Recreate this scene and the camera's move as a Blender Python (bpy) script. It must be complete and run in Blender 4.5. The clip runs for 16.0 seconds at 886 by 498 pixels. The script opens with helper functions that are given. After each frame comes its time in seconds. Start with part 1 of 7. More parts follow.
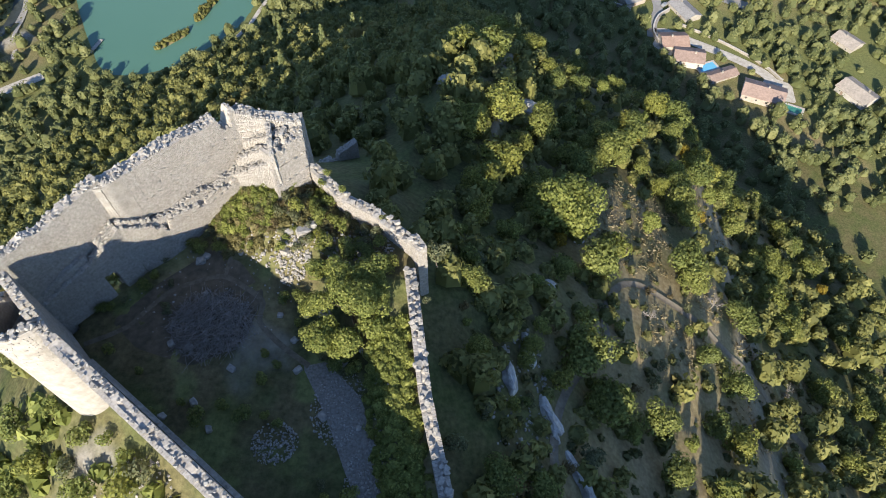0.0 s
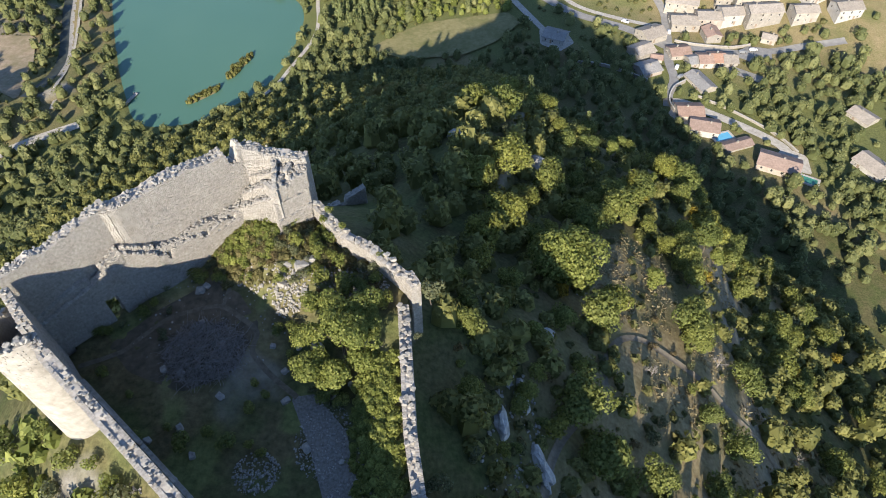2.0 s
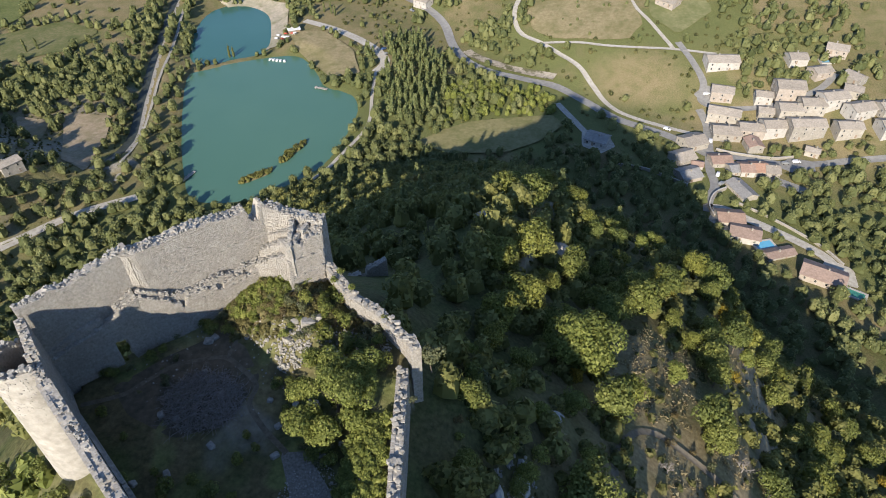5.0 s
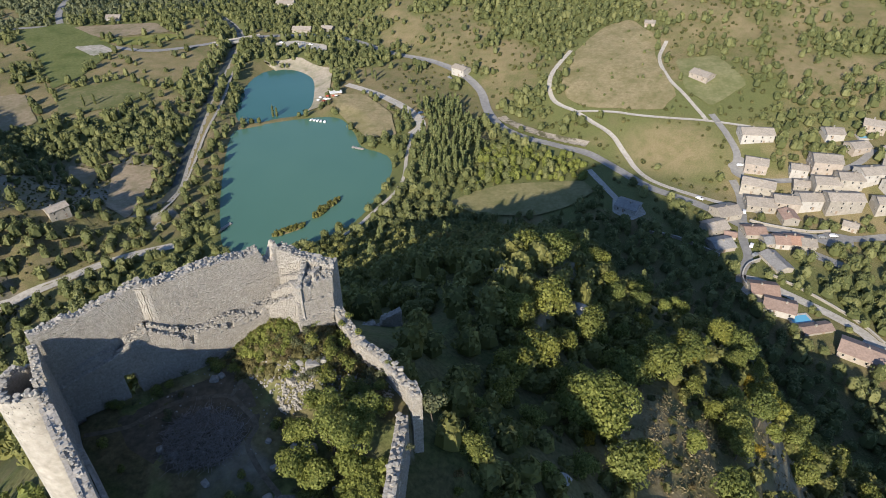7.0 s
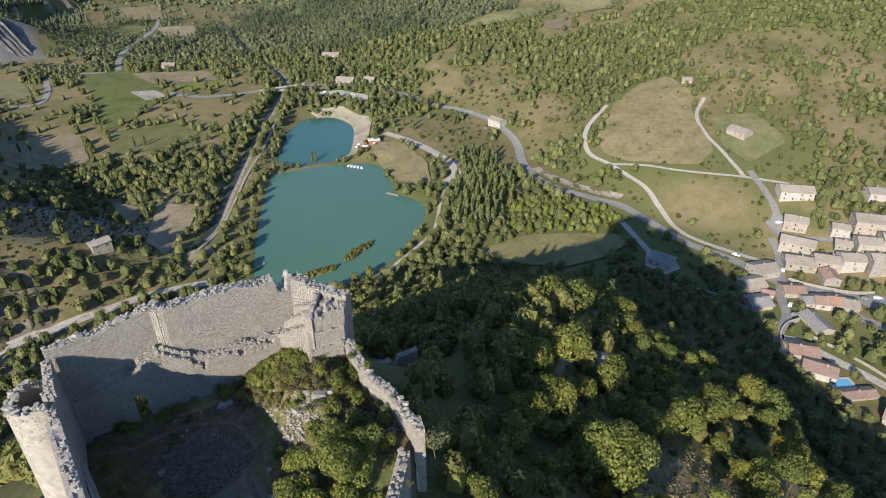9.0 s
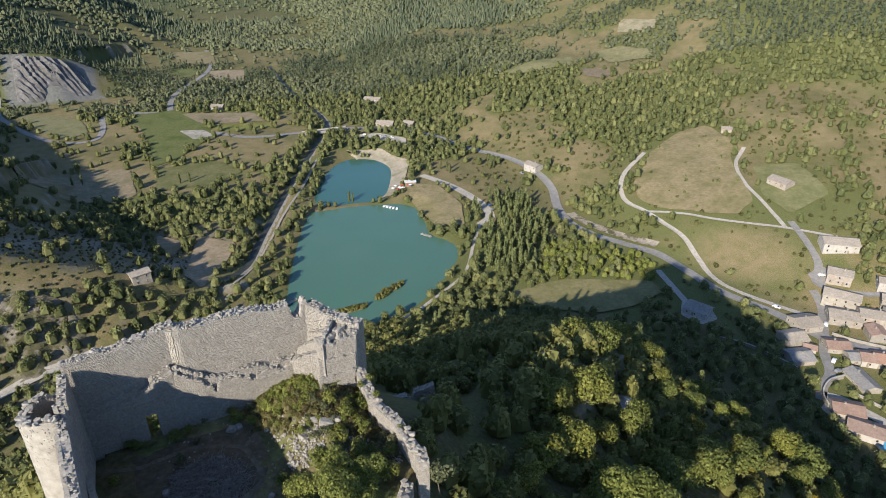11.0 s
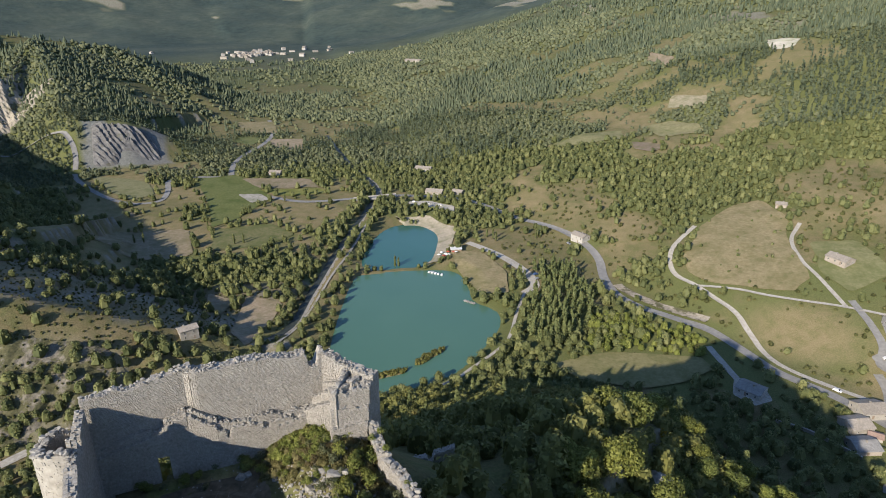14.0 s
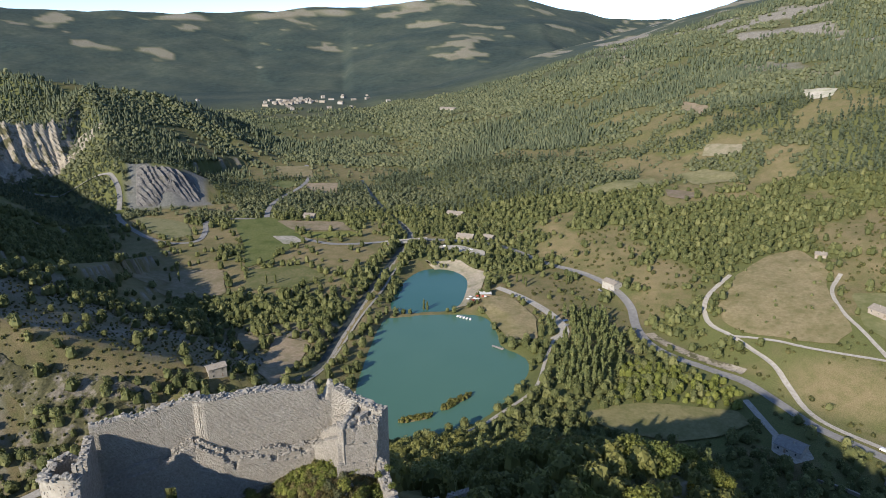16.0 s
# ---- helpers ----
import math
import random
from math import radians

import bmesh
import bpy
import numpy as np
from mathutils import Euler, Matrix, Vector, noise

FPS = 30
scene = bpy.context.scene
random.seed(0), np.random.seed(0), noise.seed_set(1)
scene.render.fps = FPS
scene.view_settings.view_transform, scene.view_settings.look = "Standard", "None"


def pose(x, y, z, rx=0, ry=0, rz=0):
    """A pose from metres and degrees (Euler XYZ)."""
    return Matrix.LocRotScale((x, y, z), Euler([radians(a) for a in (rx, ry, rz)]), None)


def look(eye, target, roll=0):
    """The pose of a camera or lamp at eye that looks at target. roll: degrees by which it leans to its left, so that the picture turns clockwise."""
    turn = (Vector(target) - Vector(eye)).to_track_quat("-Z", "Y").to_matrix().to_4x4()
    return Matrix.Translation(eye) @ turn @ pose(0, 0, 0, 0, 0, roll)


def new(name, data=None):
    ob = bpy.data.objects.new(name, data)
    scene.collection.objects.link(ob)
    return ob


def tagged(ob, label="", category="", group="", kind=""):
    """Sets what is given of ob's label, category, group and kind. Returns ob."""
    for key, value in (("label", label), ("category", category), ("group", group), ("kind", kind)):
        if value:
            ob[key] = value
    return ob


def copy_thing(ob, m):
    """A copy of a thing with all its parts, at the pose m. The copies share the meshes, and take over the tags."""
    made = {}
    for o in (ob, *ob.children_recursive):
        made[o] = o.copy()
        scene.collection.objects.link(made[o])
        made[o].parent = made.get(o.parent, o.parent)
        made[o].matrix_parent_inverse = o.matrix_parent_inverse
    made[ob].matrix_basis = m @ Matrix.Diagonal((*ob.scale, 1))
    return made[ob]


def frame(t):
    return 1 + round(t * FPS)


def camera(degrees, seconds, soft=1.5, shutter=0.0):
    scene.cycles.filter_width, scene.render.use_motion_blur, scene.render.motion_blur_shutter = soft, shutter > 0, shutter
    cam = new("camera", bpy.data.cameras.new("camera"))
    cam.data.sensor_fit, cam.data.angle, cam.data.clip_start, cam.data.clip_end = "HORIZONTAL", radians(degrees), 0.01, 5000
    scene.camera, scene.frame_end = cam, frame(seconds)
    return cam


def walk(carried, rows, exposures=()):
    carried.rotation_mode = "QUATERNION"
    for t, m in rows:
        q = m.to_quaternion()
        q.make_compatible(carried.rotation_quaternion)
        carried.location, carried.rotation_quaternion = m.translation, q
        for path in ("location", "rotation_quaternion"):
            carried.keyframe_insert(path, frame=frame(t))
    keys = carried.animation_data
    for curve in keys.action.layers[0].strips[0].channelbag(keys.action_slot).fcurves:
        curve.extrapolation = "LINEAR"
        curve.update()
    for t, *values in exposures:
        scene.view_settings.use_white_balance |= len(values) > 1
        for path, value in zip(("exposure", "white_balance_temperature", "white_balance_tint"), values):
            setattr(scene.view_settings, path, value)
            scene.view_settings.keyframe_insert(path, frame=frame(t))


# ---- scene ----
cam = camera(69.6, 16.0, 0.95)
METRES, EYE, TILT, LEAN, TURN = 24.0, 195.0, -56.0, 0.0, 0.0
ROWS = [
    (0.0, 0.0, 0.0, 0.0, -0.0, 0.0, 0.0),
    (0.5, 0.0239, -0.009, -0.0281, 0.33, 1.42, -0.48),
    (1.0, 0.0496, -0.0172, -0.0544, 0.7, 2.82, -1.04),
    (1.5, 0.076, -0.0239, -0.0791, 1.1, 4.21, -1.65),
    (2.0, 0.1025, -0.0291, -0.1027, 1.55, 5.6, -2.28),
    (2.5, 0.1285, -0.0331, -0.1253, 2.02, 6.99, -2.97),
    (3.0, 0.155, -0.0361, -0.1462, 2.52, 8.38, -3.67),
    (3.5, 0.1818, -0.0378, -0.166, 3.04, 9.76, -4.39),
    (4.0, 0.21, -0.0386, -0.1842, 3.56, 11.15, -5.14),
    (6.5, 0.3509, -0.0225, -0.2633, 6.15, 17.99, -8.9),
    (7.0, 0.3828, -0.022, -0.2729, 6.72, 19.27, -9.71),
    (7.5, 0.4106, -0.0155, -0.2848, 7.28, 20.45, -10.5),
    (8.0, 0.4386, -0.0081, -0.2955, 7.83, 21.44, -11.24),
    (8.5, 0.4665, 0.0004, -0.3062, 8.36, 22.39, -11.99),
    (9.0, 0.4945, 0.0091, -0.3156, 8.91, 23.31, -12.77),
    (11.5, 0.6292, 0.0618, -0.3529, 11.7, 27.56, -16.43),
    (12.0, 0.6571, 0.0701, -0.3566, 12.23, 28.42, -17.07),
    (12.5, 0.6827, 0.0808, -0.3603, 12.74, 29.31, -17.72),
    (13.0, 0.7075, 0.0917, -0.363, 13.25, 30.21, -18.34),
    (13.5, 0.7319, 0.102, -0.366, 13.74, 31.11, -18.95),
    (14.0, 0.7552, 0.1133, -0.3682, 14.24, 32.0, -19.56),
    (14.5, 0.7798, 0.1253, -0.3697, 14.74, 32.92, -20.2),
    (15.0, 0.801, 0.1402, -0.3708, 15.22, 33.83, -20.82),
    (15.5, 0.8228, 0.1562, -0.3707, 15.7, 34.68, -21.42),
    (16.0, 0.8447, 0.172, -0.3711, 16.21, 35.4, -22.07),
]
walk(cam, [(t, pose(0, 0, EYE, TILT, LEAN, TURN) @ pose(METRES * x, METRES * y, METRES * z, 90 + pitch, roll, yaw)) for t, x, y, z, yaw, pitch, roll in ROWS],
     exposures=[(0.0, 1.36), (7.0, 0.86), (12.5, 0.83), (16.0, 0.66)])

# ---------------------------------------------------------------- daylight: low afternoon sun behind the camera's left shoulder
SUN_HEADING, SUN_HEIGHT = 190.5, 25.0  # degrees clockwise from +y to where the sun stands; degrees above the horizon
world = bpy.data.worlds.new("sky")
world.use_nodes = True
scene.world = world
sky = world.node_tree.nodes.new("ShaderNodeTexSky")
sky.sky_type, sky.sun_disc = "NISHITA", False
sky.sun_elevation, sky.sun_rotation = radians(SUN_HEIGHT), radians(SUN_HEADING)
sky.altitude, sky.air_density, sky.dust_density, sky.ozone_density = 2500, 0.8, 0.0, 2.0
back = world.node_tree.nodes["Background"]
back.inputs["Strength"].default_value = 0.15
world.node_tree.links.new(sky.outputs[0], back.inputs["Color"])
sun_way = Vector((math.sin(radians(SUN_HEADING)) * math.cos(radians(SUN_HEIGHT)), math.cos(radians(SUN_HEADING)) * math.cos(radians(SUN_HEIGHT)), math.sin(radians(SUN_HEIGHT))))
sun = new("sun", bpy.data.lights.new("sun", "SUN"))
sun.data.energy, sun.data.angle, sun.data.color = 4.6, radians(0.53), (1.0, 0.90, 0.76)
sun.matrix_world = look(sun_way * 900, (0, 0, 0))

# ---------------------------------------------------------------- small tools
def raw_mesh(name, verts, faces, material=None, smooth=False):
    """A mesh from an array of points and an array of faces that all have the same number of corners."""
    verts, faces = np.asarray(verts, np.float32), np.asarray(faces, np.int32)
    me = bpy.data.meshes.new(name)
    n, k = faces.shape
    me.vertices.add(len(verts))
    me.vertices.foreach_set("co", verts.ravel())
    me.loops.add(n * k)
    me.loops.foreach_set("vertex_index", faces.ravel())
    me.polygons.add(n)
    me.polygons.foreach_set("loop_start", np.arange(0, n * k, k, dtype=np.int32))
    me.polygons.foreach_set("use_smooth", np.full(n, smooth))
    me.update(calc_edges=True)
    if material:
        me.materials.append(material)
    return me


def bm_mesh(name, bm, material=None, smooth=False):
    me = bpy.data.meshes.new(name)
    for f in bm.faces:
        f.smooth = smooth
    bm.to_mesh(me)
    bm.free()
    if material:
        me.materials.append(material)
    return me


def part(name, me, parent, label="", at=None):
    """One mesh under a thing or a part."""
    ob = new(name, me)
    ob.parent = parent
    if at is not None:
        ob.matrix_basis = at
    return tagged(ob, label=label)


def thing(name, label, category, group="", kind="", at=None):
    ob = new(name)
    ob.empty_display_size = 0.2
    if at is not None:
        ob.matrix_basis = at
    return tagged(ob, label, category, group, kind)


class Pile:
    """Gathers points and faces with the same number of corners, to be joined into one mesh."""

    def __init__(self):
        self.v, self.f, self.n = [], [], 0

    def add(self, v, f):
        v, f = np.asarray(v, float), np.asarray(f, int)
        self.v.append(v)
        self.f.append(f + self.n)
        self.n += len(v)

    def mesh(self, name, material, smooth=False):
        return raw_mesh(name, np.concatenate(self.v), np.concatenate(self.f), material, smooth)


BOX_F = np.array([[0, 1, 2, 3], [7, 6, 5, 4], [0, 4, 5, 1], [1, 5, 6, 2], [2, 6, 7, 3], [3, 7, 4, 0]])[:, ::-1]


def box_points(cx, cy, z0, sx, sy, h, turn=0.0):
    """The eight corners of an upright box, its turn in radians."""
    c, s = math.cos(turn), math.sin(turn)
    q = [(-sx / 2, -sy / 2), (sx / 2, -sy / 2), (sx / 2, sy / 2), (-sx / 2, sy / 2)]
    flat = [(cx + a * c - b * s, cy + a * s + b * c) for a, b in q]
    return np.array([(a, b, z0) for a, b in flat] + [(a, b, z0 + h) for a, b in flat])


def rounded(points, steps=6, closed=False):
    """A smooth line (Catmull-Rom) through plan points."""
    p = [np.array(q, float) for q in points]
    n = len(p)
    out = []
    for i in range(n if closed else n - 1):
        a, b, c, d = (p[(i + k) % n] if closed else p[min(max(i + k, 0), n - 1)] for k in (-1, 0, 1, 2))
        for j in range(steps):
            t = j / steps
            out.append(0.5 * (2 * b + (c - a) * t + (2 * a - 5 * b + 4 * c - d) * t * t + (3 * b - a - 3 * c + d) * t ** 3))
    if not closed:
        out.append(p[-1])
    return np.array(out)


def inside(x, y, ring):
    """Which places lie inside a closed plan line."""
    hit = np.zeros(np.shape(x), bool)
    for (ax, ay), (bx, by) in zip(ring, np.roll(ring, -1, 0)):
        if ay != by:
            hit ^= ((ay > y) != (by > y)) & (x < (bx - ax) * (y - ay) / (by - ay) + ax)
    return hit


def gap_to(x, y, line):
    """Distance in plan to a line."""
    best = np.full(np.shape(x), 1e9)
    for (ax, ay), (bx, by) in zip(line[:-1], line[1:]):
        dx, dy = bx - ax, by - ay
        f = np.clip(((x - ax) * dx + (y - ay) * dy) / (dx * dx + dy * dy + 1e-9), 0, 1)
        best = np.minimum(best, np.hypot(x - ax - f * dx, y - ay - f * dy))
    return best

# ---------------------------------------------------------------- materials
class Nodes:
    """Short hand for building one node material."""

    def __init__(self, name):
        self.mat = bpy.data.materials.new(name)
        self.mat.use_nodes = True
        self.tree = self.mat.node_tree
        self.out = self.tree.nodes["Principled BSDF"]
        self.where = self.add("ShaderNodeNewGeometry")

    def add(self, kind, **props):
        node = self.tree.nodes.new(kind)
        for key, value in props.items():
            if key == "blend":
                node.blend_type = value
            elif key == "data":
                node.data_type = value
            elif key == "op":
                node.operation = value
            elif key == "attribute":
                node.attribute_name = value
            elif key == "feature":
                node.feature = value
        return node

    def link(self, a, b):
        self.tree.links.new(a, b)

    def noise(self, size, detail=5.0, rough=0.6, stretch=None):
        node = self.add("ShaderNodeTexNoise")
        node.inputs["Scale"].default_value = 1.0 / size
        node.inputs["Detail"].default_value = detail
        node.inputs["Roughness"].default_value = rough
        if stretch:
            move = self.add("ShaderNodeMapping")
            move.inputs["Scale"].default_value = stretch
            self.link(self.where.outputs["Position"], move.inputs["Vector"])
            self.link(move.outputs[0], node.inputs["Vector"])
        else:
            self.link(self.where.outputs["Position"], node.inputs["Vector"])
        return node.outputs["Fac"]

    def ramp(self, fac, *stops):
        node = self.add("ShaderNodeValToRGB")
        while len(node.color_ramp.elements) < len(stops):
            node.color_ramp.elements.new(0.5)
        for e, (at, col) in zip(node.color_ramp.elements, stops):
            e.position, e.color = at, (*col, 1) if len(col) == 3 else col
        self.link(fac, node.inputs[0])
        return node.outputs[0]

    def mix(self, fac, a, b, blend="MIX"):
        node = self.add("ShaderNodeMix", data="RGBA", blend=blend)
        for key, value in (("Factor", fac), ("A", a), ("B", b)):
            socket = [s for s in node.inputs if s.name == key and (s.type == "RGBA" or key == "Factor" and s.type == "VALUE")][0]
            if isinstance(value, (int, float)):
                socket.default_value = value
            elif isinstance(value, tuple):
                socket.default_value = (*value, 1)
            else:
                self.link(value, socket)
        return [s for s in node.outputs if s.type == "RGBA"][0]

    def grey(self, fac, low, high):
        node = self.add("ShaderNodeMapRange")
        node.inputs["To Min"].default_value, node.inputs["To Max"].default_value = low, high
        self.link(fac, node.inputs["Value"])
        return node.outputs[0]

    def done(self, colour, rough=0.9, bump=None, strength=0.4, depth=0.1, specular=0.3):
        if isinstance(colour, tuple):
            self.out.inputs["Base Color"].default_value = (*colour, 1)
        else:
            self.link(colour, self.out.inputs["Base Color"])
        if isinstance(rough, (int, float)):
            self.out.inputs["Roughness"].default_value = rough
        else:
            self.link(rough, self.out.inputs["Roughness"])
        self.out.inputs["Specular IOR Level"].default_value = specular
        if bump is not None:
            node = self.add("ShaderNodeBump")
            node.inputs["Strength"].default_value, node.inputs["Distance"].default_value = strength, depth
            self.link(bump, node.inputs["Height"])
            self.link(node.outputs[0], self.out.inputs["Normal"])
        return self.mat


def plain(name, dark, light, size=0.5, rough=0.85, spread=0.25, bump=0.3, depth=0.05, per="island"):
    """A surface with grain at two sizes and a shade of its own for each piece."""
    n = Nodes(name)
    col = n.ramp(n.noise(size), (0.3, dark), (0.7, light))
    col = n.mix(0.5, col, n.ramp(n.noise(size * 9, 3), (0.3, (0.72, 0.72, 0.72)), (0.7, (1.0, 1.0, 1.0))), "MULTIPLY")
    if spread:
        pick = n.where.outputs["Random Per Island"] if per == "island" else n.add("ShaderNodeObjectInfo").outputs["Random"]
        g = n.grey(pick, 1 - spread, 1 + spread)
        col = n.mix(1.0, col, n.ramp(g, (0.0, (0, 0, 0)), (1.0, (1, 1, 1))), "MULTIPLY") if spread < 0 else n.mix(1.0, col, shade_of(n, pick, spread), "MULTIPLY")
    return n.done(col, rough, n.noise(size * 0.5, 6), bump, depth)


def shade_of(n, pick, spread):
    return n.ramp(pick, (0.0, (1 - spread, 1 - spread, 1 - spread)), (1.0, (1, 1, 1)))


def leaf_material(name, dark, mid, light, odd=None, per="island"):
    """Foliage: leaves of several greens, some lit through."""
    n = Nodes(name)
    own = n.add("ShaderNodeObjectInfo").outputs["Random"]
    isle = n.where.outputs["Random Per Island"]
    col = n.ramp(isle, (0.0, dark), (0.55, mid), (1.0, light))
    patch = n.noise(9.0, 3)
    col = n.mix(0.6, col, n.ramp(patch, (0.3, (0.55, 0.62, 0.6)), (0.7, (1.0, 1.0, 0.9))), "MULTIPLY")
    if per == "object":
        col = n.mix(0.8, col, n.ramp(own, (0.0, (0.6, 0.72, 0.7)), (0.5, (0.85, 0.9, 0.8)), (0.85, (1.0, 1.0, 0.75)), (1.0, (1.0, 0.92, 0.62))), "MULTIPLY")
    if odd:
        col = n.mix(n.ramp(n.noise(31.0, 1), (0.66, (0, 0, 0)), (0.74, (0.8, 0.8, 0.8))), col, odd)
    n.done(col, 0.65, specular=0.2)
    thin = n.add("ShaderNodeBsdfTranslucent")
    n.link(col, thin.inputs["Color"])
    both = n.add("ShaderNodeMixShader")
    both.inputs[0].default_value = 0.36
    n.link(n.out.outputs[0], both.inputs[1])
    n.link(thin.outputs[0], both.inputs[2])
    n.link(both.outputs[0], n.tree.nodes["Material Output"].inputs["Surface"])
    return n.mat


def ground_material():
    """Soil, dry grass, scrub and bare rock, mixed by the land cover that each part of the ground carries."""
    n = Nodes("earth")
    cover = n.add("ShaderNodeVertexColor")
    cover.layer_name = "cover"
    split = n.add("ShaderNodeSeparateColor")
    n.link(cover.outputs[0], split.inputs[0])
    fine, broad, wide = n.noise(0.6, 6), n.noise(7.0, 5), n.noise(60.0, 4)
    soil = n.ramp(fine, (0.3, (0.05, 0.046, 0.022)), (0.7, (0.125, 0.108, 0.055)))
    soil = n.mix(n.ramp(broad, (0.4, (0, 0, 0)), (0.62, (0.8, 0.8, 0.8))), soil, n.ramp(fine, (0.3, (0.03, 0.045, 0.014)), (0.7, (0.075, 0.10, 0.03))))
    dry = n.ramp(fine, (0.25, (0.15, 0.115, 0.062)), (0.75, (0.32, 0.26, 0.15)))
    dry = n.mix(n.ramp(broad, (0.42, (0, 0, 0)), (0.7, (0.75, 0.75, 0.75))), dry, n.ramp(fine, (0.3, (0.10, 0.10, 0.04)), (0.7, (0.19, 0.18, 0.08))))
    rock = n.ramp(n.noise(1.4, 8, 0.7), (0.3, (0.15, 0.14, 0.12)), (0.7, (0.38, 0.355, 0.315)))
    rock = n.mix(0.55, rock, n.ramp(n.noise(5.0, 6, 0.7, (1, 1, 0.25)), (0.35, (0.4, 0.38, 0.36)), (0.62, (1, 1, 1))), "MULTIPLY")
    green = n.ramp(fine, (0.3, (0.075, 0.09, 0.032)), (0.7, (0.17, 0.18, 0.07)))
    col = n.mix(n.ramp(wide, (0.35, (0, 0, 0)), (0.7, (0.35, 0.35, 0.35))), soil, dry)
    col = n.mix(split.outputs[2], col, green)
    col = n.mix(split.outputs[0], col, dry)
    col = n.mix(split.outputs[1], col, rock)
    marl = n.ramp(n.noise(2.5, 7, 0.7), (0.3, (0.10, 0.105, 0.11)), (0.7, (0.25, 0.25, 0.25)))
    col = n.mix(cover.outputs[1], col, marl)
    # pine-clad country beyond the valley, its colour blued with distance to suggest haze
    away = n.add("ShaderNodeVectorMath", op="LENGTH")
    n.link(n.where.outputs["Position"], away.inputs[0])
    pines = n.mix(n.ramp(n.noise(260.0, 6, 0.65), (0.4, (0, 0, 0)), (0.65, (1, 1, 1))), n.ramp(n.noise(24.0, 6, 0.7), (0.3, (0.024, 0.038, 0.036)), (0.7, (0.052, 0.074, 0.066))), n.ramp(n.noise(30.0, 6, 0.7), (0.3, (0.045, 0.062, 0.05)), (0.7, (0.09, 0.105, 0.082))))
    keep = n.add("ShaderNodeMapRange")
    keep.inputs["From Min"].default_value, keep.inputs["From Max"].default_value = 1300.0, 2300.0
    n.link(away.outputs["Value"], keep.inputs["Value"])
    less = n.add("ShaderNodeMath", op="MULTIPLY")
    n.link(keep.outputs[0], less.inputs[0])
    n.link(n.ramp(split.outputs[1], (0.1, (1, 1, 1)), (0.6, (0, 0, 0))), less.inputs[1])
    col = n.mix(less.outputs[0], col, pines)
    return n.done(col, 0.95, n.noise(0.9, 8, 0.65), 0.6, 0.25, 0.1)


def bare_slope(name, dark, light, size, scrub, strata):
    n = Nodes(name)
    col = n.ramp(n.noise(size, 7, 0.7), (0.3, dark), (0.7, light))
    col = n.mix(0.6, col, n.ramp(n.noise(size * 2.2, 5, 0.7, strata), (0.36, (0.5, 0.49, 0.48)), (0.6, (1, 1, 1))), "MULTIPLY")
    col = n.mix(n.ramp(n.noise(size * 5, 6, 0.65), (0.62 - scrub, (0, 0, 0)), (0.70 - scrub, (0.9, 0.9, 0.9))), col, n.ramp(n.noise(size * 0.7, 4), (0.3, (0.05, 0.055, 0.025)), (0.7, (0.13, 0.12, 0.06))))
    return n.done(col, 0.95, n.noise(size * 0.8, 8, 0.7), 0.7, size * 0.2, 0.1)


def water_material(name, deep, shallow):
    n = Nodes(name)
    col = n.ramp(n.noise(120.0, 3), (0.3, deep), (0.75, shallow))
    return n.done(col, 0.16, n.noise(1.1, 3), 0.05, 0.03, 0.35)


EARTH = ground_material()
LAKE = water_material("lake_water", (0.058, 0.135, 0.098), (0.076, 0.158, 0.112))
POND = water_material("deep_water", (0.03, 0.10, 0.083), (0.042, 0.12, 0.098))
STREAM = plain("stream_water", (0.025, 0.032, 0.026), (0.06, 0.066, 0.055), 3.0, 0.5, 0.0, 0.1)
STONE = plain("limestone", (0.29, 0.267, 0.232), (0.46, 0.43, 0.384), 0.25, 0.9, 0.20, 0.5, 0.04)
MORTAR = plain("lime_mortar", (0.30, 0.272, 0.234), (0.45, 0.42, 0.372), 0.5, 0.95, 0.0, 0.6, 0.06)
RENDERED = plain("weathered_plaster", (0.265, 0.242, 0.206), (0.42, 0.39, 0.342), 0.8, 0.95, 0.0, 0.6, 0.07)
RUBBLE = plain("rubble_stone", (0.25, 0.235, 0.21), (0.44, 0.42, 0.38), 0.3, 0.9, 0.4, 0.4, 0.05)
ASPHALT = plain("asphalt", (0.19, 0.187, 0.18), (0.28, 0.272, 0.26), 2.0, 0.95, 0.0, 0.1)
GRAVEL = plain("pale_gravel", (0.30, 0.278, 0.24), (0.48, 0.45, 0.40), 1.5, 0.95, 0.0, 0.4)
SHINGLE = plain("river_shingle", (0.22, 0.205, 0.18), (0.36, 0.34, 0.30), 1.5, 0.95, 0.0, 0.4)
TRACK = plain("trodden_earth", (0.13, 0.11, 0.08), (0.23, 0.195, 0.145), 0.7, 0.95, 0.0, 0.4)
BARK = plain("bark", (0.07, 0.055, 0.04), (0.16, 0.13, 0.10), 0.3, 0.9, 0.0, 0.6)
TWIG = plain("dead_wood", (0.17, 0.15, 0.13), (0.34, 0.31, 0.28), 0.3, 0.9, 0.3, 0.3)
LEAF_OAK = leaf_material("oak_leaves", (0.12, 0.13, 0.04), (0.225, 0.235, 0.068), (0.34, 0.335, 0.115), per="object")
LEAF_BRIGHT = leaf_material("bright_leaves", (0.115, 0.135, 0.034), (0.20, 0.225, 0.058), (0.315, 0.325, 0.095))
LEAF_YELLOW = leaf_material("yellowing_leaves", (0.14, 0.11, 0.02), (0.28, 0.21, 0.03), (0.42, 0.30, 0.05))
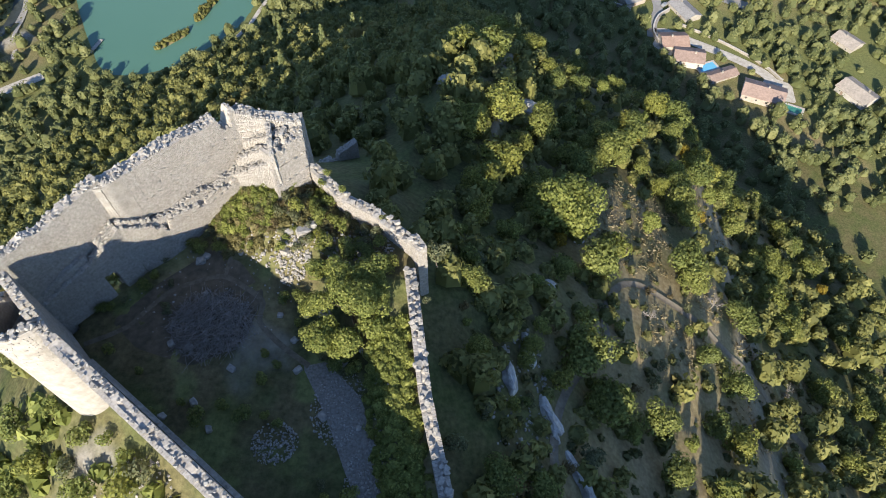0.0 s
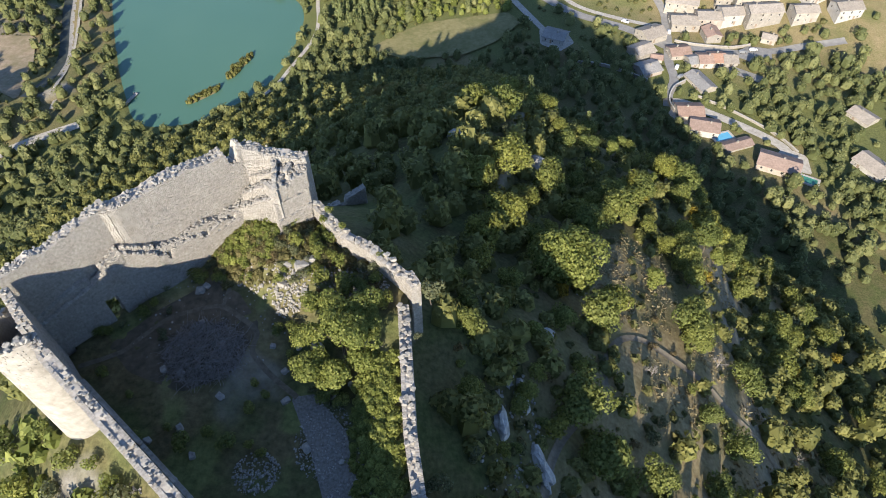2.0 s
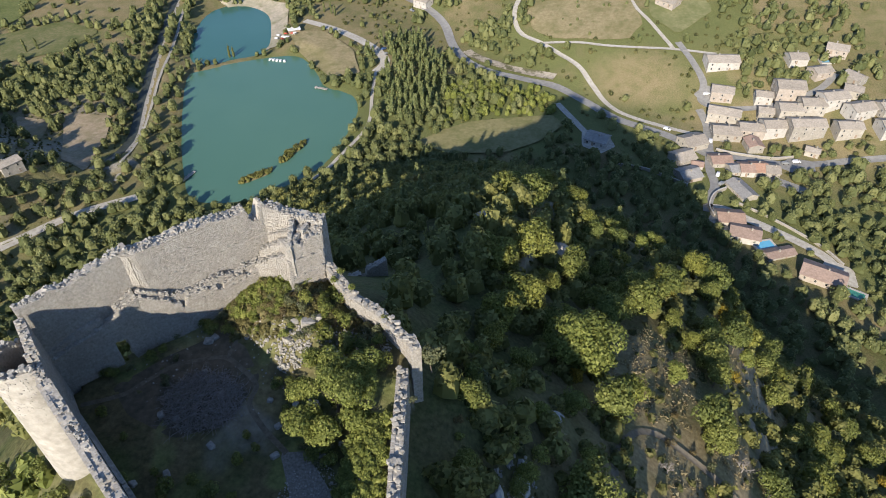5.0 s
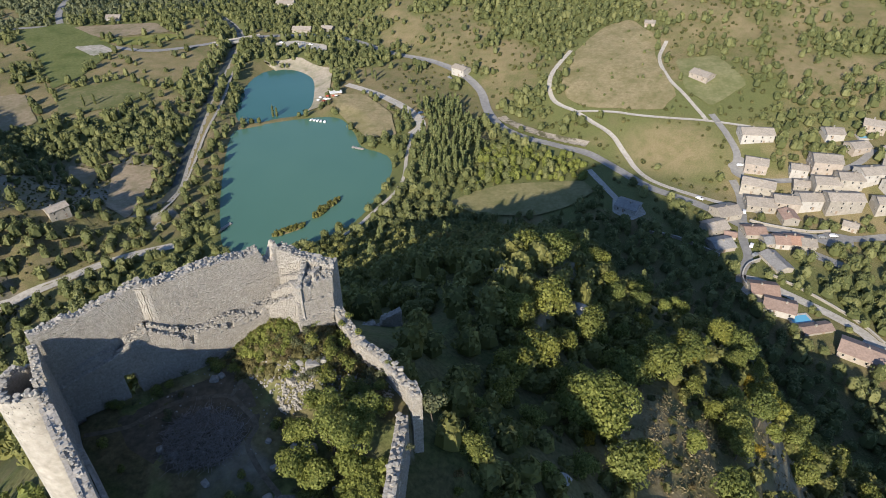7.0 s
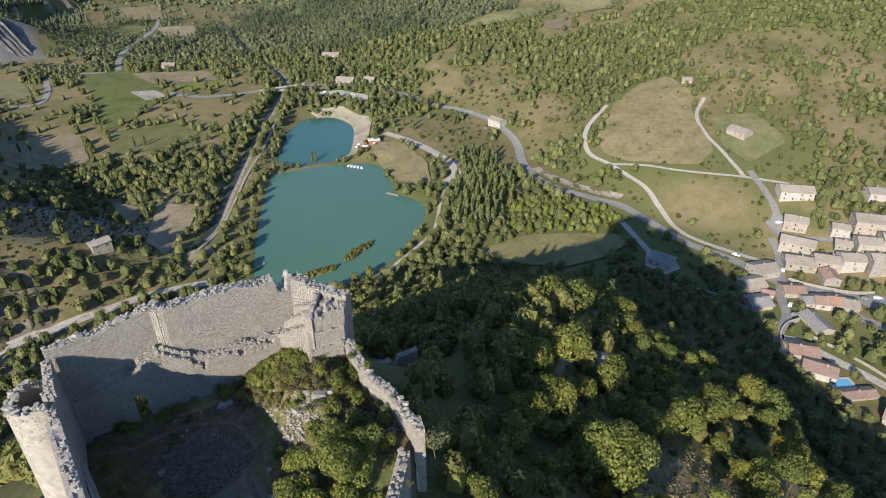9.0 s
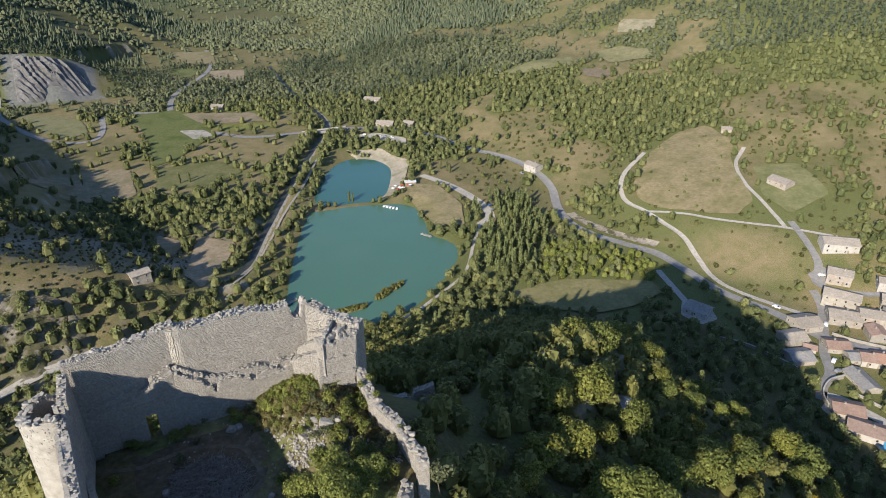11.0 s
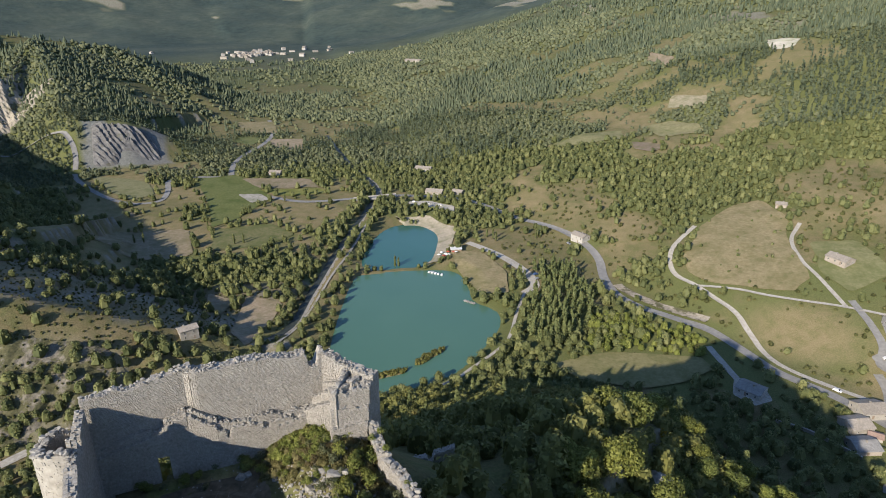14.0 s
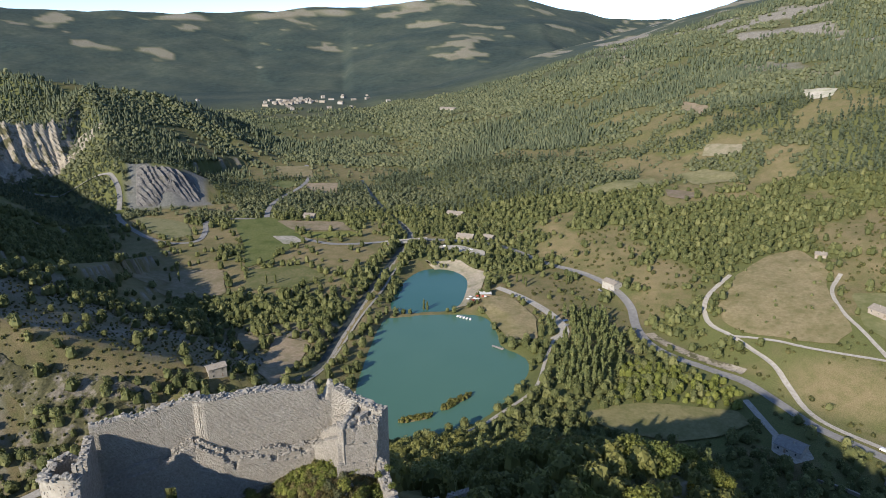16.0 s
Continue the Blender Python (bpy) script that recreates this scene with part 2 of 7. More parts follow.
LEAF_GREY = leaf_material("grey_green_leaves", (0.08, 0.09, 0.045), (0.15, 0.16, 0.085), (0.24, 0.24, 0.13))
LEAF_WOOD = leaf_material("woodland_leaves", (0.115, 0.12, 0.04), (0.20, 0.20, 0.066), (0.295, 0.28, 0.10), (0.20, 0.155, 0.05))
LEAF_VALLEY = leaf_material("valley_leaves", (0.105, 0.122, 0.05), (0.175, 0.19, 0.077), (0.27, 0.272, 0.12))
LEAF_PINE = leaf_material("pine_needles", (0.115, 0.14, 0.06), (0.185, 0.21, 0.086), (0.265, 0.275, 0.12))
# leaves of the far woods, with aerial haze put into their bluer greens
LEAF_HAZY_PINE = leaf_material("hazy_pine_woods", (0.10, 0.125, 0.08), (0.14, 0.165, 0.102), (0.19, 0.21, 0.128))
LEAF_HAZY = leaf_material("hazy_woodland", (0.125, 0.14, 0.08), (0.175, 0.192, 0.108), (0.24, 0.248, 0.142))

LEAF_SCRUB = leaf_material("scrub_leaves", (0.07, 0.075, 0.03), (0.12, 0.125, 0.045), (0.20, 0.18, 0.08))
LEAF_STRAW = leaf_material("straw", (0.20, 0.155, 0.085), (0.32, 0.26, 0.15), (0.42, 0.35, 0.22))
LEAF_HERB = leaf_material("dry_herbs", (0.10, 0.09, 0.035), (0.17, 0.15, 0.06), (0.25, 0.215, 0.10))
LEAF_ISLE_DRY = leaf_material("dry_brown_leaves", (0.10, 0.075, 0.035), (0.17, 0.13, 0.06), (0.25, 0.19, 0.10))

# ---------------------------------------------------------------- relief of the land
def lattice(ix, iy, seed):
    """Repeatable random numbers 0..1 on whole-number places."""
    n = np.sin(ix * 127.1 + iy * 311.7 + seed * 74.7) * 43758.5453
    return n - np.floor(n)


def bumps(x, y, size, seed=0, octaves=4):
    """Smooth noise, about -1..1, whose largest waves are `size` metres long."""
    total, amp = 0.0, 0.5
    for k in range(octaves):
        u, v = x / size + 17.3 * k, y / size - 9.1 * k
        iu, iv = np.floor(u), np.floor(v)
        fu, fv = u - iu, v - iv
        fu, fv = fu * fu * (3 - 2 * fu), fv * fv * (3 - 2 * fv)
        a, b = lattice(iu, iv, seed), lattice(iu + 1, iv, seed)
        c, d = lattice(iu, iv + 1, seed), lattice(iu + 1, iv + 1, seed)
        total = total + amp * (2 * (a + (b - a) * fu + (c - a) * fv + (a - b - c + d) * fu * fv) - 1)
        size, amp = size / 2.03, amp / 2
    return total


def along(x, y, line):
    """Distance to a line of (x, y, z) corners, its height there, the side (+1: right of it) and the run along it."""
    best = np.full(np.shape(x), 1e9)
    height, side, run, gone = np.zeros(np.shape(x)), np.ones(np.shape(x)), np.zeros(np.shape(x)), 0.0
    for (ax, ay, az), (bx, by, bz) in zip(line, line[1:]):
        dx, dy = bx - ax, by - ay
        ll = dx * dx + dy * dy
        f = np.clip(((x - ax) * dx + (y - ay) * dy) / ll, 0, 1)
        d = np.hypot(x - ax - f * dx, y - ay - f * dy)
        near = d < best
        height = np.where(near, az + f * (bz - az), height)
        side = np.where(near, np.where((x - ax) * dy - (y - ay) * dx > 0, 1.0, -1.0), side)
        run = np.where(near, gone + f * ll ** 0.5, run)
        best = np.where(near, d, best)
        gone += ll ** 0.5
    return best, height, side, run


def ramp(v, a, b):
    f = np.clip((v - a) / (b - a), 0, 1)
    return f * f * (3 - 2 * f)


def spine(x, y, line, right, left, soft):
    """A hill along a line of (x, y, z) corners; right(d) and left(d) give the fall at d metres to either side."""
    z = None
    for (ax, ay, az), (bx, by, bz) in zip(line, line[1:]):
        dx, dy = bx - ax, by - ay
        ll = dx * dx + dy * dy
        f = np.clip(((x - ax) * dx + (y - ay) * dy) / ll, 0, 1)
        px, py = x - ax - f * dx, y - ay - f * dy
        d = np.hypot(px, py)
        w = np.clip(0.5 + 0.75 * (px * dy - py * dx) / (ll ** 0.5 * np.maximum(d, 3.0)), 0, 1)
        one = az + f * (bz - az) - w * right(d) - (1 - w) * left(d)
        z = one if z is None else blend_max(one, z, soft)
    return z


def blend_max(a, b, soft):
    h = np.clip(0.5 + 0.5 * (a - b) / soft, 0, 1)
    return b + (a - b) * h + soft * h * (1 - h)


# unseen crest behind the camera, added to shade the slope below the east wall
SHADE_CREST = [(-8, -17, 156), (-3.3, -18, 157.5), (1.8, -18, 157), (5, -18, 154), (7.5, -18, 150), (12, -18, 145.5), (17, -18, 138.5), (23, -18, 130)]
CASTLE_HILL = [(-60, -300, 50), (-25, -120, 95), (-16, -60, 112), (-6, -14, 127), (-17, 28, 128), (-9, 58, 123), (2, 86, 118),
               (9, 98, 112), (12, 120, 95), (17, 160, 64), (25, 225, 14)]
ROCK_SPUR = [(-1000, 140, 225), (-615, 95, 164), (-433, 100, 121), (-375, 118, 94), (-322, 145, 66), (-285, 172, 48), (-245, 205, 28), (-212, 236, 8)]
WEST_HILL = [(-2300, 500, 270), (-1500, 680, 190), (-1060, 640, 146), (-960, 800, 112), (-965, 930, 70), (-970, 1050, 22)]
MARL_RIDGE, MARL_SIDE = [(-612, 588, 26), (-646, 541, 52), (-682, 504, 58), (-740, 530, 62), (-840, 600, 92), (-960, 660, 132)], -1
CLIFF_RIDGE, CLIFF_SIDE = [(-925, 370, 96), (-912, 430, 92), (-902, 490, 90), (-882, 560, 88), (-940, 640, 122)], 1
EAST_FOOT = [(420, 170, 0), (250, 262, 0), (120, 330, 0), (20, 368, 0), (-60, 440, 0), (-150, 525, 0), (-330, 680, 0), (-760, 1230, 0), (-1350, 2000, 0), (-2000, 3000, 0)]
FAR_CREST = [(-5200, 500, 560), (-4300, 1500, 480), (-3900, 2050, 440), (-3420, 2560, 415), (-3000, 3130, 415), (-2500, 3560, 440), (-1900, 3900, 530),
             (-1500, 4120, 505), (-1050, 4320, 395), (-400, 4480, 350), (600, 4500, 350)]
CASTLE_RING = np.array([(-37.2, 28.3), (-31.3, 37.3), (-21.6, 48.2), (-14.4, 48.2), (-10.6, 42.5), (-7.2, 40.5), (-2.4, 36.0), (-3.3, 33.8), (-1.5, 20.6), (0.3, 12), (1.2, -3), (-9, 5.2), (-21.6, 15.1), (-31.5, 22.6)])


def yard_height(x, y):
    """The castle's courtyard: trodden and nearly level, with a mound of rubble in its far corner and a bank along the east wall."""
    mound = 2.5 * np.exp(-((x + 14.6) ** 2 + (y - 40.0) ** 2) / 42) + 2.1 * np.exp(-((x + 20.2) ** 2 + (y - 43.4) ** 2) / 24)
    bank = 1.9 * ramp(x + 0.155 * (y - 14), -7.0, -3.4) * ramp(y, 8, 14)
    return 138.2 + np.maximum(mound, bank) + 0.25 * bumps(x, y, 5, 3)


def marl_at(x, y):
    """Where the grey gullied marl lies bare."""
    d, _, side, run = along(x, y, MARL_RIDGE)
    return ramp(d, 66, 56) * ramp(run, 14, 26) * ramp(run, 108, 96) * (side == MARL_SIDE)


def cliff_at(x, y):
    """Where the pale cliffs of the west hill stand."""
    d, _, side, run = along(x, y, CLIFF_RIDGE)
    return ramp(d, 64, 54) * ramp(run, 192, 175) * (side == CLIFF_SIDE)


def pale_at(x, y, z):
    """Where bare pale rock shows between the woods: high on the east mountain and in a band below the far crest."""
    high = ramp(z, 120, 190) * ramp(bumps(x, y + 0.4 * x, 75, 25, 4), 0.14, 0.26) * (x > -900) * (np.hypot(x, y) > 700)
    d, _, side, _ = along(x, y, FAR_CREST)
    band = ramp(d, 70, 105) * ramp(d, 230, 180) * ramp(bumps(x, y, 500, 17, 3), -0.2, 0.1)
    slopes = ramp(bumps(x, y * 1.6, 260, 19, 4), 0.26, 0.36) * (np.hypot(x, y) > 2200) * ramp(z, 90, 170)
    return np.maximum(np.maximum(high, band), 0.7 * slopes)


def land(x, y):
    """Height of the ground in metres above the lake."""
    x, y = np.asarray(x, float), np.asarray(y, float)
    far = np.hypot(x, y)
    floor = 3 + 0.012 * np.maximum(far - 350, 0) + 1.2 * bumps(x, y, 160, 1)
    floor = floor - 3.5 * ramp(far, 520, 200)
    # the long wooded mountain to the east of the valley
    d, _, side, run = along(x, y, EAST_FOOT)
    s = np.where(side > 0, d, -d)
    up = 0.17 * np.clip(s, 0, 260) + 0.36 * np.clip(s - 260, 0, 700) + 0.34 * np.clip(s - 960, 0, 700)
    up = up * (1 - 0.30 * ramp(run, 1200, 2600)) * (1 - 0.65 * ramp(run, 2300, 3500))
    spur = 1 + 0.20 * bumps(x, y, 420, 5, 3)
    z = floor + np.where(s > 0, up * spur + 5 * ramp(s, 0, 50) + ramp(s, 30, 200) * 9 * bumps(x, y, 110, 6, 4), 0)
    # wooded hill and marl slopes to the west
    d, top, side, _ = along(x, y, WEST_HILL)
    fall = np.where(side > 0, 0.44, 0.40)
    hill = top - fall * d + 22 * bumps(x, y, 230, 8, 4) * ramp(d, 10, 120)
    z = blend_max(hill, z, 14)
    d, top, side, _ = along(x, y, MARL_RIDGE)
    z = blend_max(top - np.where(side == MARL_SIDE, 0.82, 0.35) * d, z, 6)
    d, top, side, _ = along(x, y, CLIFF_RIDGE)
    z = blend_max(top - np.where(side == CLIFF_SIDE, 1.35, 0.25) * d, z, 6)
    # rocky spur across the river
    d, top, side, run = along(x, y, ROCK_SPUR)
    hill = top - np.where(side > 0, 0.95, 0.22 + 0.33 * ramp(top, 66, 120)) * d + np.where(side > 0, 7 * np.abs(bumps(x * 0.8 + y * 0.5, y * 0.1, 22, 9, 3)) * ramp(d, 0, 16), 0) + 2 * bumps(x, y, 40, 10)
    z = blend_max(hill, z, 5)
    # the castle's hill
    d = along(x, y, CASTLE_HILL)[0]
    hill = spine(x, y, CASTLE_HILL, lambda d: 0.36 * d + 0.47 * np.maximum(d - 50, 0), lambda d: 0.60 * d + 0.0004 * np.minimum(d, 110) ** 2, 3)
    hill = hill - 0.55 * np.maximum(0.35 * x + 0.94 * y - 112, 0) * ramp(x, 10, 40)
    hill = hill + ramp(d, 4, 30) * 3.0 * bumps(x, y, 26, 12, 4)
    # the wooded north-eastern shoulder, a long even slope down to the village
    lateral, onward = 0.983 * x - 0.182 * y, 0.182 * x + 0.983 * y
    crest = np.interp(lateral, [-14, -6, 5, 11, 18, 32, 40, 50, 62, 75, 100], [164, 160, 152.5, 150.5, 149.5, 143, 135.5, 122, 113, 106, 101])
    hill = -blend_max(-hill, -(crest - 1.0 + 1.5 * bumps(x, y, 30, 13, 3) - 0.466 * onward - 0.17 * np.maximum(116 - onward, 0) - 0.35 * np.maximum(onward - 116, 0) + 90 * ramp(lateral, -4, -16)), 3)
    knob = 135.5 - 0.8 * gap_to(x, y, np.vstack([CASTLE_RING, CASTLE_RING[:1]]))
    hill = blend_max(knob, hill, 4)
    # the added shade-casting crest, out of view to the south
    d, top, _, _ = along(x, y, SHADE_CREST)
    hill = blend_max(top - 1.7 * np.maximum(d - 1.5, 0), hill, 3)
    z = blend_max(hill, z, 8)
    # far ranges
    d, top, side, run = along(x, y, FAR_CREST)
    scar = 26 * ramp(d, 190, 110) * ramp(bumps(x, y, 500, 17, 3), -0.25, 0.15)
    hill = top - 14 - 0.235 * d + scar + 55 * bumps(x, y, 900, 14, 5) * ramp(d, 60, 900) + 14 * bumps(x, y, 260, 15, 3)
    z = blend_max(hill, z, 30)
    return z

# ---------------------------------------------------------------- plan of the valley: water, roads, fields
LAKE_RING = rounded([(-152, 228), (-166, 248), (-186, 288), (-210, 346), (-207, 360), (-178, 380), (-150, 390), (-131, 369), (-120, 351), (-100, 342), (-92, 322), (-93, 290), (-98, 264), (-115, 240), (-131, 229)], 5, True)
POND_RING = rounded([(-214, 370), (-232, 402), (-241, 443), (-236, 466), (-218, 474), (-195, 460), (-181, 430), (-174, 398), (-190, 382)], 5, True)
MAIN_ROAD = rounded([(150, 276), (112, 300), (88, 319), (61, 333), (44, 350), (26, 366), (0, 376), (-16, 381), (-33, 393), (-46, 415), (-56, 444), (-75, 470), (-106, 495), (-147, 515), (-189, 538), (-225, 543), (-271, 531), (-298, 511), (-341, 478), (-379, 476), (-426, 485), (-472, 521), (-506, 566), (-524, 606), (-540, 660), (-575, 726), (-640, 800)], 5)
LOOP_ROAD = rounded([(-900, 428), (-849, 449), (-804, 463), (-752, 480), (-713, 491), (-662, 480), (-625, 448), (-560, 418), (-500, 404), (-474, 420), (-490, 448), (-520, 480), (-505, 500), (-480, 512)], 5)
HILL_LANE = rounded([(6, 492), (-6, 455), (-2, 426), (14, 410), (29, 394), (40, 382), (48, 366), (62, 342), (88, 328), (118, 318)], 5)
EAST_LANE = rounded([(14, 410), (32, 407), (53, 402), (76, 399), (97, 397), (122, 392)], 5)
MEADOW_LANE = rounded([(76, 500), (70, 474), (75, 446), (84, 427), (97, 397)], 5)
LAKE_LANE = rounded([(-160, 440), (-132, 428), (-102, 406), (-88, 386), (-91, 371)], 5)
LAKE_PATH = rounded([(-91, 371), (-87, 342), (-82, 307), (-90, 273), (-95, 257), (-108, 236)], 5)
DRIVE = rounded([(26, 347), (37, 326), (46, 309)], 5)
GORGE_ROAD = rounded([(-262, 60), (-250, 110), (-240, 148), (-225, 175), (-205, 205), (-180, 225)], 5)
RIVER = rounded([(-300, 20), (-268, 90), (-252, 150), (-222, 205), (-209, 262), (-226, 317), (-245, 373), (-266, 439), (-283, 494), (-305, 548), (-400, 640), (-500, 750)], 5)
ROADS = [("main_road", MAIN_ROAD, 6.2, "ASPHALT", "grey asphalt country road winding along the valley"),
         ("loop_road", LOOP_ROAD, 5.5, "ASPHALT", "pale asphalt road looping round a small field"),
         ("hill_lane", HILL_LANE, 3.3, "GRAVEL", "pale gravel lane climbing past the meadow"),
         ("east_lane", EAST_LANE, 2.5, "GRAVEL", "pale gravel lane along the meadow's foot"),
         ("meadow_lane", MEADOW_LANE, 2.7, "GRAVEL", "pale dirt lane at the edge of the meadow"),
         ("lake_lane", LAKE_LANE, 6.5, "GRAVEL", "wide pale gravel track and car park by the lake"),
         ("lake_path", LAKE_PATH, 2.0, "GRAVEL", "pale footpath along the lake's wooded shore"),
         ("house_drive", DRIVE, 4.0, "GRAVEL", "pale gravel drive to a lone house"),
         ("gorge_road", GORGE_ROAD, 5.5, "GRAVEL", "pale road at the foot of the rocky spur")]
# name, outline, colours (dark, light), label
FIELDS = [
    ("field", [(-499, 498), (-470, 526), (-425, 505), (-381, 472), (-372, 412), (-375, 385), (-420, 430)], (0.085, 0.105, 0.035), (0.15, 0.16, 0.065), "green hay field bordered by tree rows"),
    ("field", [(-456, 517), (-386, 547), (-360, 524), (-410, 494)], (0.20, 0.16, 0.11), (0.29, 0.24, 0.17), "ploughed tan field beside the road"),
    ("field", [(-411, 488), (-358, 520), (-334, 514), (-372, 484)], (0.15, 0.155, 0.045), (0.23, 0.225, 0.08), "yellow-green strip of crop"),
    ("field", [(-368, 382), (-335, 414), (-300, 400), (-306, 367), (-338, 344)], (0.10, 0.115, 0.045), (0.19, 0.17, 0.09), "half-dry green field"),
    ("field", [(-450, 330), (-390, 373), (-341, 331), (-372, 300), (-420, 300)], (0.19, 0.155, 0.10), (0.28, 0.235, 0.165), "bare brown field partly in the hill's shade"),
    ("field", [(-609, 454), (-570, 466), (-532, 464), (-492, 434), (-502, 412), (-560, 428)], (0.15, 0.15, 0.08), (0.22, 0.21, 0.12), "pale green field inside the loop of the road"),
    ("field", [(-262, 294), (-232, 296), (-222, 270), (-214, 238), (-230, 243)], (0.23, 0.18, 0.125), (0.33, 0.27, 0.195), "bare tan field near the river"),
    ("field", [(-287, 286), (-264, 284), (-256, 263), (-270, 266)], (0.21, 0.17, 0.115), (0.30, 0.25, 0.18), "small bare tan field behind the hut"),
    ("field", [(-677, 766), (-625, 793), (-566, 725), (-607, 704)], (0.19, 0.16, 0.09), (0.27, 0.23, 0.14), "dry field up the valley"),
    ("field", [(-552, 688), (-510, 709), (-470, 648), (-513, 645)], (0.24, 0.19, 0.13), (0.33, 0.27, 0.2), "pale ploughed field up the valley"),
    ("field", [(-601, 685), (-560, 690), (-549, 648), (-585, 655)], (0.10, 0.12, 0.05), (0.17, 0.175, 0.08), "green field up the valley"),
    ("meadow", [(3, 442), (9, 490), (28, 530), (50, 545), (68, 505), (68, 463), (80, 425), (70, 407), (45, 408), (22, 413), (8, 428)], (0.19, 0.155, 0.085), (0.29, 0.245, 0.145), "large dry tan meadow on the hillside"),
    ("meadow", [(80, 472), (110, 480), (125, 440), (100, 412), (86, 430)], (0.15, 0.15, 0.07), (0.23, 0.22, 0.115), "dry green meadow on the hillside"),
    ("field", [(-165, 683), (-125, 717), (-90, 727), (-78, 690), (-135, 678)], (0.15, 0.15, 0.075), (0.24, 0.22, 0.12), "pale field on the wooded slope"),
    ("field", [(-73, 736), (-40, 745), (-11, 732), (-5, 710), (-44, 695)], (0.17, 0.16, 0.085), (0.26, 0.235, 0.135), "dry field on the wooded slope"),
    ("field", [(-72, 678), (-34, 664), (-46, 648), (-66, 655)], (0.16, 0.125, 0.095), (0.22, 0.18, 0.14), "ploughed field on the wooded slope"),
    ("orchard", [(-49, 824), (-8, 808), (-9, 777), (-50, 790)], (0.23, 0.20, 0.13), (0.35, 0.31, 0.22), "rows of small trees on pale soil"),
    ("clearing", [(45, 965), (84, 925), (78, 898), (54, 903)], (0.42, 0.38, 0.31), (0.55, 0.51, 0.44), "pale levelled clearing high on the slope"),
    ("clearing", [(-104, 1020), (-62, 957), (-70, 922), (-101, 975)], (0.22, 0.17, 0.12), (0.32, 0.26, 0.19), "brown clearing high on the slope"),
    ("beach", [(-246, 474), (-217, 487), (-182, 468), (-170, 428), (-168, 400), (-176, 394), (-184, 432), (-200, 462), (-222, 477)], (0.27, 0.235, 0.18), (0.38, 0.34, 0.275), "curved beach of pale sand round the small lake"),
    ("car_park", [(-262, 512), (-236, 526), (-206, 520), (-200, 506), (-232, 508)], (0.36, 0.33, 0.29), (0.52, 0.48, 0.43), "pale gravel car park among trees"),
    ("yard", [(-418, 468), (-398, 478), (-378, 468), (-388, 452)], (0.27, 0.25, 0.22), (0.42, 0.39, 0.35), "pale gravel yard beside the road"),
    ("lawn", [(-166, 420), (-140, 424), (-112, 398), (-100, 366), (-118, 360), (-136, 378), (-152, 396)], (0.20, 0.165, 0.09), (0.30, 0.25, 0.15), "dry lawn with a few trees beside the lake"),
    ("meadow", [(-38, 309), (-20, 320), (-6, 324), (22, 331), (29, 322), (16, 303), (-2, 290), (-30, 284), (-52, 292)], (0.15, 0.14, 0.065), (0.24, 0.215, 0.11), "steep dry meadow below the wood"),
]
# yards round houses, where no tree stands: x, y, radius
CLEARINGS = [(-17, 66, 5.5), (-13.5, 60, 4.5), (-12.5, 55, 3.5), (58, 380, 13), (74, 374, 17), (86, 362, 15), (48, 309, 14), (-236, 216, 5)]


def ground(x, y):
    """land() with the lakes dug out and the castle's platform levelled."""
    x, y = np.asarray(x, float), np.asarray(y, float)
    z = land(x, y)
    near = (np.hypot(x + 165, y - 360) < 300)
    if near.any():
        xs, ys, zs = x[near], y[near], z[near]
        d = np.full(xs.shape, 1e9)
        for ring in (LAKE_RING, POND_RING):
            one = gap_to(xs, ys, np.vstack([ring, ring[:1]]))
            d = np.minimum(d, np.where(inside(xs, ys, ring), -one, one))
        zs = np.maximum(zs, 0.6)
        zs = 0.6 + (zs - 0.6) * ramp(d, 2, 16)
        zs = np.where(d < 2, np.maximum(-2.0, -0.1 + 0.35 * d), zs)
        z = z.copy()
        z[near] = zs
    d = gap_to(x, y, RIVER)
    z = z - 2.2 * ramp(d, 9, 4) * (z < 12)
    d = gap_to(x, y, np.vstack([CASTLE_RING, CASTLE_RING[:1]]))
    within = inside(x, y, CASTLE_RING)
    return np.where(within, yard_height(x, y), z - 1.2 * ramp(d, 6, 0) * ~within)


GLADES = [(32, 62, 6.5), (29, 51, 5), (29, 71, 5), (34, 42, 4.5), (52, 43, 6.5), (60, 36, 6.5), (66, 48, 4.5), (37, 70, 4), (25, 60, 4), (43, 52, 3.5), (72, 40, 4), (44, 30, 5)]


def glade(x, y):
    """Grassy gaps in the trees on the dry slope."""
    g = 0.0 * x
    for cx, cy, r in GLADES:
        g = np.maximum(g, np.exp(-(((x - cx) ** 2 + (y - cy) ** 2) / r ** 2) ** 2))
    return g


WOODS = [[(-640, 300), (-640, 400), (-580, 400), (-500, 350), (-455, 300), (-425, 240), (-500, 180), (-640, 200)], [(-379, 311), (-339, 334), (-268, 372), (-241, 354), (-224, 300), (-288, 290), (-330, 270)], [(-10, 468), (4, 500), (22, 548), (70, 596), (94, 640), (-23, 654), (-72, 588), (-25, 528)]]


def woods_at(x, y):
    """Where closed woods stand (0..1): thinner on the valley's floor, nearly everywhere on the far slopes."""
    far = np.hypot(x, y)
    side = along(x, y, EAST_FOOT)[2]
    line = np.where(side > 0, 0.04 - 0.30 * ramp(far, 430, 760), 0.02 - 0.18 * ramp(far, 520, 900))
    wood = ramp(0.75 * bumps(x, y, 110, 61, 5) + 0.5 * bumps(x, y, 38, 62, 3) - line, -0.05, 0.09)
    for ring in WOODS:
        wood = np.where(inside(x, y, np.array(ring)), 1.0, wood)
    return wood


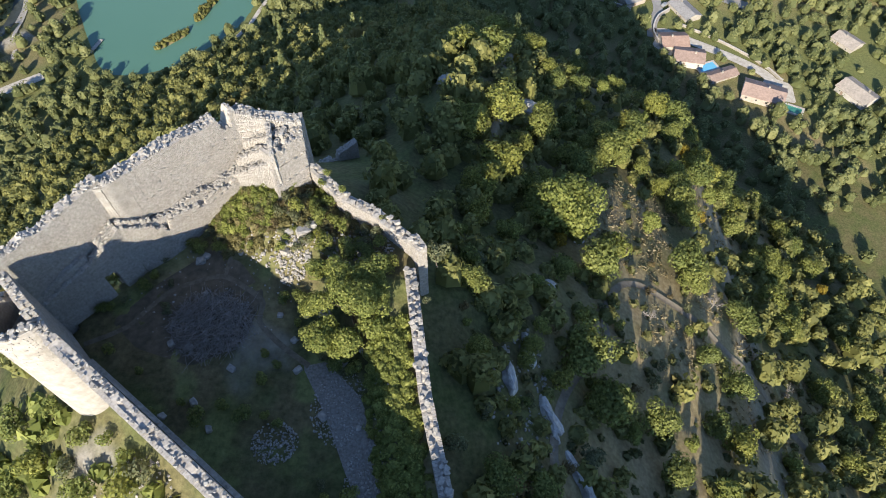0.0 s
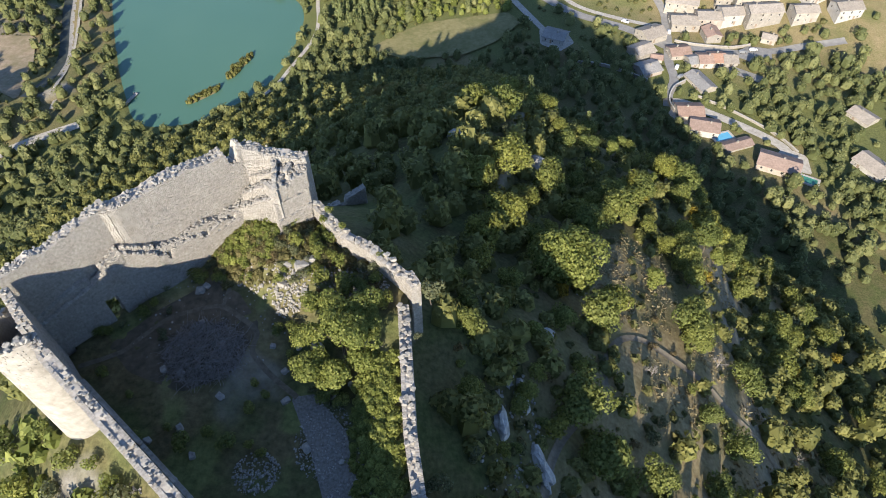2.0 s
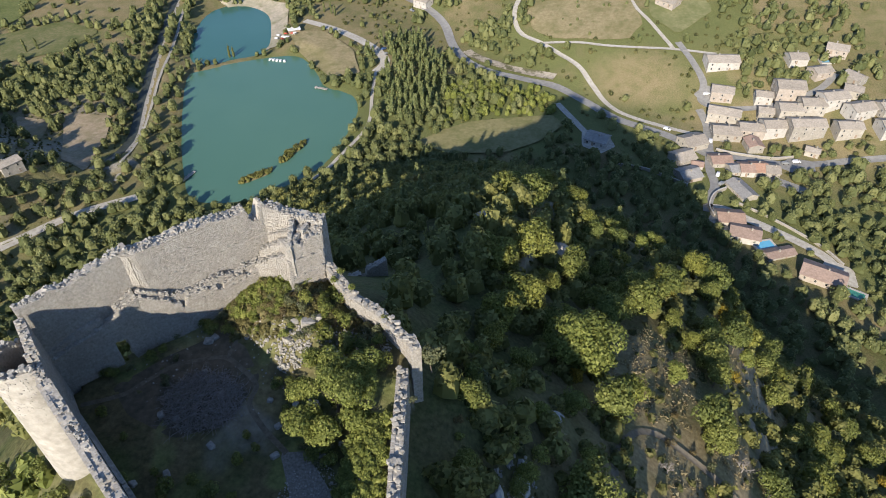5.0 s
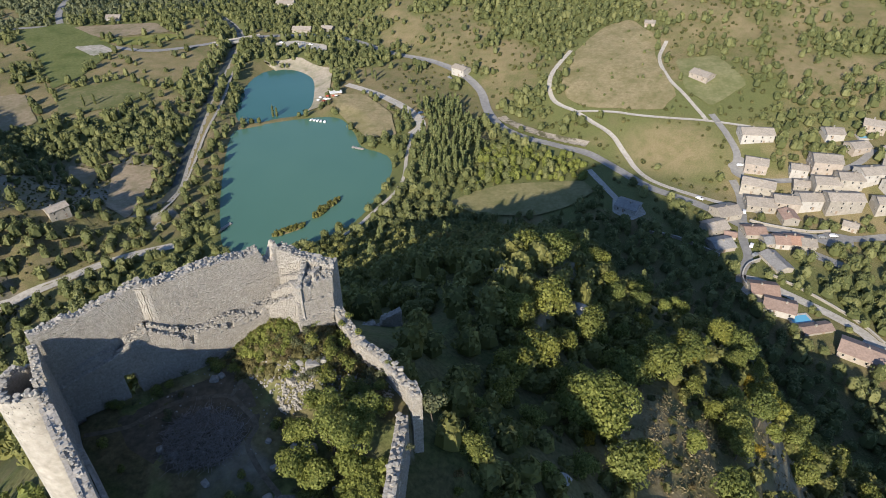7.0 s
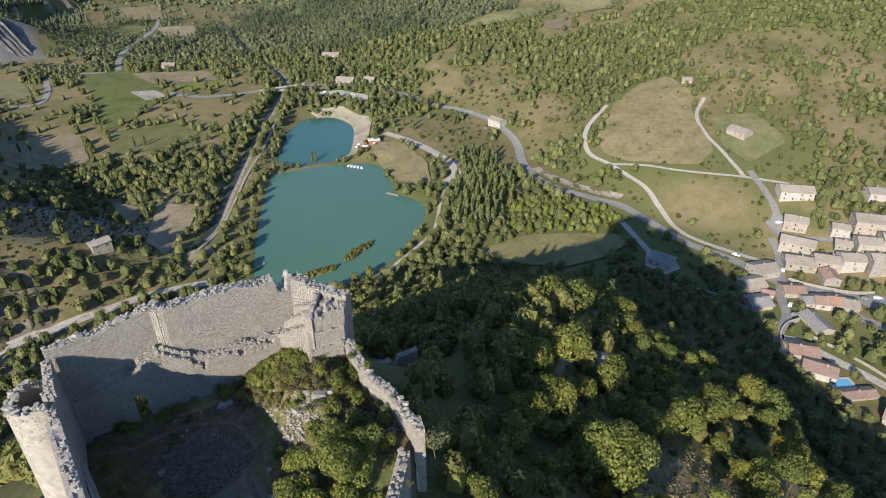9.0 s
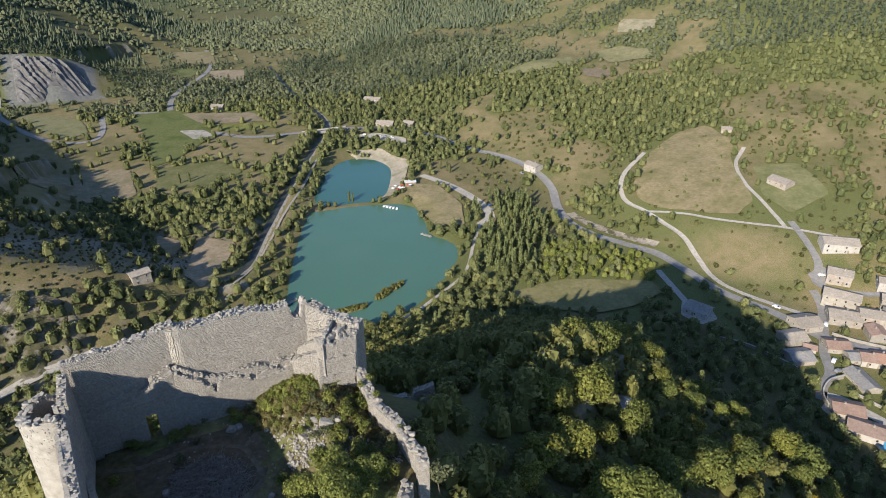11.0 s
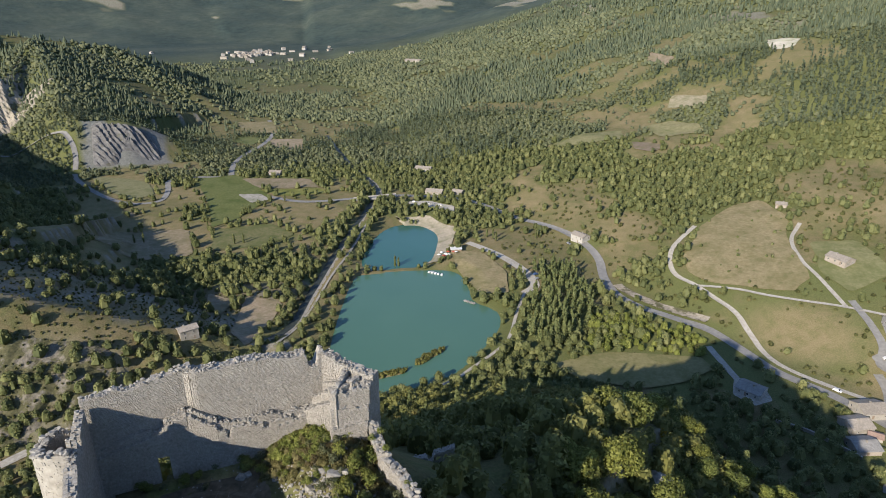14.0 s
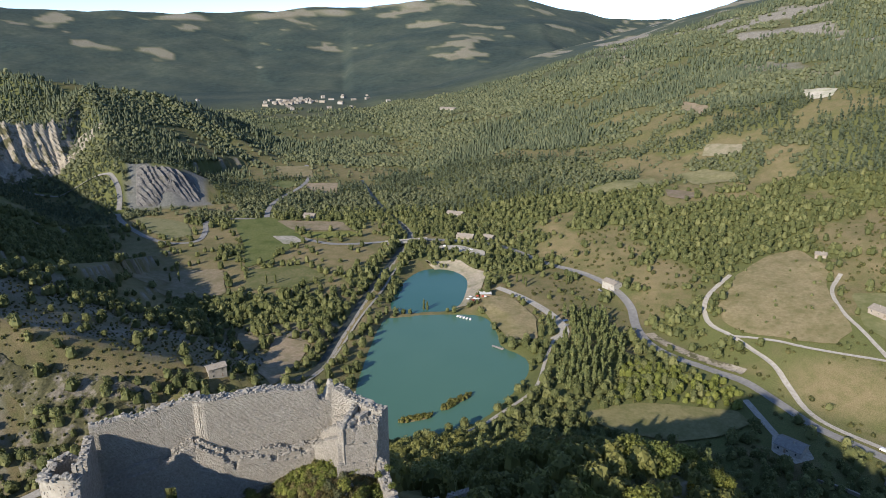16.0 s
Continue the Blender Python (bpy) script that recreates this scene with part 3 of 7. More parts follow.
def cover_of(x, y):
    """Land cover: share of dry grass, of bare rock, and of green sward."""
    far = np.hypot(x, y)
    e = 1.5
    z = ground(x, y)
    steep = np.hypot(ground(x + e, y) - z, ground(x, y + e) - z) / e
    patch, small = bumps(x, y, 45, 21, 4), bumps(x, y, 9, 22, 3)
    d, _, side, _ = along(x, y, CASTLE_HILL)
    hill = far < 235
    dry = np.where(hill, ramp(patch + 0.6 * small, -0.15, 0.3) * ramp(x - 0.12 * y, 2, 18) * ramp(d, 120, 60), (0.35 + 0.5 * ramp(patch + 0.5 * small, -0.3, 0.4)) * (1 - woods_at(x, y)))
    dry = np.where(hill, np.maximum(dry, 1.3 * glade(x, y)), dry)
    # the west hill's marl, the rocky spur and the cliffs of the far ranges
    rock = ramp(steep + 0.25 * small, 0.85, 1.25) * np.where(hill, 0.55, 1.0)
    ds, _, sides, _ = along(x, y, ROCK_SPUR)
    rib = ramp(bumps(x * 0.62 + y * 0.78, (0.78 * x - 0.62 * y) * 0.12, 9, 23, 3), -0.05, 0.25)
    rock = np.where((sides > 0) & (ds < 90) & (far < 700), rib * ramp(ds, 8, 22) * ramp(ds, 70, 52) * (x < -215) * 0.45, rock)
    dry = np.where((ds < 95) & (far < 700) & (x < -200), 0.35 + 0.4 * ramp(patch + small, -0.2, 0.5), dry)
    rock = np.maximum(rock, 0.95 * pale_at(x, y, z))
    plateau = (sides < 0) & (ds < 100) & (x < -235) & (far < 700)
    rock = np.where(plateau, 0.22 + 0.4 * ramp(bumps(x, y, 14, 24, 3), -0.1, 0.3), rock)
    within = inside(x, y, CASTLE_RING)
    rubble = ramp(small + 0.5 * patch, 0.25, 0.45) * 0.5
    rock = np.where(within, rubble, rock)
    outside = (x < -12) & (y < 24) & ~within & (far < 70)
    rock = np.where(outside, ramp(small, 0.0, 0.3), rock)
    dry = np.where(within, 0.45 * ramp(bumps(x, y, 6, 27, 3), 0.0, 0.35), dry)
    dry = np.maximum(dry, 0.9 * np.exp(-(((x - 74) / 30) ** 2 + ((y - 372) / 24) ** 2) ** 2))
    dry = np.maximum(dry, 0.85 * np.exp(-(((x - 150) / 75) ** 2 + ((y - 335) / 60) ** 2) ** 2) * ramp(bumps(x, y, 18, 29, 3), -0.4, 0.1))
    dry = dry * np.where(far > 650, 1 - 0.75 * ramp(far, 650, 1300), 1)
    bare = within & (np.hypot(x + 24, y - 28) < 13)
    green = np.where(within, ramp(bumps(x, y, 4, 28, 3), 0.0, 0.25), np.where(hill, 0.2, 0.35 + 0.5 * woods_at(x, y)))
    green = np.where((ds < 95) & (x < -225) & (far < 700), 0.1, green)
    marl = 0.8 * ramp(marl_at(x, y), 0.25, 0.5)
    rock = np.maximum(rock, 0.6 * cliff_at(x, y))
    return dry, rock, green, marl


STREETS, SHEETS = [], []


def frayed(ring):
    """A field's outline: straight edges with soft corners and small irregularities."""
    ring = np.asarray(ring, float)
    pts = []
    for a, b in zip(ring, np.roll(ring, -1, 0)):
        n = max(3, int(np.hypot(*(b - a)) / 5))
        pts += [a + (b - a) * f for f in np.linspace(0.08, 0.92, n)]
    pts = np.array(pts)
    mid = pts.mean(0)
    return mid + (pts - mid) * (1 + 0.09 * bumps(pts[:, 0], pts[:, 1], 22, 37, 4))[:, None]


def drape(name, ring, material, lift, label, category, step=7):
    """A sheet of field or beach laid over the ground inside a plan outline."""
    SHEETS.append(np.asarray(ring, float))
    edge = frayed(ring)
    mid = edge.mean(0)
    rows_n = max(4, int(np.max(np.hypot(*(edge - mid).T)) / step))
    pts = [mid[None]] + [mid + (edge - mid) * (k / rows_n) for k in range(1, rows_n + 1)]
    pts = np.concatenate(pts)
    m = len(edge)
    faces = [(0, 1 + i, 1 + (i + 1) % m, 1 + (i + 1) % m) for i in range(m)]
    tri = np.array([f[:3] for f in faces])
    rest = []
    for k in range(rows_n - 1):
        a = 1 + k * m
        for i in range(m):
            j = (i + 1) % m
            rest += [(a + i, a + m + i, a + m + j), (a + i, a + m + j, a + j)]
    z = ground(pts[:, 0], pts[:, 1]) + lift
    ob = new(name, raw_mesh(name, np.column_stack([pts, z]), np.vstack([tri, np.array(rest)]), material, True))
    return tagged(ob, label, category, kind="structure")


def ribbon(name, line, width, material, lift, label, category="road"):
    """A road laid over the ground, with ragged verges; five points across."""
    STREETS.append((np.asarray(line), width / 2 + (0.4 if category in ("water", "gravel") else 1.6)))
    line = np.asarray(line)
    keep = [line[0]]
    for a, b in zip(line[:-1], line[1:]):
        n = max(1, int(np.hypot(*(b - a)) / min(4, width)))
        keep += [a + (b - a) * (k + 1) / n for k in range(n)]
    line = np.array(keep)
    way = np.gradient(line, axis=0)
    way /= np.maximum(np.hypot(*way.T)[:, None], 1e-6)
    side = np.column_stack([way[:, 1], -way[:, 0]])
    pts = []
    for f in (-0.5, -0.25, 0, 0.25, 0.5):
        w = width * (1 + 0.12 * bumps(line[:, 0], line[:, 1], 14, 31 + int(f > 0), 2))
        pts.append(line + side * (f * w)[:, None])
    pts = np.stack(pts, 1)
    z = ground(pts[..., 0], pts[..., 1])
    z = np.maximum(z, z.mean(1, keepdims=True)) + lift
    n = len(line)
    v = np.concatenate([pts, z[..., None]], 2).reshape(-1, 3)
    f = [(i * 5 + k, i * 5 + k + 1, i * 5 + k + 6, i * 5 + k + 5) for i in range(n - 1) for k in range(4)]
    ob = new(name, raw_mesh(name, v, f, material, True))
    return tagged(ob, label, category, kind="structure")

# ---------------------------------------------------------------- the ground, one sheet to the horizon
def build_ground():
    radii = np.concatenate([[0.5], np.geomspace(4, 900, 340), np.geomspace(914, 4950, 150)])
    front = np.arange(-84, 62, 0.42)
    turns = np.radians(np.concatenate([front, np.arange(62, 276, 2.0)]))
    r, a = np.meshgrid(radii, turns, indexing="ij")
    x, y = (r * np.sin(a)).ravel(), (r * np.cos(a)).ravel()
    z = ground(x, y)
    n, m = r.shape
    i, j = np.meshgrid(np.arange(n - 1), np.arange(m), indexing="ij")
    k = (j + 1) % m
    faces = np.stack([i * m + j, (i + 1) * m + j, (i + 1) * m + k, i * m + k], -1).reshape(-1, 4)[:, ::-1]
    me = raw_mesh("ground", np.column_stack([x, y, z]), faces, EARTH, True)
    dry, rock, green, marl = cover_of(x, y)
    layer = me.color_attributes.new("cover", "FLOAT_COLOR", "POINT")
    layer.data.foreach_set("color", np.column_stack([dry, rock, green, marl]).astype(np.float32).ravel())
    tagged(new("ground", me), "hills and valley floor of dry grass, scrub and pale rock", "ground", kind="structure")


build_ground()


def pool(name, ring, material, z, label):
    edge = np.asarray(ring)
    mid = edge.mean(0)
    out = mid + (edge - mid) * 1.02
    m = len(out)
    v = np.vstack([np.append(mid, z)[None], np.column_stack([out, np.full(m, z)])])
    tagged(new(name, raw_mesh(name, v, [(0, 1 + i, 1 + (i + 1) % m) for i in range(m)], material)), label, "water", kind="structure")


pool("water_lake", LAKE_RING, LAKE, 0.0, "calm turquoise lake with two low scrubby islands")
pool("water_pond", POND_RING, POND, 0.05, "small deeper blue swimming lake with a beach")
ribbon("river_gravel", RIVER[20:-8] + (3.4, 0.7), 2.4, SHINGLE, 0.3, "bed of pale shingle beside the river", "gravel")
ribbon("riverside_track", rounded([(-198, 236), (-204, 268), (-214, 306), (-226, 342), (-236, 380), (-254, 436), (-262, 462)]), 1.8, SHINGLE, 0.35, "pale track between river and lake", "path")
ribbon("water_river", RIVER[18:], 4.6, STREAM, 0.35, "narrow dark river lined with trees", "water")
for road_name, road_line, road_width, road_stuff, road_label in ROADS:
    ribbon(road_name, road_line, road_width, {"ASPHALT": ASPHALT, "GRAVEL": GRAVEL}[road_stuff], 0.35, road_label)
ribbon("road_cut", rounded([(-36, 408), (-28, 400), (-9, 389), (5, 383), (24, 375)]), 7.0, bare_slope("cut_bank", (0.26, 0.225, 0.175), (0.46, 0.41, 0.335), 1.4, 0.13, (1, 1, 0.3)), 0.7, "pale rocky bank cut above the road", "bank")
def field_material(name, dark, light):
    """Worked or grazed land: fine grain, worn and greener patches, faint rows."""
    n = Nodes(name)
    col = n.ramp(n.noise(2.2, 6, 0.65), (0.3, dark), (0.7, light))
    worn = tuple(c * f for c, f in zip(dark, (0.75, 0.85, 0.7)))
    col = n.mix(n.ramp(n.noise(16.0, 6, 0.65), (0.45, (0, 0, 0)), (0.68, (0.8, 0.8, 0.8))), col, worn)
    col = n.mix(n.ramp(n.noise(6.0, 5, 0.6), (0.5, (0, 0, 0)), (0.72, (0.55, 0.55, 0.55))), col, (0.10, 0.11, 0.042))
    return n.done(col, 0.95, n.noise(1.2, 7), 0.5, 0.2, 0.1)


for field_no, (field_name, field_ring, field_dark, field_light, field_label) in enumerate(FIELDS):
    drape(field_name, field_ring, field_material("soil_of_" + field_name, field_dark, field_light), 0.42 + 0.02 * field_no, field_label, field_name.replace("_", " "))

# ---------------------------------------------------------------- bare ribbed slopes: grey marl, pale cliffs, the spur's strata
SKINS = []


def skin(x, y, line, facing, reach, stretch, step, spacing, depth, seed, gaps, slant):
    """Where a ribbed slope shows (0..1) and how far its ribs stand out."""
    d, _, side, run = along(x, y, line)
    mask = ramp(d, reach[0], reach[0] + 6 * step) * ramp(d, reach[1], reach[1] - 5 * step) * ramp(run, stretch[0], stretch[0] + 6 * step) * ramp(run, stretch[1], stretch[1] - 6 * step) * (side == facing)
    mask = mask * ramp(bumps(x, y, 9 * spacing, seed + 5, 4), gaps - 0.25, gaps + 0.05)
    c = (run + slant * d + 0.8 * spacing * bumps(x, y, spacing * 4.5, seed, 4) + 1.4 * spacing * bumps(run, 0 * run + seed, spacing * 5, seed + 7, 2)) / spacing
    big = 1 - np.abs(2 * (c - np.floor(c)) - 1)
    c2 = c * 2.7 + 0.4 * bumps(x, y, spacing, seed + 1, 2)
    small = 1 - np.abs(2 * (c2 - np.floor(c2)) - 1)
    rib = depth * (0.75 * big * (0.25 + 0.85 * lattice(np.floor(c), 0 * c, seed)) + 0.3 * small) + 0.12 * depth * bumps(x, y, step * 3, seed + 2, 2)
    return mask, rib


def scarp(name, line, facing, reach, stretch, step, spacing, depth, material, label, seed, gaps=-0.6, slant=0.0):
    """A finely gullied skin over the slope beside a ridge line. facing: +1 right of the line, -1 left; reach: metres down the slope; stretch: run along the line."""
    pts = np.array(line)[:, :2]
    x0, y0 = pts.min(0) - reach[1]
    x1, y1 = pts.max(0) + reach[1]
    xs, ys = np.meshgrid(np.arange(x0, x1, step), np.arange(y0, y1, step), indexing="ij")
    x, y = xs.ravel(), ys.ravel()
    spec = (line, facing, reach, stretch, step, spacing, depth, seed, gaps, slant)
    SKINS.append(spec)
    mask, rib = skin(x, y, *spec)
    z = land(x, y) + mask * (rib + 1.0) - 3.0 * (1 - ramp(mask, 0.0, 0.25))
    m = xs.shape[1]
    i, j = np.meshgrid(np.arange(xs.shape[0] - 1), np.arange(m - 1), indexing="ij")
    f = np.stack([i * m + j, (i + 1) * m + j, (i + 1) * m + j + 1, i * m + j + 1], -1).reshape(-1, 4)
    f = f[(mask[f] > 0.01).any(1)]
    used, f = np.unique(f, return_inverse=True)
    ob = new(name, raw_mesh(name, np.column_stack([x, y, z])[used], f.reshape(-1, 4), material))
    tagged(ob, label, "slope", kind="structure")


scarp("marl_slope", MARL_RIDGE, MARL_SIDE, (2, 56), (22, 96), 1.5, 7.5, 8.0, bare_slope("grey_marl", (0.085, 0.086, 0.09), (0.22, 0.217, 0.213), 3.0, 0.03, (1, 1, 1)), "steep dark grey marl slope cut by sharp gullies", 81, -0.1, 0.7)
scarp("cliff", CLIFF_RIDGE, CLIFF_SIDE, (-14, 66), (-20, 200), 2.4, 17.0, 13.0, bare_slope("pale_cliff", (0.22, 0.20, 0.165), (0.46, 0.42, 0.35), 4.0, 0.10, (1, 1, 0.15)), "pale ribbed cliff above the looping road", 85, -0.4, 0.15)
scarp("spur_face", ROCK_SPUR, 1, (12, 58), (600, 775), 1.0, 6.2, 2.0, bare_slope("banded_rock", (0.12, 0.108, 0.085), (0.29, 0.262, 0.215), 1.6, 0.2, (1, 1, 0.12)), "rock face of upright pale strata with scrub between", 89, 0.0, 0.35)


def over_skin(x, y):
    """Height of the ground with the ribbed slopes on it."""
    z = ground(x, y)
    for spec in SKINS:
        mask, rib = skin(x, y, *spec)
        z = np.maximum(z, land(x, y) + mask * (rib + 1.0) - 3.0 * (1 - ramp(mask, 0.0, 0.25)))
    return z

# ---------------------------------------------------------------- the ruined castle
dice = np.random.default_rng(7)


def stone_shapes():
    """A few rough-hewn blocks, about 1 m long, to be scaled."""
    made = []
    for k in range(8):
        bm = bmesh.new()
        bmesh.ops.create_cube(bm, size=1.0)
        bmesh.ops.bevel(bm, geom=bm.edges[:], offset=0.16, segments=1, affect="EDGES")
        for v in bm.verts:
            v.co += Vector(dice.uniform(-0.11, 0.11, 3))
        made.append(bm_mesh("hewn_stone", bm, RUBBLE))
    return made


STONES = stone_shapes()


def face_stones(pile, a, b, z0, top, skip=None, proud=0.06, course=(0.12, 0.20), length=(0.13, 0.34), inset=0.0):
    """Coursed stones on the face that runs from a to b, seen from its right-hand side; top(u) is the ragged upper edge."""
    a, b = np.array(a, float), np.array(b, float)
    run = np.hypot(*(b - a))
    way = (b - a) / run
    out = np.array([way[1], -way[0]])
    z = z0
    rows_v = []
    while True:
        h = dice.uniform(*course)
        us = [dice.uniform(-0.3, 0.0)]
        while us[-1] < run:
            us.append(us[-1] + dice.uniform(*length))
        us = np.clip(np.array(us), 0, run)
        mid = (us[1:] + us[:-1]) / 2
        tops = top(mid)
        if z > tops.max():
            break
        keep = (z + h * 0.8 < tops) & (us[1:] - us[:-1] > 0.08) & (dice.random(len(mid)) > 0.01)
        if skip is not None:
            keep &= ~skip(mid, z + h / 2)
        u0, u1 = us[:-1][keep] + 0.005, us[1:][keep] - 0.005
        m = len(u0)
        if m:
            d = proud * dice.uniform(0.75, 1.1, m)
            lift = dice.uniform(-0.008, 0.008, (m, 2))
            ch = 0.02
            uu = np.stack([u0, u1, u1, u0, u0 + ch, u1 - ch, u1 - ch, u0 + ch], 1)
            zz = np.stack([z + 0.003 + lift[:, 0]] * 2 + [z + h - 0.003 + lift[:, 1]] * 2 + [z + ch + lift[:, 0]] * 2 + [z + h - ch + lift[:, 1]] * 2, 1)
            dd = np.concatenate([np.full((m, 4), -0.36), d[:, None] + dice.uniform(-0.016, 0.016, (m, 4))], 1)
            pts = a[None, None] + uu[..., None] * way + (dd + inset)[..., None] * out
            rows_v.append(np.concatenate([pts, zz[..., None]], 2))
        z += h
    if rows_v:
        v = np.concatenate(rows_v).reshape(-1, 3)
        n = len(v) // 8
        f = np.array([[4, 5, 6, 7], [0, 1, 5, 4], [1, 2, 6, 5], [2, 3, 7, 6], [3, 0, 4, 7]])
        pile.add(v, (f[None] + 8 * np.arange(n)[:, None, None]).reshape(-1, 4))


def core(pile, a, b, thick, z0, top, step=0.35):
    """The mortared body of a wall along a to b; `thick` = metres to the right and to the left of that line."""
    a, b = np.array(a, float), np.array(b, float)
    run = np.hypot(*(b - a))
    way = (b - a) / run
    out = np.array([way[1], -way[0]])
    u = np.linspace(0, run, max(2, int(run / step)))
    t = top(u)
    right, left = a + u[:, None] * way + thick[0] * out, a + u[:, None] * way - thick[1] * out
    n = len(u)
    v = np.concatenate([np.column_stack([right, np.full(n, z0)]), np.column_stack([right, t - 0.1]), np.column_stack([left, t - dice.uniform(0, 0.3, n)]), np.column_stack([left, np.full(n, z0)])])
    f = [(k * n + i, k * n + i + 1, (k + 1) * n + i + 1, (k + 1) * n + i) for k in range(3) for i in range(n - 1)]
    f += [(0, n, 2 * n, 3 * n), (n - 1, 4 * n - 1, 3 * n - 1, 2 * n - 1)]
    pile.add(v, np.array(f))


def ragged(z_a, z_b, run, seed, rough=0.35, dips=()):
    """An upper edge from z_a to z_b with broken stones, and dips of (place, half width, depth)."""
    def top(u):
        u = np.asarray(u, float)
        z = z_a + (z_b - z_a) * u / run + rough * bumps(u, u * 0 + seed * 7.7, 2.6, seed, 3)
        for at, half, deep in dips:
            z = z - deep * (1 - ramp(np.abs(u - at), half * 0.6, half))
        return z
    return top


def wall_run(owner, a, b, thick, z0, top, skip=None, both=True, caps=1.6, skin=STONE, body=MORTAR, ends=(True, True), proud=0.035, left_z0=None, right_z0=None, cap_size=(0.10, 0.30)):
    """One straight length of ruined wall: body, stone facing and loose stones on its broken top."""
    a, b = np.array(a, float), np.array(b, float)
    run = np.hypot(*(b - a))
    way = (b - a) / run
    out = np.array([way[1], -way[0]])
    mass, skin_pile = Pile(), Pile()
    core(mass, a, b, (thick[0] - 0.14, thick[1] - (0.14 if both else 0.0)), z0, top)
    face_stones(skin_pile, a + thick[0] * out, b + thick[0] * out, z0 if right_z0 is None else right_z0, top, skip, proud)
    if both:
        face_stones(skin_pile, b - thick[1] * out, a - thick[1] * out, z0 if left_z0 is None else left_z0, lambda u: top(run - u), None, proud)
    if ends[0]:
        face_stones(skin_pile, a - thick[1] * out, a + thick[0] * out, z0, lambda u: top(u * 0), None, proud)
    if ends[1]:
        face_stones(skin_pile, b + thick[0] * out, b - thick[1] * out, z0, lambda u: top(u * 0 + run), None, proud)
    part("wall_core", mass.mesh("wall_core", body), owner)
    tagged(part("stone_facing", skin_pile.mesh("stone_facing", skin), owner, "coursed rubble facing of pale limestone"), kind="stuff")
    for k in range(int(run * caps * 1.3)):
        u = dice.uniform(0.1, run - 0.1)
        s = dice.uniform(-thick[1], thick[0]) * 0.9
        p = a + u * way + s * out
        size = dice.uniform(*cap_size)
        m = pose(p[0], p[1], float(top(np.array([u]))[0]) + size * 0.12, *dice.uniform(-18, 18, 2), dice.uniform(0, 360))
        part("loose_stone", STONES[k % 8], owner, at=m @ Matrix.Diagonal((size * dice.uniform(0.8, 1.5), size, size * dice.uniform(0.5, 0.8), 1)))


def putlogs(levels, spacing, seed, lo=0.6, hi=99.0):
    """Square holes left by scaffolding, in rows at the given heights."""
    rng = np.random.default_rng(seed)
    spots = [(u + rng.uniform(-0.3, 0.3), z + 0.16 * u * 0 + rng.uniform(-0.1, 0.1)) for z in levels for u in np.arange(lo, min(hi, 16), spacing) if rng.random() < 0.8]

    def skip(u, z):
        hit = np.zeros(u.shape, bool)
        for su, sz in spots:
            hit |= (np.abs(u - su) < 0.2) & (abs(z - sz) < 0.15)
        return hit
    return skip


def unit(a, b):
    d = np.array(b, float) - np.array(a, float)
    return d / np.hypot(*d)


A, B, C, D = (-37.8, 28.7), (-31.1, 37.2), (-21.6, 48.0), (-14.7, 48.3)
north = thing("wall_north", "tall broken limestone wall with a ragged top and scaffold holes", "wall", kind="structure")
w, wc = unit(A, B), unit(B, C)
side_w, side_c = np.array((w[1], -w[0])), np.array((wc[1], -wc[0]))
n1, n2, n3 = (float(np.hypot(*np.subtract(q, p))) for p, q in ((A, B), (B, C), (C, D)))
# western length, with a low broken doorway through its foot
top_w = ragged(149.9, 150.9, n1, 1, 0.5)
door_a, door_b = np.array(A) + w * 5.9, np.array(A) + w * 7.2
wall_run(north, A, door_a, (0.1, 1.1), 133.5, lambda u: top_w(u), putlogs([147.0], 1.3, 3, 2.0), caps=8.0, both=False, right_z0=137.5)
wall_run(north, door_b, B, (0.1, 1.1), 133.5, lambda u: top_w(u + 7.2), putlogs([147.4], 1.2, 4), caps=8.0, both=False, right_z0=137.5)
wall_run(north, door_a, door_b, (0.1, 1.1), 141.3, lambda u: top_w(u + 5.9), putlogs([147.1], 0.9, 5), caps=8.0, both=False)
# middle length, thicker to the inside; a notch parts it from the eastern length
top_m = ragged(150.6, 149.7, n2, 2, 0.35, [(13.0, 0.8, 1.9), (6.5, 3.5, -0.3)])
wall_run(north, B, C, (0.75, 0.9), 133.5, top_m, lambda u, z: putlogs([146.2], 1.0, 6, 1.5)(u, z) | putlogs([147.2], 1.6, 7, 1.2)(u, z) | putlogs([148.4], 2.6, 9, 3.0)(u, z), caps=9.0, both=False, right_z0=137.5)
# its western end, a worn corner that bows out of the wall in three broad faces
worn = [np.array(B) - w * 0.9 + side_w * 0.12, np.array(B) - w * 0.35 + side_w * 0.62, np.array(B) + wc * 0.35 + side_c * 0.82, np.array(B) + wc * 1.7 + side_c * 0.78]
for k, (p, q) in enumerate(zip(worn, worn[1:])):
    wall_run(north, p, q, (0.0, 0.8), 143.0, ragged(150.5, 150.5, float(np.hypot(*(q - p))), 20 + k, 0.25), None, both=False, caps=5.0, ends=(False, False), skin=RENDERED, proud=0.02)
# eastern length beyond the notch, broken down towards the corner
top_e = ragged(149.2, 147.7, n3, 3, 0.5, [(1.2, 1.0, -0.4)])
wall_run(north, C, D, (0.75, 0.7), 133.5, top_e, putlogs([145.2, 146.8], 1.3, 8), caps=9.0, both=False, right_z0=138)
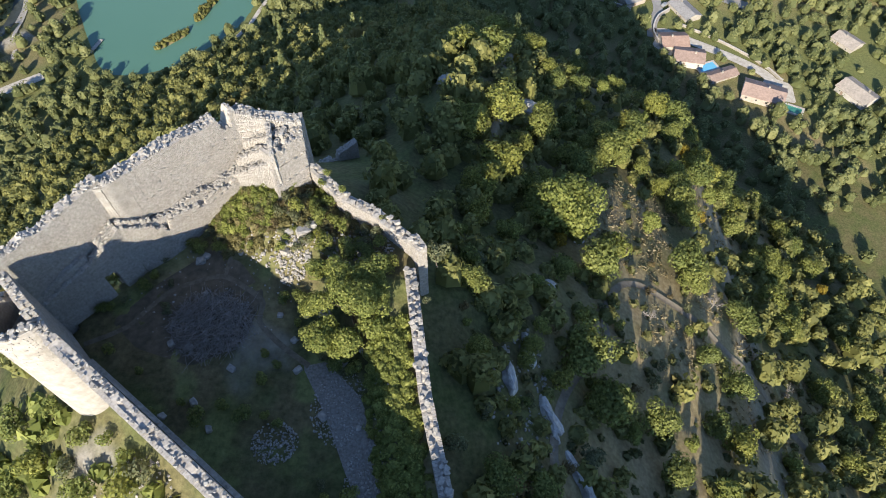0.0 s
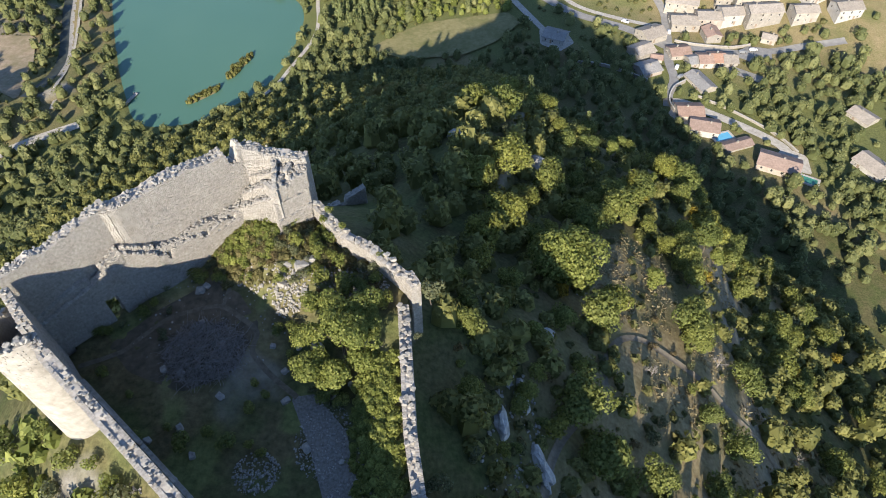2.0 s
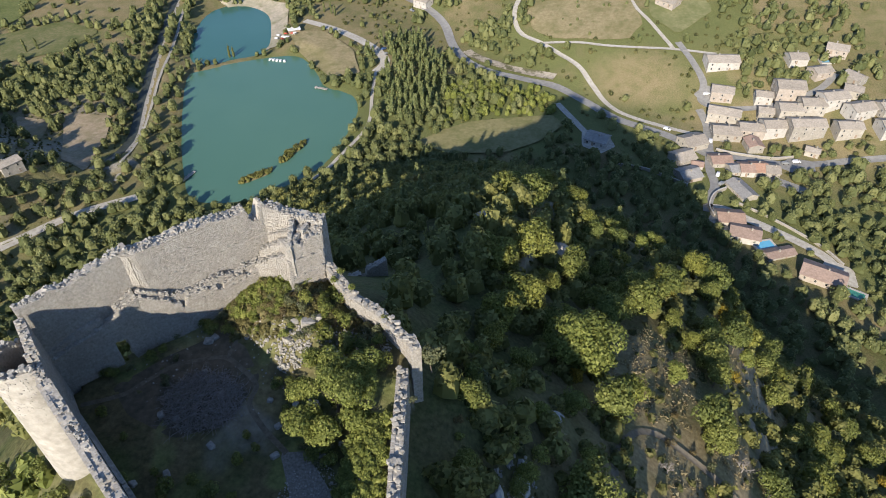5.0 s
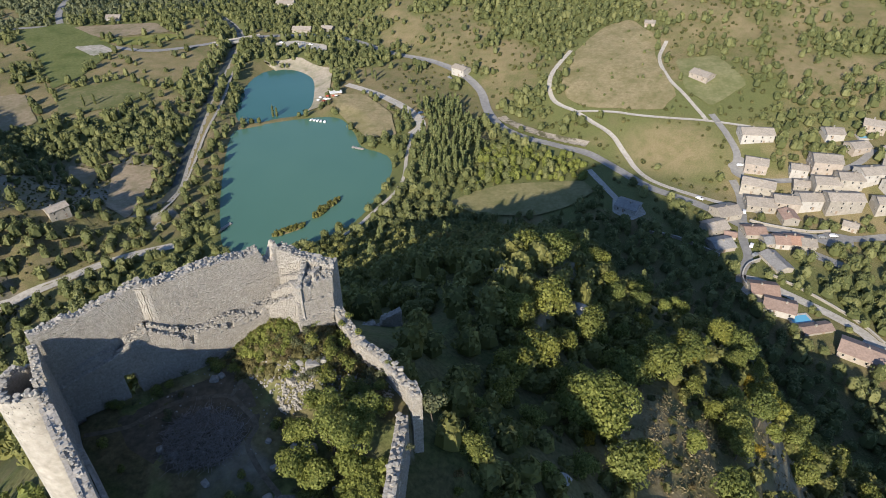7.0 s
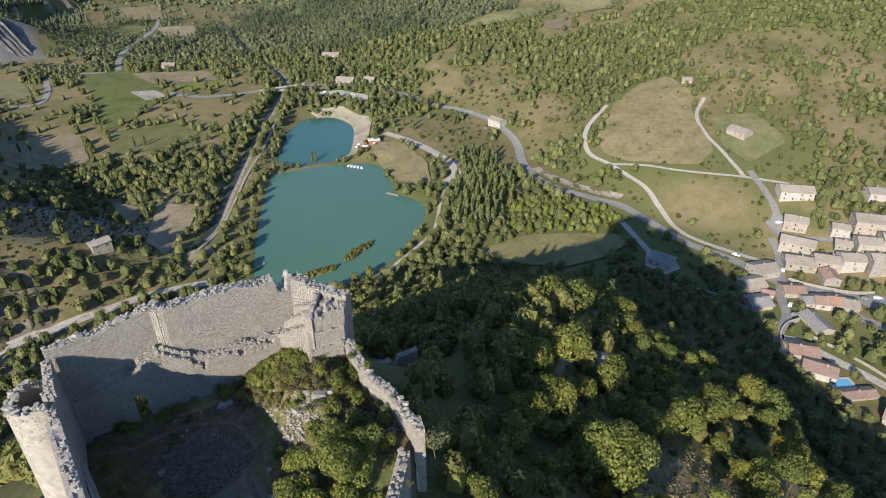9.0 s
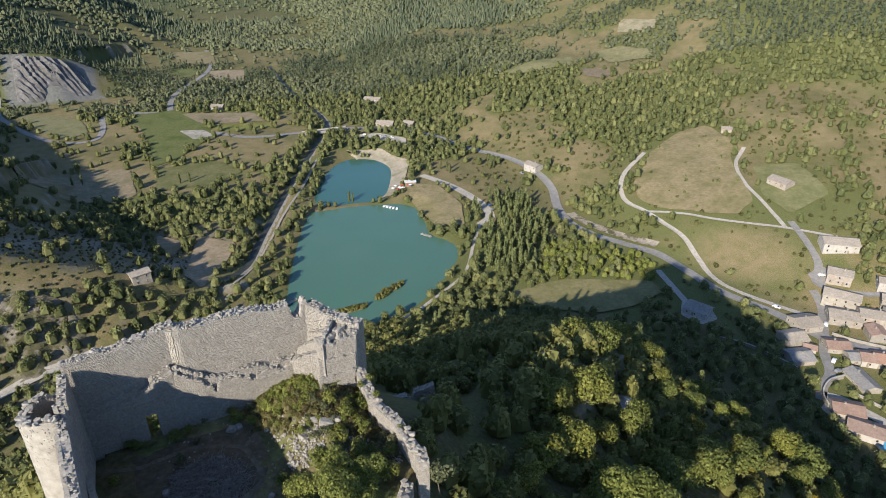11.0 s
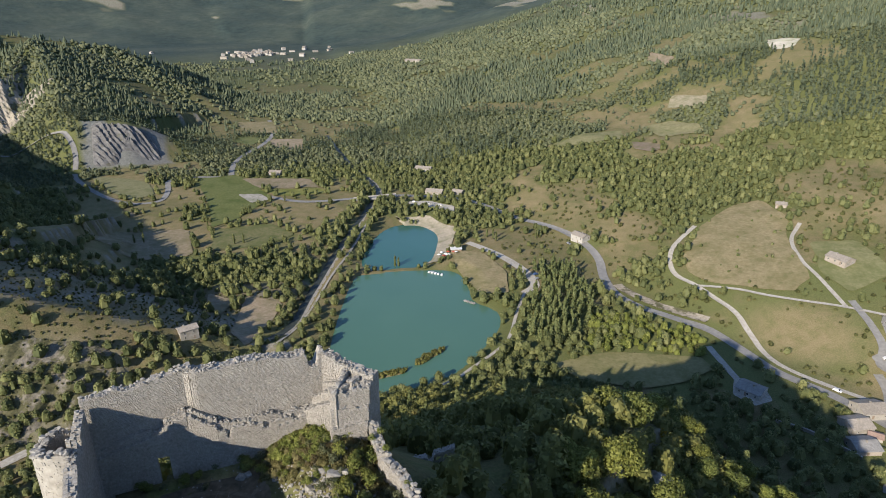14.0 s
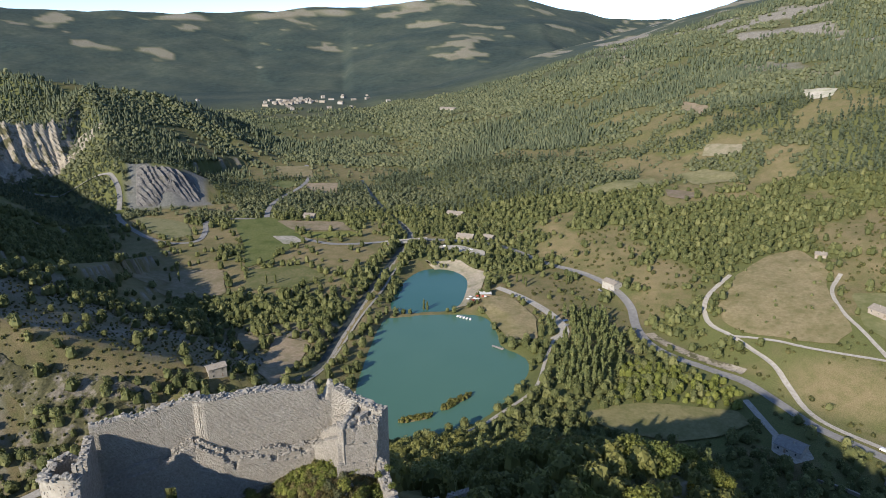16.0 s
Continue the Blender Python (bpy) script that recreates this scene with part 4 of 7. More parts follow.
# the thicker foot of the wall, broken off as a ledge that carries fallen stone
foot_line = [np.array(A) + side_w * 0.75 + w * 0.3, door_a + side_w * 1.15, door_b + side_w * 1.25, np.array((-30.9, 35.4)), np.array((-28.6, 37.2)), np.array(C) + side_c * 2.1]
foot_tops = [(143.0, 144.4), None, (145.0, 145.9), (145.9, 143.6), (143.3, 142.4)]
for k, (p, q, tops) in enumerate(zip(foot_line, foot_line[1:], foot_tops)):
    run = float(np.hypot(*(q - p)))
    if tops is None:
        wall_run(north, p, q, (0.0, 0.9), 141.4, ragged(144.4, 145.0, run, 10 + k, 0.25), both=False, caps=4.0, ends=(False, False))
        continue
    wall_run(north, p, q, (0.0, 1.3), 136.5, ragged(*tops, run, 10 + k, 0.45, [(1.1, 0.35, 1.1), (5.2, 0.5, 0.7), (8.6, 0.5, 0.5)] if k == 4 else ()), putlogs([142.1], 1.0, 13) if k == 4 else None, both=False, caps=9.0, ends=(k == 2, k == 0))
    # broken masonry left standing at the back of the ledge
    inward = np.array((unit(p, q)[1], -unit(p, q)[0]))
    wall_run(north, p - inward * 0.45, q - inward * 0.45, (0.0, 0.8), 140.5, ragged(tops[0] + 0.5, tops[1] + 0.7, run, 50 + k, 0.7), None, both=False, caps=8.0, ends=(False, False))

# corner block at the north-east: a solid stub of masonry with a small window and a broken top
corner = thing("corner_block", "tall stub of masonry with a small window and a broken top", "wall", kind="structure")
block = [np.array(p) for p in ((-18.2, 47.4), (-17.4, 43.3), (-14.5, 46.4), (-14.8, 48.6))]
block_tops = [(148.0, 147.5), (147.5, 147.1), (147.1, 147.8)]
for k, (p, q, tops) in enumerate(zip(block, block[1:], block_tops)):
    run = float(np.hypot(*(q - p)))
    wall_run(corner, p, q, (0.0, (0.45, 1.7, 1.2)[k]), 133.0 if k == 2 else 138.5, ragged(*tops, run, 70 + k, 0.5, [(1.9, 0.5, 0.5)] if k == 1 else ()), (lambda u, z: (np.abs(u - 1.55) < 0.2) & (abs(z - 145.2) < 0.28)) if k == 1 else None, both=False, caps=14, proud=0.045)
hollow = Pile()
hollow.add(np.array([(*((p * 0.8 + np.mean(block, 0) * 0.2)), z) for z in (139.0, 146.6) for p in block]), BOX_F)
part("rubble_core", hollow.mesh("rubble_core", MORTAR), corner)
for k in range(40):
    f = dice.dirichlet((1.0, 1.0, 1.0, 1.0))
    p, size = sum(a * b for a, b in zip(f, block)), dice.uniform(0.2, 0.5)
    part("loose_stone", STONES[k % 8], corner, at=pose(p[0], p[1], 146.75, *dice.uniform(-20, 20, 2), dice.uniform(0, 360)) @ Matrix.Diagonal((size * 1.3, size, size * 0.8, 1)))
# broken masonry that climbs from the ledge to the block
for k, (p, q, tops) in enumerate([((-22.6, 44.6), (-17.5, 43.5), (142.9, 146.0)), ((-22.0, 45.7), (-17.0, 44.4), (144.0, 147.2)), ((-21.2, 46.9), (-16.4, 45.8), (145.6, 147.7))]):
    wall_run(corner, p, q, (0.0, 1.3), 138.5, ragged(*tops, 5.1, 80 + k, 0.6), both=False, caps=12)
# flared, crumbling foot of the block
for k, (grow, z) in enumerate([(0.28, 145.0), (0.55, 143.2), (0.8, 141.8)]):
    wall_run(corner, block[1] + (-0.1, -grow), block[2] + (0.0, -grow), (0.0, 0.5), 138.5, ragged(z, z, 4.3, 75 + k, 0.5), both=False, caps=4, ends=(True, False))

# low east wall: its top stands little over the yard, its outer face drops to the slope
east = thing("wall_east", "low pale limestone wall along the edge of the slope", "wall", kind="structure")
for (a, b), (za, zb), seed in [(((-14.3, 46.6), (-10.6, 42.5)), (142.4, 142.1), 21), (((-10.6, 42.5), (-7.2, 40.5)), (142.1, 142.2), 28), (((-7.2, 40.5), (-2.7, 36.3)), (142.2, 142.3), 22), (((-3.0, 36.6), (-2.0, 35.2)), (143.2, 142.9), 23),
                               (((-3.3, 34.2), (-2.4, 27.6)), (140.9, 141.4), 24), (((-2.4, 27.6), (-1.5, 20.6)), (141.4, 141.5), 25), (((-1.5, 20.6), (0.3, 12.3)), (141.5, 141.3), 26),
                               (((0.3, 12.3), (1.3, -2.5)), (141.3, 141.3), 27)]:
    wall_run(east, a, b, (0.6, 0.5), 128.5, ragged(za, zb, np.hypot(b[0] - a[0], b[1] - a[1]), seed, 0.3), caps=2.6, cap_size=(0.25, 0.55), right_z0=138.4, left_z0=131.5, ends=(seed in (23, 24), seed in (22, 23)))
# tall west wall
west = thing("wall_west", "high straight limestone wall seen from above", "wall", kind="structure")
for (a, b), (za, zb), seed in [(((-31.6, 22.7), (-21.6, 15.1)), (148.8, 148.6), 31), (((-21.6, 15.1), (-9.0, 5.4)), (148.6, 148.3), 32), (((-9.0, 5.4), (1.4, -2.8)), (148.3, 147.0), 33)]:
    wall_run(west, a, b, (0.55, 0.5), 131, ragged(za, zb, np.hypot(b[0] - a[0], b[1] - a[1]), seed, 0.35), caps=2.6, right_z0=146.0, left_z0=143.5, ends=(False, False))
    wall_run(west, b, a, (0.95, -0.6), 134, ragged(143.0, 143.0, np.hypot(b[0] - a[0], b[1] - a[1]), seed + 5, 0.25), both=False, caps=0.4, ends=(False, False))


# half-round tower at the western corner, hollow and open to the sky
def round_tower():
    tower = thing("round_tower", "half-round hollow tower of pale plastered stone, broken open at the top", "tower", kind="structure")
    mid, r_out, r_in = np.array((-35.3, 25.5)), 3.3, 2.45
    turns = np.radians(np.linspace(122, 328, 40))

    def top(k):
        return 148.2 + 0.9 * bumps(np.asarray(k) * 0.35, np.asarray(k) * 0.0, 3.0, 41, 3) + 0.7 * ramp(np.asarray(k), 22, 38) - 0.9 * ramp(np.asarray(k), 10, 2)
    k = np.arange(len(turns))
    way = np.column_stack([np.cos(turns), np.sin(turns)])
    n = len(k)
    flare = 1.09
    levels = []
    for r, z in [(r_out * flare, np.full(n, 130.0)), (r_out * 1.02, np.full(n, 141.0)), (r_out, top(k) - 0.05), (r_in, top(k) - dice.uniform(0, 0.5, n)), (r_in, np.full(n, 144.8))]:
        levels.append(np.column_stack([mid + way * r, z]))
    v = np.concatenate(levels)
    f = [(q * n + i, q * n + i + 1, (q + 1) * n + i + 1, (q + 1) * n + i) for q in range(4) for i in range(n - 1)]
    part("shell", raw_mesh("shell", v, np.array(f), RENDERED), tower, "smooth pale plastered outer shell")
    skin = Pile()
    for i in range(n - 1):
        p, q = mid + way[i] * r_out * 1.01, mid + way[i + 1] * r_out * 1.01
        face_stones(skin, p, q, 131 + 0.1 * (i % 3), lambda u, i=i: top(u * 0 + i + 0.5), lambda u, z: dice.random(u.shape) < 0.86, 0.025, (0.14, 0.24), (0.14, 0.3), 0.0)
        p, q = mid + way[i + 1] * r_in, mid + way[i] * r_in
        face_stones(skin, p, q, 144.8, lambda u, i=i: top(u * 0 + i + 0.5), None, 0.06, (0.2, 0.34), (0.15, 0.35), 0.0)
    tagged(part("stone_facing", skin.mesh("stone_facing", STONE), tower, "stones showing through the worn plaster"), kind="stuff")
    floor = [tuple(mid)] + [tuple(mid + x * r_in * 1.05) for x in way]
    part("inner_floor", raw_mesh("inner_floor", [(x, y, 144.9) for x, y in floor], [(0, i, i + 1) for i in range(1, n)], RUBBLE), tower)
    for i in range(46):
        t = dice.uniform(0, n - 1.01)
        j = int(t)
        p = mid + way[j] * dice.uniform(r_in, r_out)
        size = dice.uniform(0.25, 0.5)
        part("loose_stone", STONES[i % 8], tower, at=pose(p[0], p[1], float(top(j)) + 0.05, *dice.uniform(-20, 20, 2), dice.uniform(0, 360)) @ Matrix.Diagonal((size * 1.2, size, size * 0.7, 1)))
    wall_run(tower, (-31.4, 22.4), (-37.2, 28.2), (0.4, 0.4), 136, ragged(148.6, 149.4, 8.2, 42, 0.5, [(3.9, 0.5, 1.4), (2.9, 0.3, -0.9)]), caps=4, right_z0=138)


round_tower()

# ---------------------------------------------------------------- village and farm houses
PLASTER = [plain("plaster_" + tone, d, l, 1.5, 0.9, 0.0, 0.2) for tone, d, l in (("cream", (0.29, 0.265, 0.225), (0.40, 0.37, 0.32)), ("white", (0.35, 0.33, 0.30), (0.46, 0.44, 0.405)), ("stone", (0.23, 0.21, 0.18), (0.34, 0.315, 0.275)), ("pink", (0.29, 0.25, 0.21), (0.40, 0.35, 0.30)))]


def tile_material(name, dark, light):
    """Clay roof tiles: fine rows, with weathered patches."""
    n = Nodes(name)
    col = n.ramp(n.noise(0.9, 5), (0.3, dark), (0.7, light))
    col = n.mix(0.55, col, n.ramp(n.noise(4.0, 3), (0.3, (0.62, 0.62, 0.62)), (0.7, (1, 1, 1))), "MULTIPLY")
    col = n.mix(0.5, col, shade_of(n, n.add("ShaderNodeObjectInfo").outputs["Random"], 0.4), "MULTIPLY")
    return n.done(col, 0.9, n.noise(0.35, 4), 0.6, 0.08)


TILES = {"tan": tile_material("tan_tiles", (0.27, 0.235, 0.195), (0.41, 0.365, 0.31)), "red": tile_material("red_tiles", (0.28, 0.19, 0.15), (0.38, 0.27, 0.215)),
         "orange": tile_material("orange_tiles", (0.36, 0.21, 0.145), (0.47, 0.30, 0.22)), "brown": tile_material("brown_tiles", (0.26, 0.19, 0.155), (0.37, 0.275, 0.23)),
         "grey": tile_material("grey_sheet", (0.24, 0.235, 0.225), (0.36, 0.35, 0.34))}
GLASS = plain("window_glass", (0.02, 0.024, 0.028), (0.04, 0.046, 0.052), 0.4, 0.12, 0.0, 0.0)
SHUTTER = plain("shutter_wood", (0.20, 0.15, 0.11), (0.32, 0.25, 0.19), 0.3, 0.8, 0.0, 0.2)


def window_mesh(w=0.8, h=1.2):
    """A window that faces -y: a surround with the dark pane set back in it, in one piece."""
    bm = bmesh.new()
    ring = []
    for grow, y in ((0.12, 0.1), (0.12, -0.1), (0.0, -0.1), (0.0, 0.0)):
        ring.append([bm.verts.new((sx * (w / 2 + grow), y, z)) for sx, z in ((-1, -grow), (1, -grow), (1, h + grow), (-1, h + grow))])
    for p, q in zip(ring, ring[1:]):
        for i in range(4):
            bm.faces.new((p[i], p[(i + 1) % 4], q[(i + 1) % 4], q[i])).material_index = 1
    bm.faces.new(ring[-1])
    bmesh.ops.recalc_face_normals(bm, faces=bm.faces)
    me = bm_mesh("window", bm, GLASS)
    me.materials.append(PLASTER[1])
    return me


WINDOW = window_mesh()
DOOR_MESH = raw_mesh("door", box_points(0, 0, 0, 1.1, 0.12, 2.1), BOX_F, SHUTTER)
CHIMNEY = raw_mesh("chimney", np.vstack([box_points(0, 0, -0.8, 0.7, 0.6, 1.9), box_points(0, 0, 1.1, 0.85, 0.75, 0.15)]), np.vstack([BOX_F, BOX_F + 8]), PLASTER[2])
built = np.random.default_rng(23)
TONE_WORD = {"tan": "pale tan", "red": "red", "orange": "orange", "brown": "brown", "grey": "grey"}


def house(x, y, length, width, height, turn, roof, extra=""):
    """A plastered house with a gabled tile roof, windows on every side, a door and a chimney."""
    c, s = math.cos(radians(turn)), math.sin(radians(turn))
    ends = [(x + a * c - b * s, y + a * s + b * c) for a in (-length / 2, length / 2) for b in (-width / 2, width / 2)]
    gz = ground(np.array([e[0] for e in ends]), np.array([e[1] for e in ends]))
    z0 = float(gz.min()) - 0.6
    width, length = width * 1.15, length * 1.14
    height = height * 0.62 + float(gz.max()) - z0 - 0.6
    rise = width * 0.19
    tone = int(built.integers(0, 4))
    CLEARINGS.append((x, y, max(length, width) * 0.6 + 1.5))
    word = ("cream", "white", "stone", "pinkish")[tone]
    home = thing("house", f"{word} plastered house with a {TONE_WORD[roof]} roof{extra}", "house", "village houses", at=pose(x, y, z0, 0, 0, turn))
    l, w = length / 2, width / 2
    v = [(-l, -w, 0), (l, -w, 0), (l, w, 0), (-l, w, 0), (-l, -w, height), (l, -w, height), (l, w, height), (-l, w, height), (-l, 0, height + rise), (l, 0, height + rise)]
    bm = bmesh.new()
    p = [bm.verts.new(q) for q in v]
    for f in ((0, 1, 5, 4), (2, 3, 7, 6), (3, 0, 4, 8, 7), (1, 2, 6, 9, 5)):
        bm.faces.new([p[i] for i in f])
    part("wall", bm_mesh("wall", bm, PLASTER[tone]), home)
    bm = bmesh.new()
    o, t = 0.45, 0.22
    k = rise / w
    for side in (-1, 1):
        prof = [(0, height + rise + 0.03), (side * (w + o), height - o * k + 0.03), (side * (w + o), height - o * k + t), (0, height + rise + t)]
        a = [bm.verts.new((-l - o, q[0], q[1])) for q in prof]
        b = [bm.verts.new((l + o, q[0], q[1])) for q in prof]
        for i in range(4):
            j = (i + 1) % 4
            bm.faces.new((a[i], a[j], b[j], b[i]))
        bm.faces.new(a)
        bm.faces.new(b)
    bmesh.ops.recalc_face_normals(bm, faces=bm.faces)
    cover = part("roof", bm_mesh("roof", bm, TILES[roof]), home, f"{TONE_WORD[roof]} clay tile roof")
    if length > 6:
        part("chimney", CHIMNEY, cover, at=pose(built.uniform(-l * 0.6, l * 0.6), built.uniform(-0.3, 0.3) * w, height + rise * 0.8))
    floors = max(1, int((height - 0.6) / 2.7))
    for level in range(floors):  # storeys
        z = height - 2.0 - 2.7 * (floors - 1 - level)
        if z < 0.4:
            continue
        for side, span, turn_w, off in ((-1, length, 0, w), (1, length, 180, w), (-1, width, 270, l), (1, width, 90, l)):
            n = max(1, int(span / 3.8))
            for i in range(n):
                if built.random() < 0.3:
                    continue
                u = (i + 0.5) / n * span - span / 2
                spot = {0: (u, -off), 180: (u, off), 270: (-off, u), 90: (off, u)}[turn_w]
                part("window", WINDOW, home, at=pose(spot[0], spot[1], z, 0, 0, turn_w))
    part("door", DOOR_MESH, home, at=pose(built.uniform(-0.3, 0.3) * length, -w, max(0.0, height - 2.7 * floors - 0.2)))
    return home


for row in [(120.1, 338.5, 15.2, 9, 7, -12, "tan"), (119.2, 323.5, 13.1, 10, 7, 0, "tan"), (132.6, 325.7, 11.6, 9, 7, 0, "tan"), (144.2, 327.3, 10.2, 9, 7, 9, "tan"),
            (160.4, 325.6, 16, 9, 8, 8, "tan"), (154.2, 338.6, 11.6, 9, 7, 4, "tan"), (166, 341.4, 11, 9, 7, 4, "tan"), (177.5, 345.6, 12.8, 9, 7, 19, "tan"),
            (156.2, 354.6, 13.3, 11, 8, 1, "tan"), (121, 356.2, 10.6, 9, 5, -9, "tan"), (142.8, 351.4, 7.9, 7, 5, -4, "tan"), (142.4, 339.4, 7, 7, 5, -7, "tan")]:
    house(*row)
for row in [(193.2, 364.2, 9, 8, 6, -52, "tan"), (190, 353.2, 8.2, 7.5, 6, -19, "tan"), (189.4, 336.9, 12, 9, 6, 23, "tan"), (203.1, 337.8, 8.5, 9, 6, 17, "tan"),
            (181.3, 324.3, 11.2, 8, 6, 7, "tan"), (202.5, 324.1, 12, 9, 5, 11, "tan"), (99.6, 311.1, 11, 10, 7, 28, "tan"), (92.4, 296.2, 9.5, 9, 6, 31, "tan"),
            (99.6, 291.4, 5, 4.5, 4, -7, "red"), (93.2, 281, 9.7, 9, 5, 26, "grey"), (111.8, 296.4, 9.3, 8, 5, 11, "red"), (117.6, 289, 5.1, 7, 5, 15, "grey")]:
    house(*row)
for row in [(123.6, 289.4, 6, 8, 6, 4, "red"), (130, 290.6, 6.5, 8.5, 6, 4, "orange"), (136.4, 290, 6, 8, 6, 0, "tan"), (131.9, 312.5, 8.5, 7, 7, -82, "red"),
            (162.2, 310.7, 6.1, 5.5, 4, -21, "tan"), (118.2, 271.5, 13, 7.5, 4, -66, "grey"), (123.1, 381.8, 16.6, 10, 5, 7, "tan"), (166, 384, 9.1, 9, 5, 8, "tan"),
            (107.4, 246.6, 10.5, 8.5, 6, 2, "red"), (112.4, 236.2, 11.5, 8.5, 5.5, -12, "brown"), (125.4, 225.6, 12, 5, 3.4, 22, "brown"), (140.2, 212.6, 15, 9.5, 6, -24, "brown")]:
    house(*row)
for row in [(181.5, 212.9, 13, 9, 5, -60, "tan"), (189.6, 247.9, 9.9, 8, 4, -57, "tan"), (176.5, 371, 10, 8, 5, 24, "tan"), (190.3, 392, 10.3, 9, 6, -19, "tan"),
            (48.2, 307.4, 10.5, 9, 6, -22, "grey"), (-76.4, 472.8, 11, 7.5, 6, -32, "tan"), (-431.6, 546.5, 11.4, 9, 5, 16, "tan"), (-233.2, 216.2, 8.5, 5.5, 2.6, 62, "tan")]:
    house(*row)
for row in [(-241, 553, 14.7, 9, 5, 8, "tan"), (-218.7, 560, 9.3, 8, 5, -2, "tan"), (64.2, 528.6, 6.6, 6, 4, -2, "tan"), (96.8, 446.7, 12, 9, 5, -40, "tan"), (-289.2, 628, 16, 9, 5, 5, "tan"), (-700, 1412, 22, 12, 6, 13, "tan"), (-672, 1400, 14, 10, 6, -20, "tan")]:
    house(*row)


def far_village():
    """The distant village in the valley's head: small houses scattered round a denser heart."""
    rng = np.random.default_rng(31)
    for k in range(74):
        dense = k < 46
        x, y = (rng.normal(-1375, 42), rng.normal(1660, 60)) if dense else (rng.normal(-1340, 130), rng.normal(1700, 150))
        l, w, h = rng.uniform(10, 20), rng.uniform(8, 12), rng.uniform(5, 9)
        z = float(ground(np.array([x]), np.array([y]))[0]) - 1
        home = thing("far_house", "small pale house with a tan roof in the distant village", "house", "distant village", at=pose(x, y, z, 0, 0, rng.uniform(0, 180)))
        part("wall", raw_mesh("wall", box_points(0, 0, 0, l, w, h), BOX_F, PLASTER[k % 2]), home)
        v = [(-l / 2 - 0.5, -w / 2 - 0.5, h), (l / 2 + 0.5, -w / 2 - 0.5, h), (l / 2 + 0.5, w / 2 + 0.5, h), (-l / 2 - 0.5, w / 2 + 0.5, h), (-l / 2 - 0.5, 0, h + w * 0.2), (l / 2 + 0.5, 0, h + w * 0.2)]
        bm = bmesh.new()
        p = [bm.verts.new(q) for q in v]
        for f in ((0, 1, 5, 4), (2, 3, 4, 5), (3, 0, 4), (1, 2, 5), (3, 2, 1, 0)):
            bm.faces.new([p[i] for i in f])
        part("roof", bm_mesh("roof", bm, TILES["tan"]), home)


far_village()


def low_wall(name, line, height, thick, label):
    """A garden or retaining wall that follows the ground, with a coping."""
    line = rounded(line, 4)
    way = np.gradient(line, axis=0)
    way /= np.hypot(*way.T)[:, None]
    side = np.column_stack([way[:, 1], -way[:, 0]]) * thick / 2
    z = ground(line[:, 0], line[:, 1])
    n = len(line)
    a, b = line + side, line - side
    v = np.concatenate([np.column_stack([a, z - 1]), np.column_stack([a, z + height]), np.column_stack([b, z + height]), np.column_stack([b, z - 1])])
    f = [(k * n + i, k * n + i + 1, (k + 1) * n + i + 1, (k + 1) * n + i) for k in range(3) for i in range(n - 1)] + [(0, n, 2 * n, 3 * n), (n - 1, 4 * n - 1, 3 * n - 1, 2 * n - 1)]
    wall = thing(name, label, "wall", kind="structure")
    part("masonry", raw_mesh("masonry", v, f, PLASTER[2]), wall)
    s2 = side * 1.3
    a, b = line + s2, line - s2
    v = np.concatenate([np.column_stack([a, z + height]), np.column_stack([a, z + height + 0.15]), np.column_stack([b, z + height + 0.15]), np.column_stack([b, z + height])])
    part("coping", raw_mesh("coping", v, f, PLASTER[1]), wall)


low_wall("garden_wall", [(112, 262), (122, 256), (134, 246), (146, 233), (152, 222)], 1.1, 0.5, "long pale garden wall along a terrace")
low_wall("terrace_wall", [(101, 248), (100, 256), (104, 266), (111, 272)], 2.0, 0.5, "pale retaining wall beside the sloping street")
low_wall("road_wall", [(58, 286), (72, 284), (86, 276), (92, 272)], 1.6, 0.6, "long stone wall in the shade below the village")
low_wall("village_wall", [(112, 308), (122, 305), (140, 303), (152, 306)], 1.4, 0.5, "pale wall below the village gardens")
ribbon("village_street", rounded([(108, 346), (111, 334), (110, 322), (108, 304), (106, 289), (106, 274), (101, 262), (99, 252)]), 4.6, ASPHALT, 0.4, "narrow grey village street")
ribbon("terrace_drive", rounded([(101, 256), (108, 255), (122, 246), (136, 236), (146, 226), (150, 214)]), 5.0, GRAVEL, 0.4, "pale gravel drive between garden walls")
ribbon("upper_street", rounded([(100, 404), (107, 385), (112, 366), (110, 352), (122, 346), (146, 346), (172, 356), (186, 372)]), 4.2, ASPHALT, 0.4, "pale asphalt lane above the village")
ribbon("lower_street", rounded([(108, 304), (126, 301), (150, 299), (176, 304), (200, 306)]), 5.0, ASPHALT, 0.4, "grey lane below the village row")
drape("car_park", [(140, 297), (150, 305), (162, 303), (160, 293), (148, 291)], ASPHALT, 0.5, "grey asphalt car park below the village", "car park")
drape("car_park", [(106, 358), (114, 364), (120, 358), (112, 348)], ASPHALT, 0.5, "grey asphalt car park beside the upper lane", "car park")
drape("yard", [(102, 254), (112, 256), (116, 244), (104, 238), (98, 246)], GRAVEL, 0.45, "pale gravel yard round a house", "yard")
drape("yard", [(146, 226), (156, 220), (154, 208), (146, 210), (142, 220)], GRAVEL, 0.45, "pale gravel turning place", "yard")
drape("yard", [(40, 316), (54, 316), (58, 304), (50, 296), (40, 302)], GRAVEL, 0.45, "pale yard round a lone house in shade", "yard")

POOL_BLUE = water_material("pool_water", (0.10, 0.33, 0.52), (0.14, 0.40, 0.58))
POOL_GREEN = water_material("green_pool_water", (0.05, 0.20, 0.15), (0.07, 0.25, 0.19))


